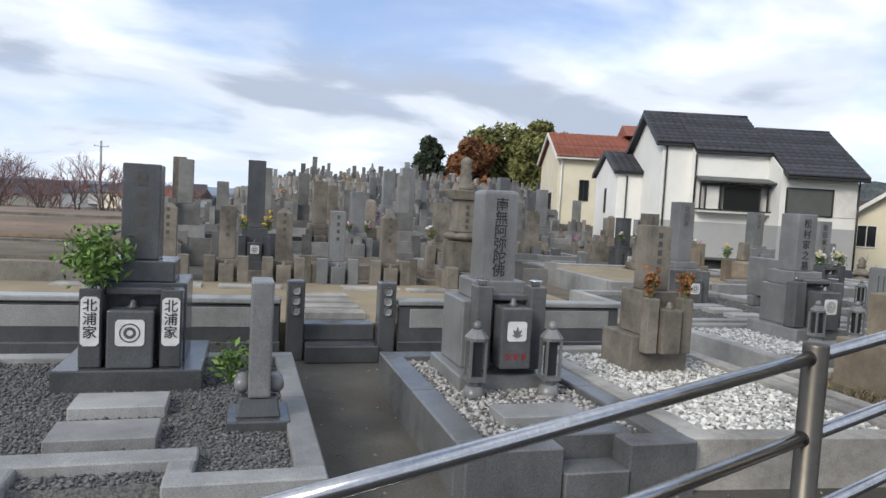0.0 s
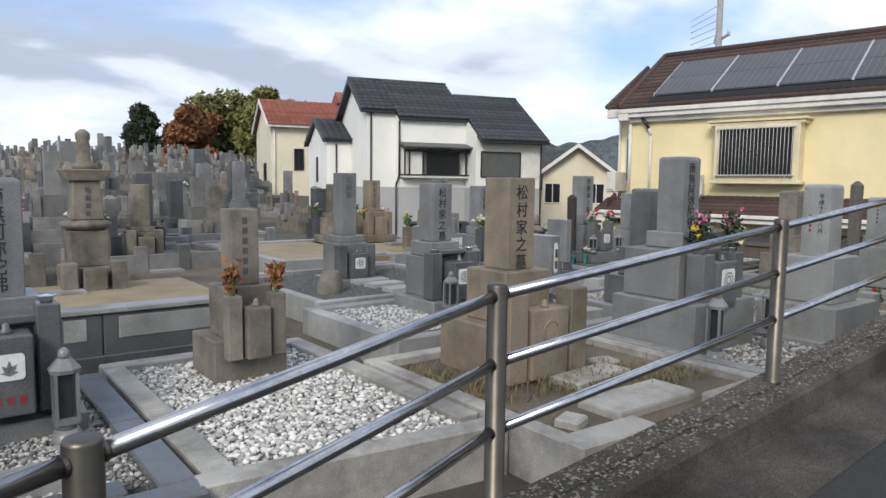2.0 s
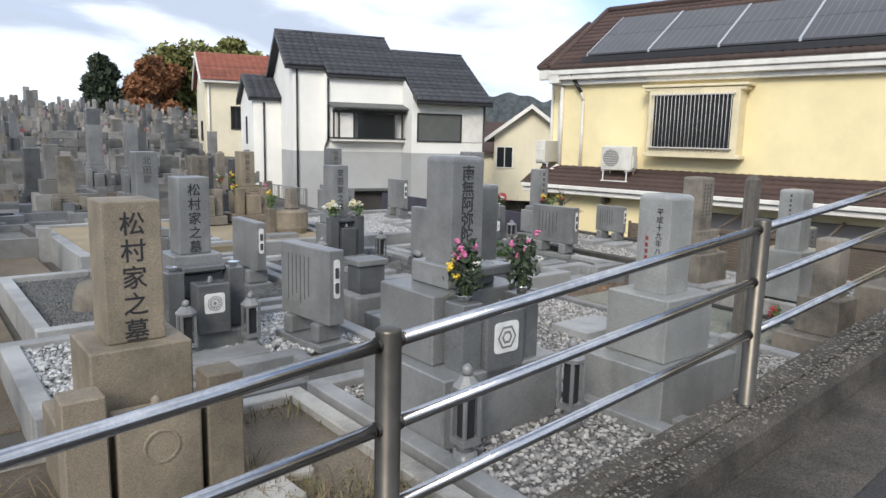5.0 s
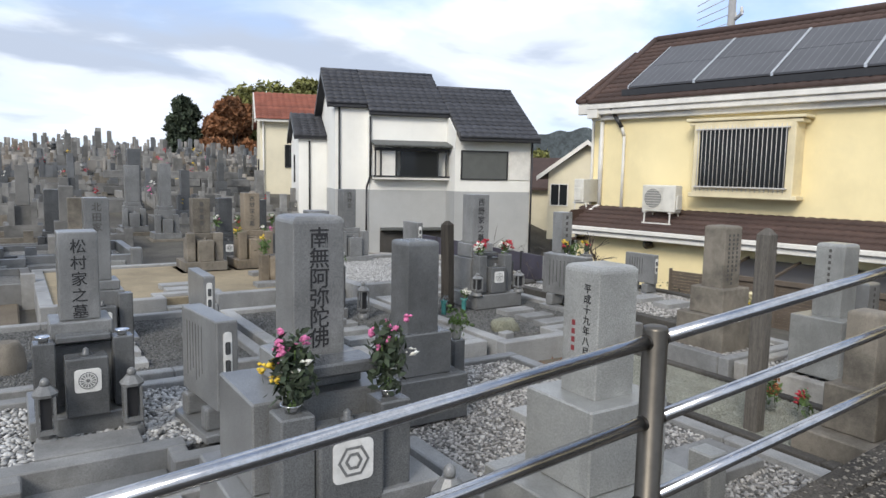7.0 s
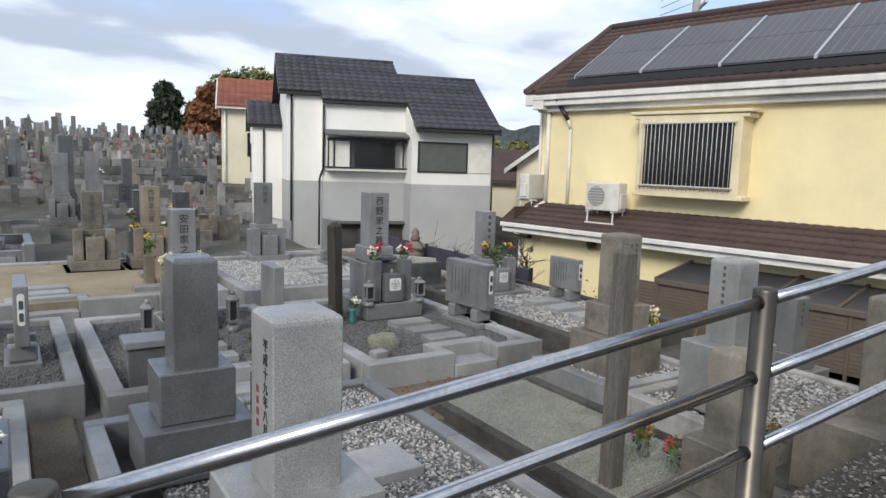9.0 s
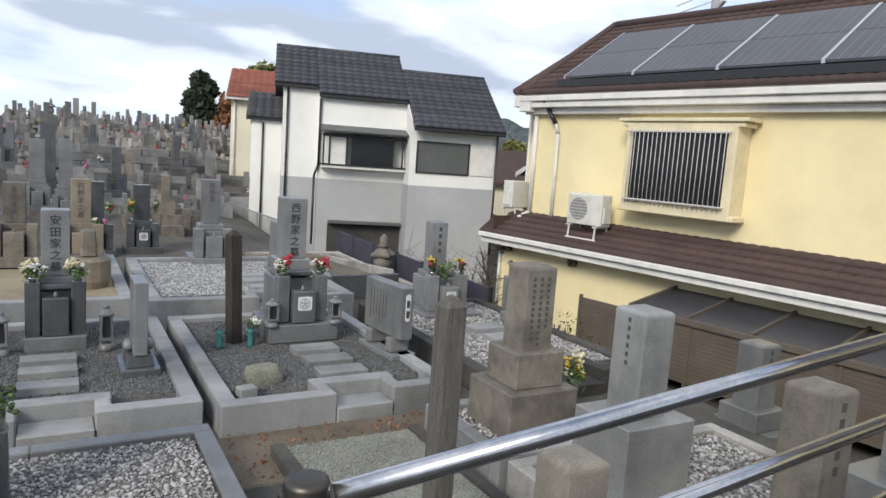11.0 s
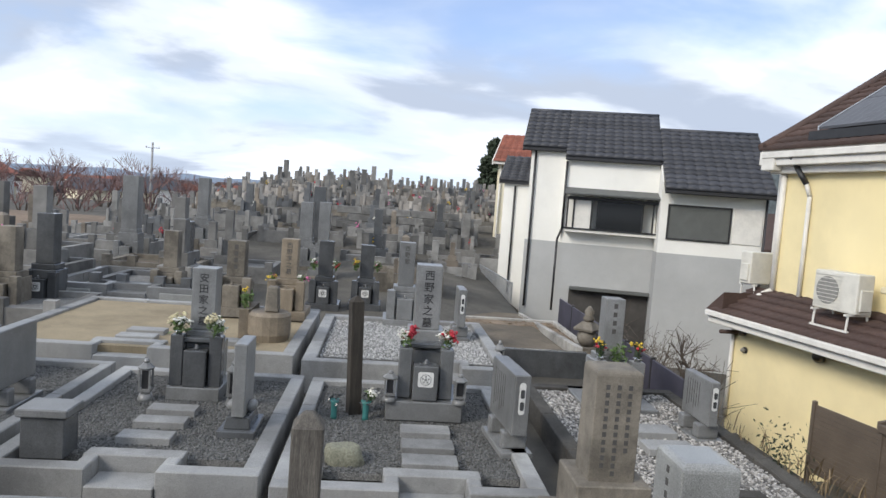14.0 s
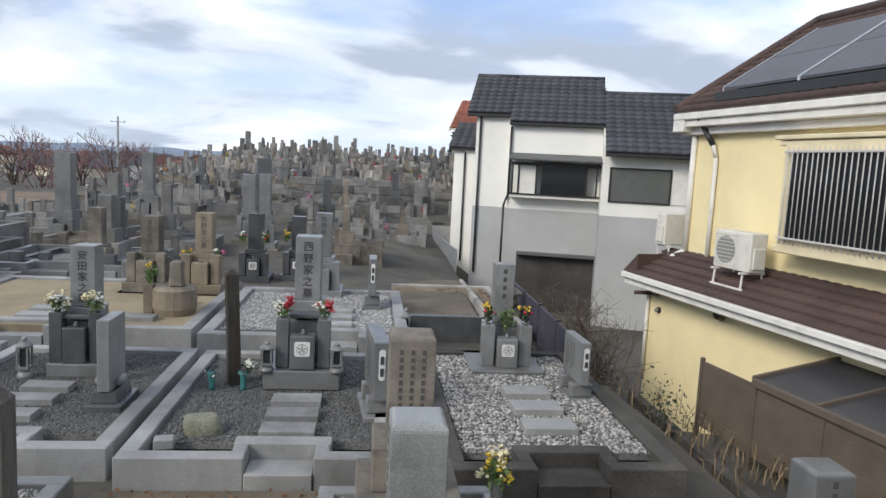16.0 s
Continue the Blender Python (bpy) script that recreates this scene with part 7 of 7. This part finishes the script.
while v < 60:
    u = -3.8 + 0.06 * v
    umax = 12.2 + 0.12 * (v - 20) + 5
    while u < umax:
        if hr.random() < 0.9:
            spots.append((u, v + hr.uniform(-0.45, 0.45), float(land(u, v)) + hr.choice((-0.05, 0.0, 0.2, 0.35)), hr.choice((0.36, 0.44, 0.52, 0.6, 0.72)) * hr.uniform(0.9, 1.15)))
        u += hr.uniform(0.45, 1.05)
    v += hr.uniform(1.45, 1.8)
WEIGHT = (3, 4, 1.8, 2.2, 3, 1.4, 0.9, 1.4, 0.8)
heavy = []
for u, v, z, k in plot_at:
    copy_thing(plots[k], Matrix.Identity(4)).matrix_basis = at(u, v, z, hr.uniform(-2, 2))
for i in range(110):
    u, v = hr.uniform(0.5, 20), hr.uniform(38, 60)
    heavy.append((hr.randrange(5), at(u, v, float(land(u, v)) + hr.uniform(0.1, 0.5)) @ Matrix.Diagonal((hr.uniform(0.8, 1.8), 0.8, 1, 1))))
n_plot = len(heavy)
spots.sort(key=lambda q: q[1])
for i, (u, v, z, s) in enumerate(spots):
    k = hr.choices(range(len(protos)), WEIGHT)[0]
    m = at(u, v, z, hr.choice((0, 0, 0, 0, 90, -90)) + hr.uniform(-3, 3)) @ Matrix.Diagonal((s * hr.uniform(0.85, 1.1), s, s * hr.uniform(0.9, 1.25), 1))
    if i < 270:
        copy_thing(protos[k], Matrix.Identity(4)).matrix_basis = m
    else:
        heavy.append((k, m))
vs, fs, off = [], [], 0
for j, (k, m) in enumerate(heavy):
    for o in (plots if j < n_plot else protos)[k].children:
        mm = np.array(m @ o.matrix_basis)
        me = o.data
        me.calc_loop_triangles()
        co = np.empty(len(me.vertices) * 3, np.float32); me.vertices.foreach_get("co", co)
        co = co.reshape(-1, 3) @ mm[:3, :3].T + mm[:3, 3]
        tri_ = np.empty(len(me.loop_triangles) * 3, np.int32); me.loop_triangles.foreach_get("vertices", tri_)
        vs.append(co), fs.append(tri_.reshape(-1, 3) + off)
        off += len(co)
far_island = mat("granite_far_crowd", (0.245, 0.23, 0.21), rough=0.8, var=0.25, scale=0.7, stain=0.3, island=0.4)
solo("hillside_gravestones", fast_mesh("hillside_gravestones", np.concatenate(vs), np.concatenate(fs)), far_island, "crowd of distant weathered gravestones covering the hilltop", "gravestones", kind="stuff")
for p in protos + plots:
    for o in list(p.children_recursive):
        bpy.data.objects.remove(o)
    bpy.data.objects.remove(p)
# bunches of flowers before the hillside stones
for mt, nm in ((pet_red, "red"), (pet_white, "white"), (pet_pink, "pink"), (pet_yellow, "yellow")):
    pick = [q for q in spots if hr.random() < 0.08]
    c = []
    for u, v, z, q in pick:
        base = W(u + hr.choice((-0.24, 0.24)) * q, v - 0.35 * q, z + 0.7 * q)
        c += [(base.x + hr.gauss(0, 0.05), base.y + hr.gauss(0, 0.05), base.z + hr.gauss(0, 0.06)) for _ in range(12)]
    solo("grave_flowers", scatter("grave_flowers", np.array(c), 0.03), mt, "small " + nm + " flowers in front of distant gravestones", "flowers", kind="stuff")
# terrace walls across the hill
for u0, u1, v, h in ((9.3, 14.5, 30.6, 1.25), (9, 16, 34.5, 0.6), (6, 20, 40.5, 0.6)):
    z = float(land((u0 + u1) / 2, v)) - 0.25
    tw_ = thing("terrace_wall", at((u0 + u1) / 2, v, z), "weathered stone block terrace wall on the hillside", "wall", "terrace walls")
    n = int((u1 - u0) / 0.95)
    for r_ in range(2 if h < 1.2 else 4):
        for i in range(n):
            hh = h / (2 if h < 1.2 else 4)
            w_ = (u1 - u0) / n
            part("block", box(w_ - 0.03, 0.3, hh - 0.02, 0.015), granite_far, tw_, m=Matrix.Translation((-(u1 - u0) / 2 + w_ * (i + 0.5 * (r_ % 2 == 0)), hr.uniform(-0.02, 0.02), r_ * hh)))
# weeds at the foot of the yellow house
c = np.stack([RNG.uniform(16.2, 17.6, 300), RNG.uniform(4.6, 8.2, 300), np.full(300, -0.45)], axis=1)
solo("weeds", blades("weeds", c, 0.3, 0.012, 0.9, 0.5), dry_grass, "dry weeds and stalks at the foot of the house", "weeds", kind="stuff")
c = np.array([16.95, 6.3, -0.2]) + RNG.standard_normal((220, 3)) * np.array([0.12, 0.16, 0.2])
solo("shrub", foliage("shrub", c, 0.03), leaf_dark, "small straggling green shrub by the house wall", "shrub")
# wall lamps under the skirt roof
for y, z, r_ in ((7.95, 0.63, 0.1), (9.53, 0.35, 0.055)):
    wl_ = thing("wall_lamp", pose(18.92, y, z, 0, -90, 0), "dark round wall lamp on the yellow wall", "lamp", "wall lamps")
    part("back_plate", lathe([(r_, 0), (r_, 0.03), (r_ * 0.8, 0.045), (0.003, 0.045)], 18), black_metal, wl_, smooth=True)
    part("dome", lathe([(r_ * 0.72, 0.045), (r_ * 0.66, 0.07), (r_ * 0.35, 0.095), (0.003, 0.1)], 18), ac_grey, wl_, "dull glass dome", smooth=True)
# little tree behind the last plot
def gnarled_tree(m, h, seed):
    rs = random.Random(seed)
    th = thing("tree", m, "small gnarled bare tree with dark twigs behind a grave", "tree")
    bm = bmesh.new()
    pts = [Vector((0, 0, -0.1)), Vector((0.02, 0, h * 0.22)), Vector((-0.05, 0.02, h * 0.4)), Vector((-0.03, 0, h * 0.55)), Vector((-0.14, 0.03, h * 0.72))]
    for i, (a, b) in enumerate(zip(pts, pts[1:])):
        tube(a, b, 0.045 - 0.007 * i, 8, bm, r2=0.038 - 0.007 * i)
    part("trunk", bm, bark, th)
    for i in range(22):
        a = pts[rs.choice((2, 3, 4, 4))]
        d = Vector((rs.uniform(-1, 1), rs.uniform(-0.6, 0.6), rs.uniform(0.1, 1.0))).normalized()
        b = a + d * h * rs.uniform(0.18, 0.34)
        bm = tube(a, b, 0.009, 5, r2=0.005)
        for _ in range(3):
            e = (d + Vector((rs.uniform(-1, 1), rs.uniform(-1, 1), rs.uniform(-0.4, 0.8)))).normalized()
            tube(a.lerp(b, rs.uniform(0.4, 1.0)), b + e * h * rs.uniform(0.06, 0.16), 0.005, 4, bm, r2=0.002)
        part("twig", bm, bark, th)


gnarled_tree(at(15.05, 10.1, float(land(15.05, 10.1))), 0.95 - float(land(15.05, 10.1)), 9)
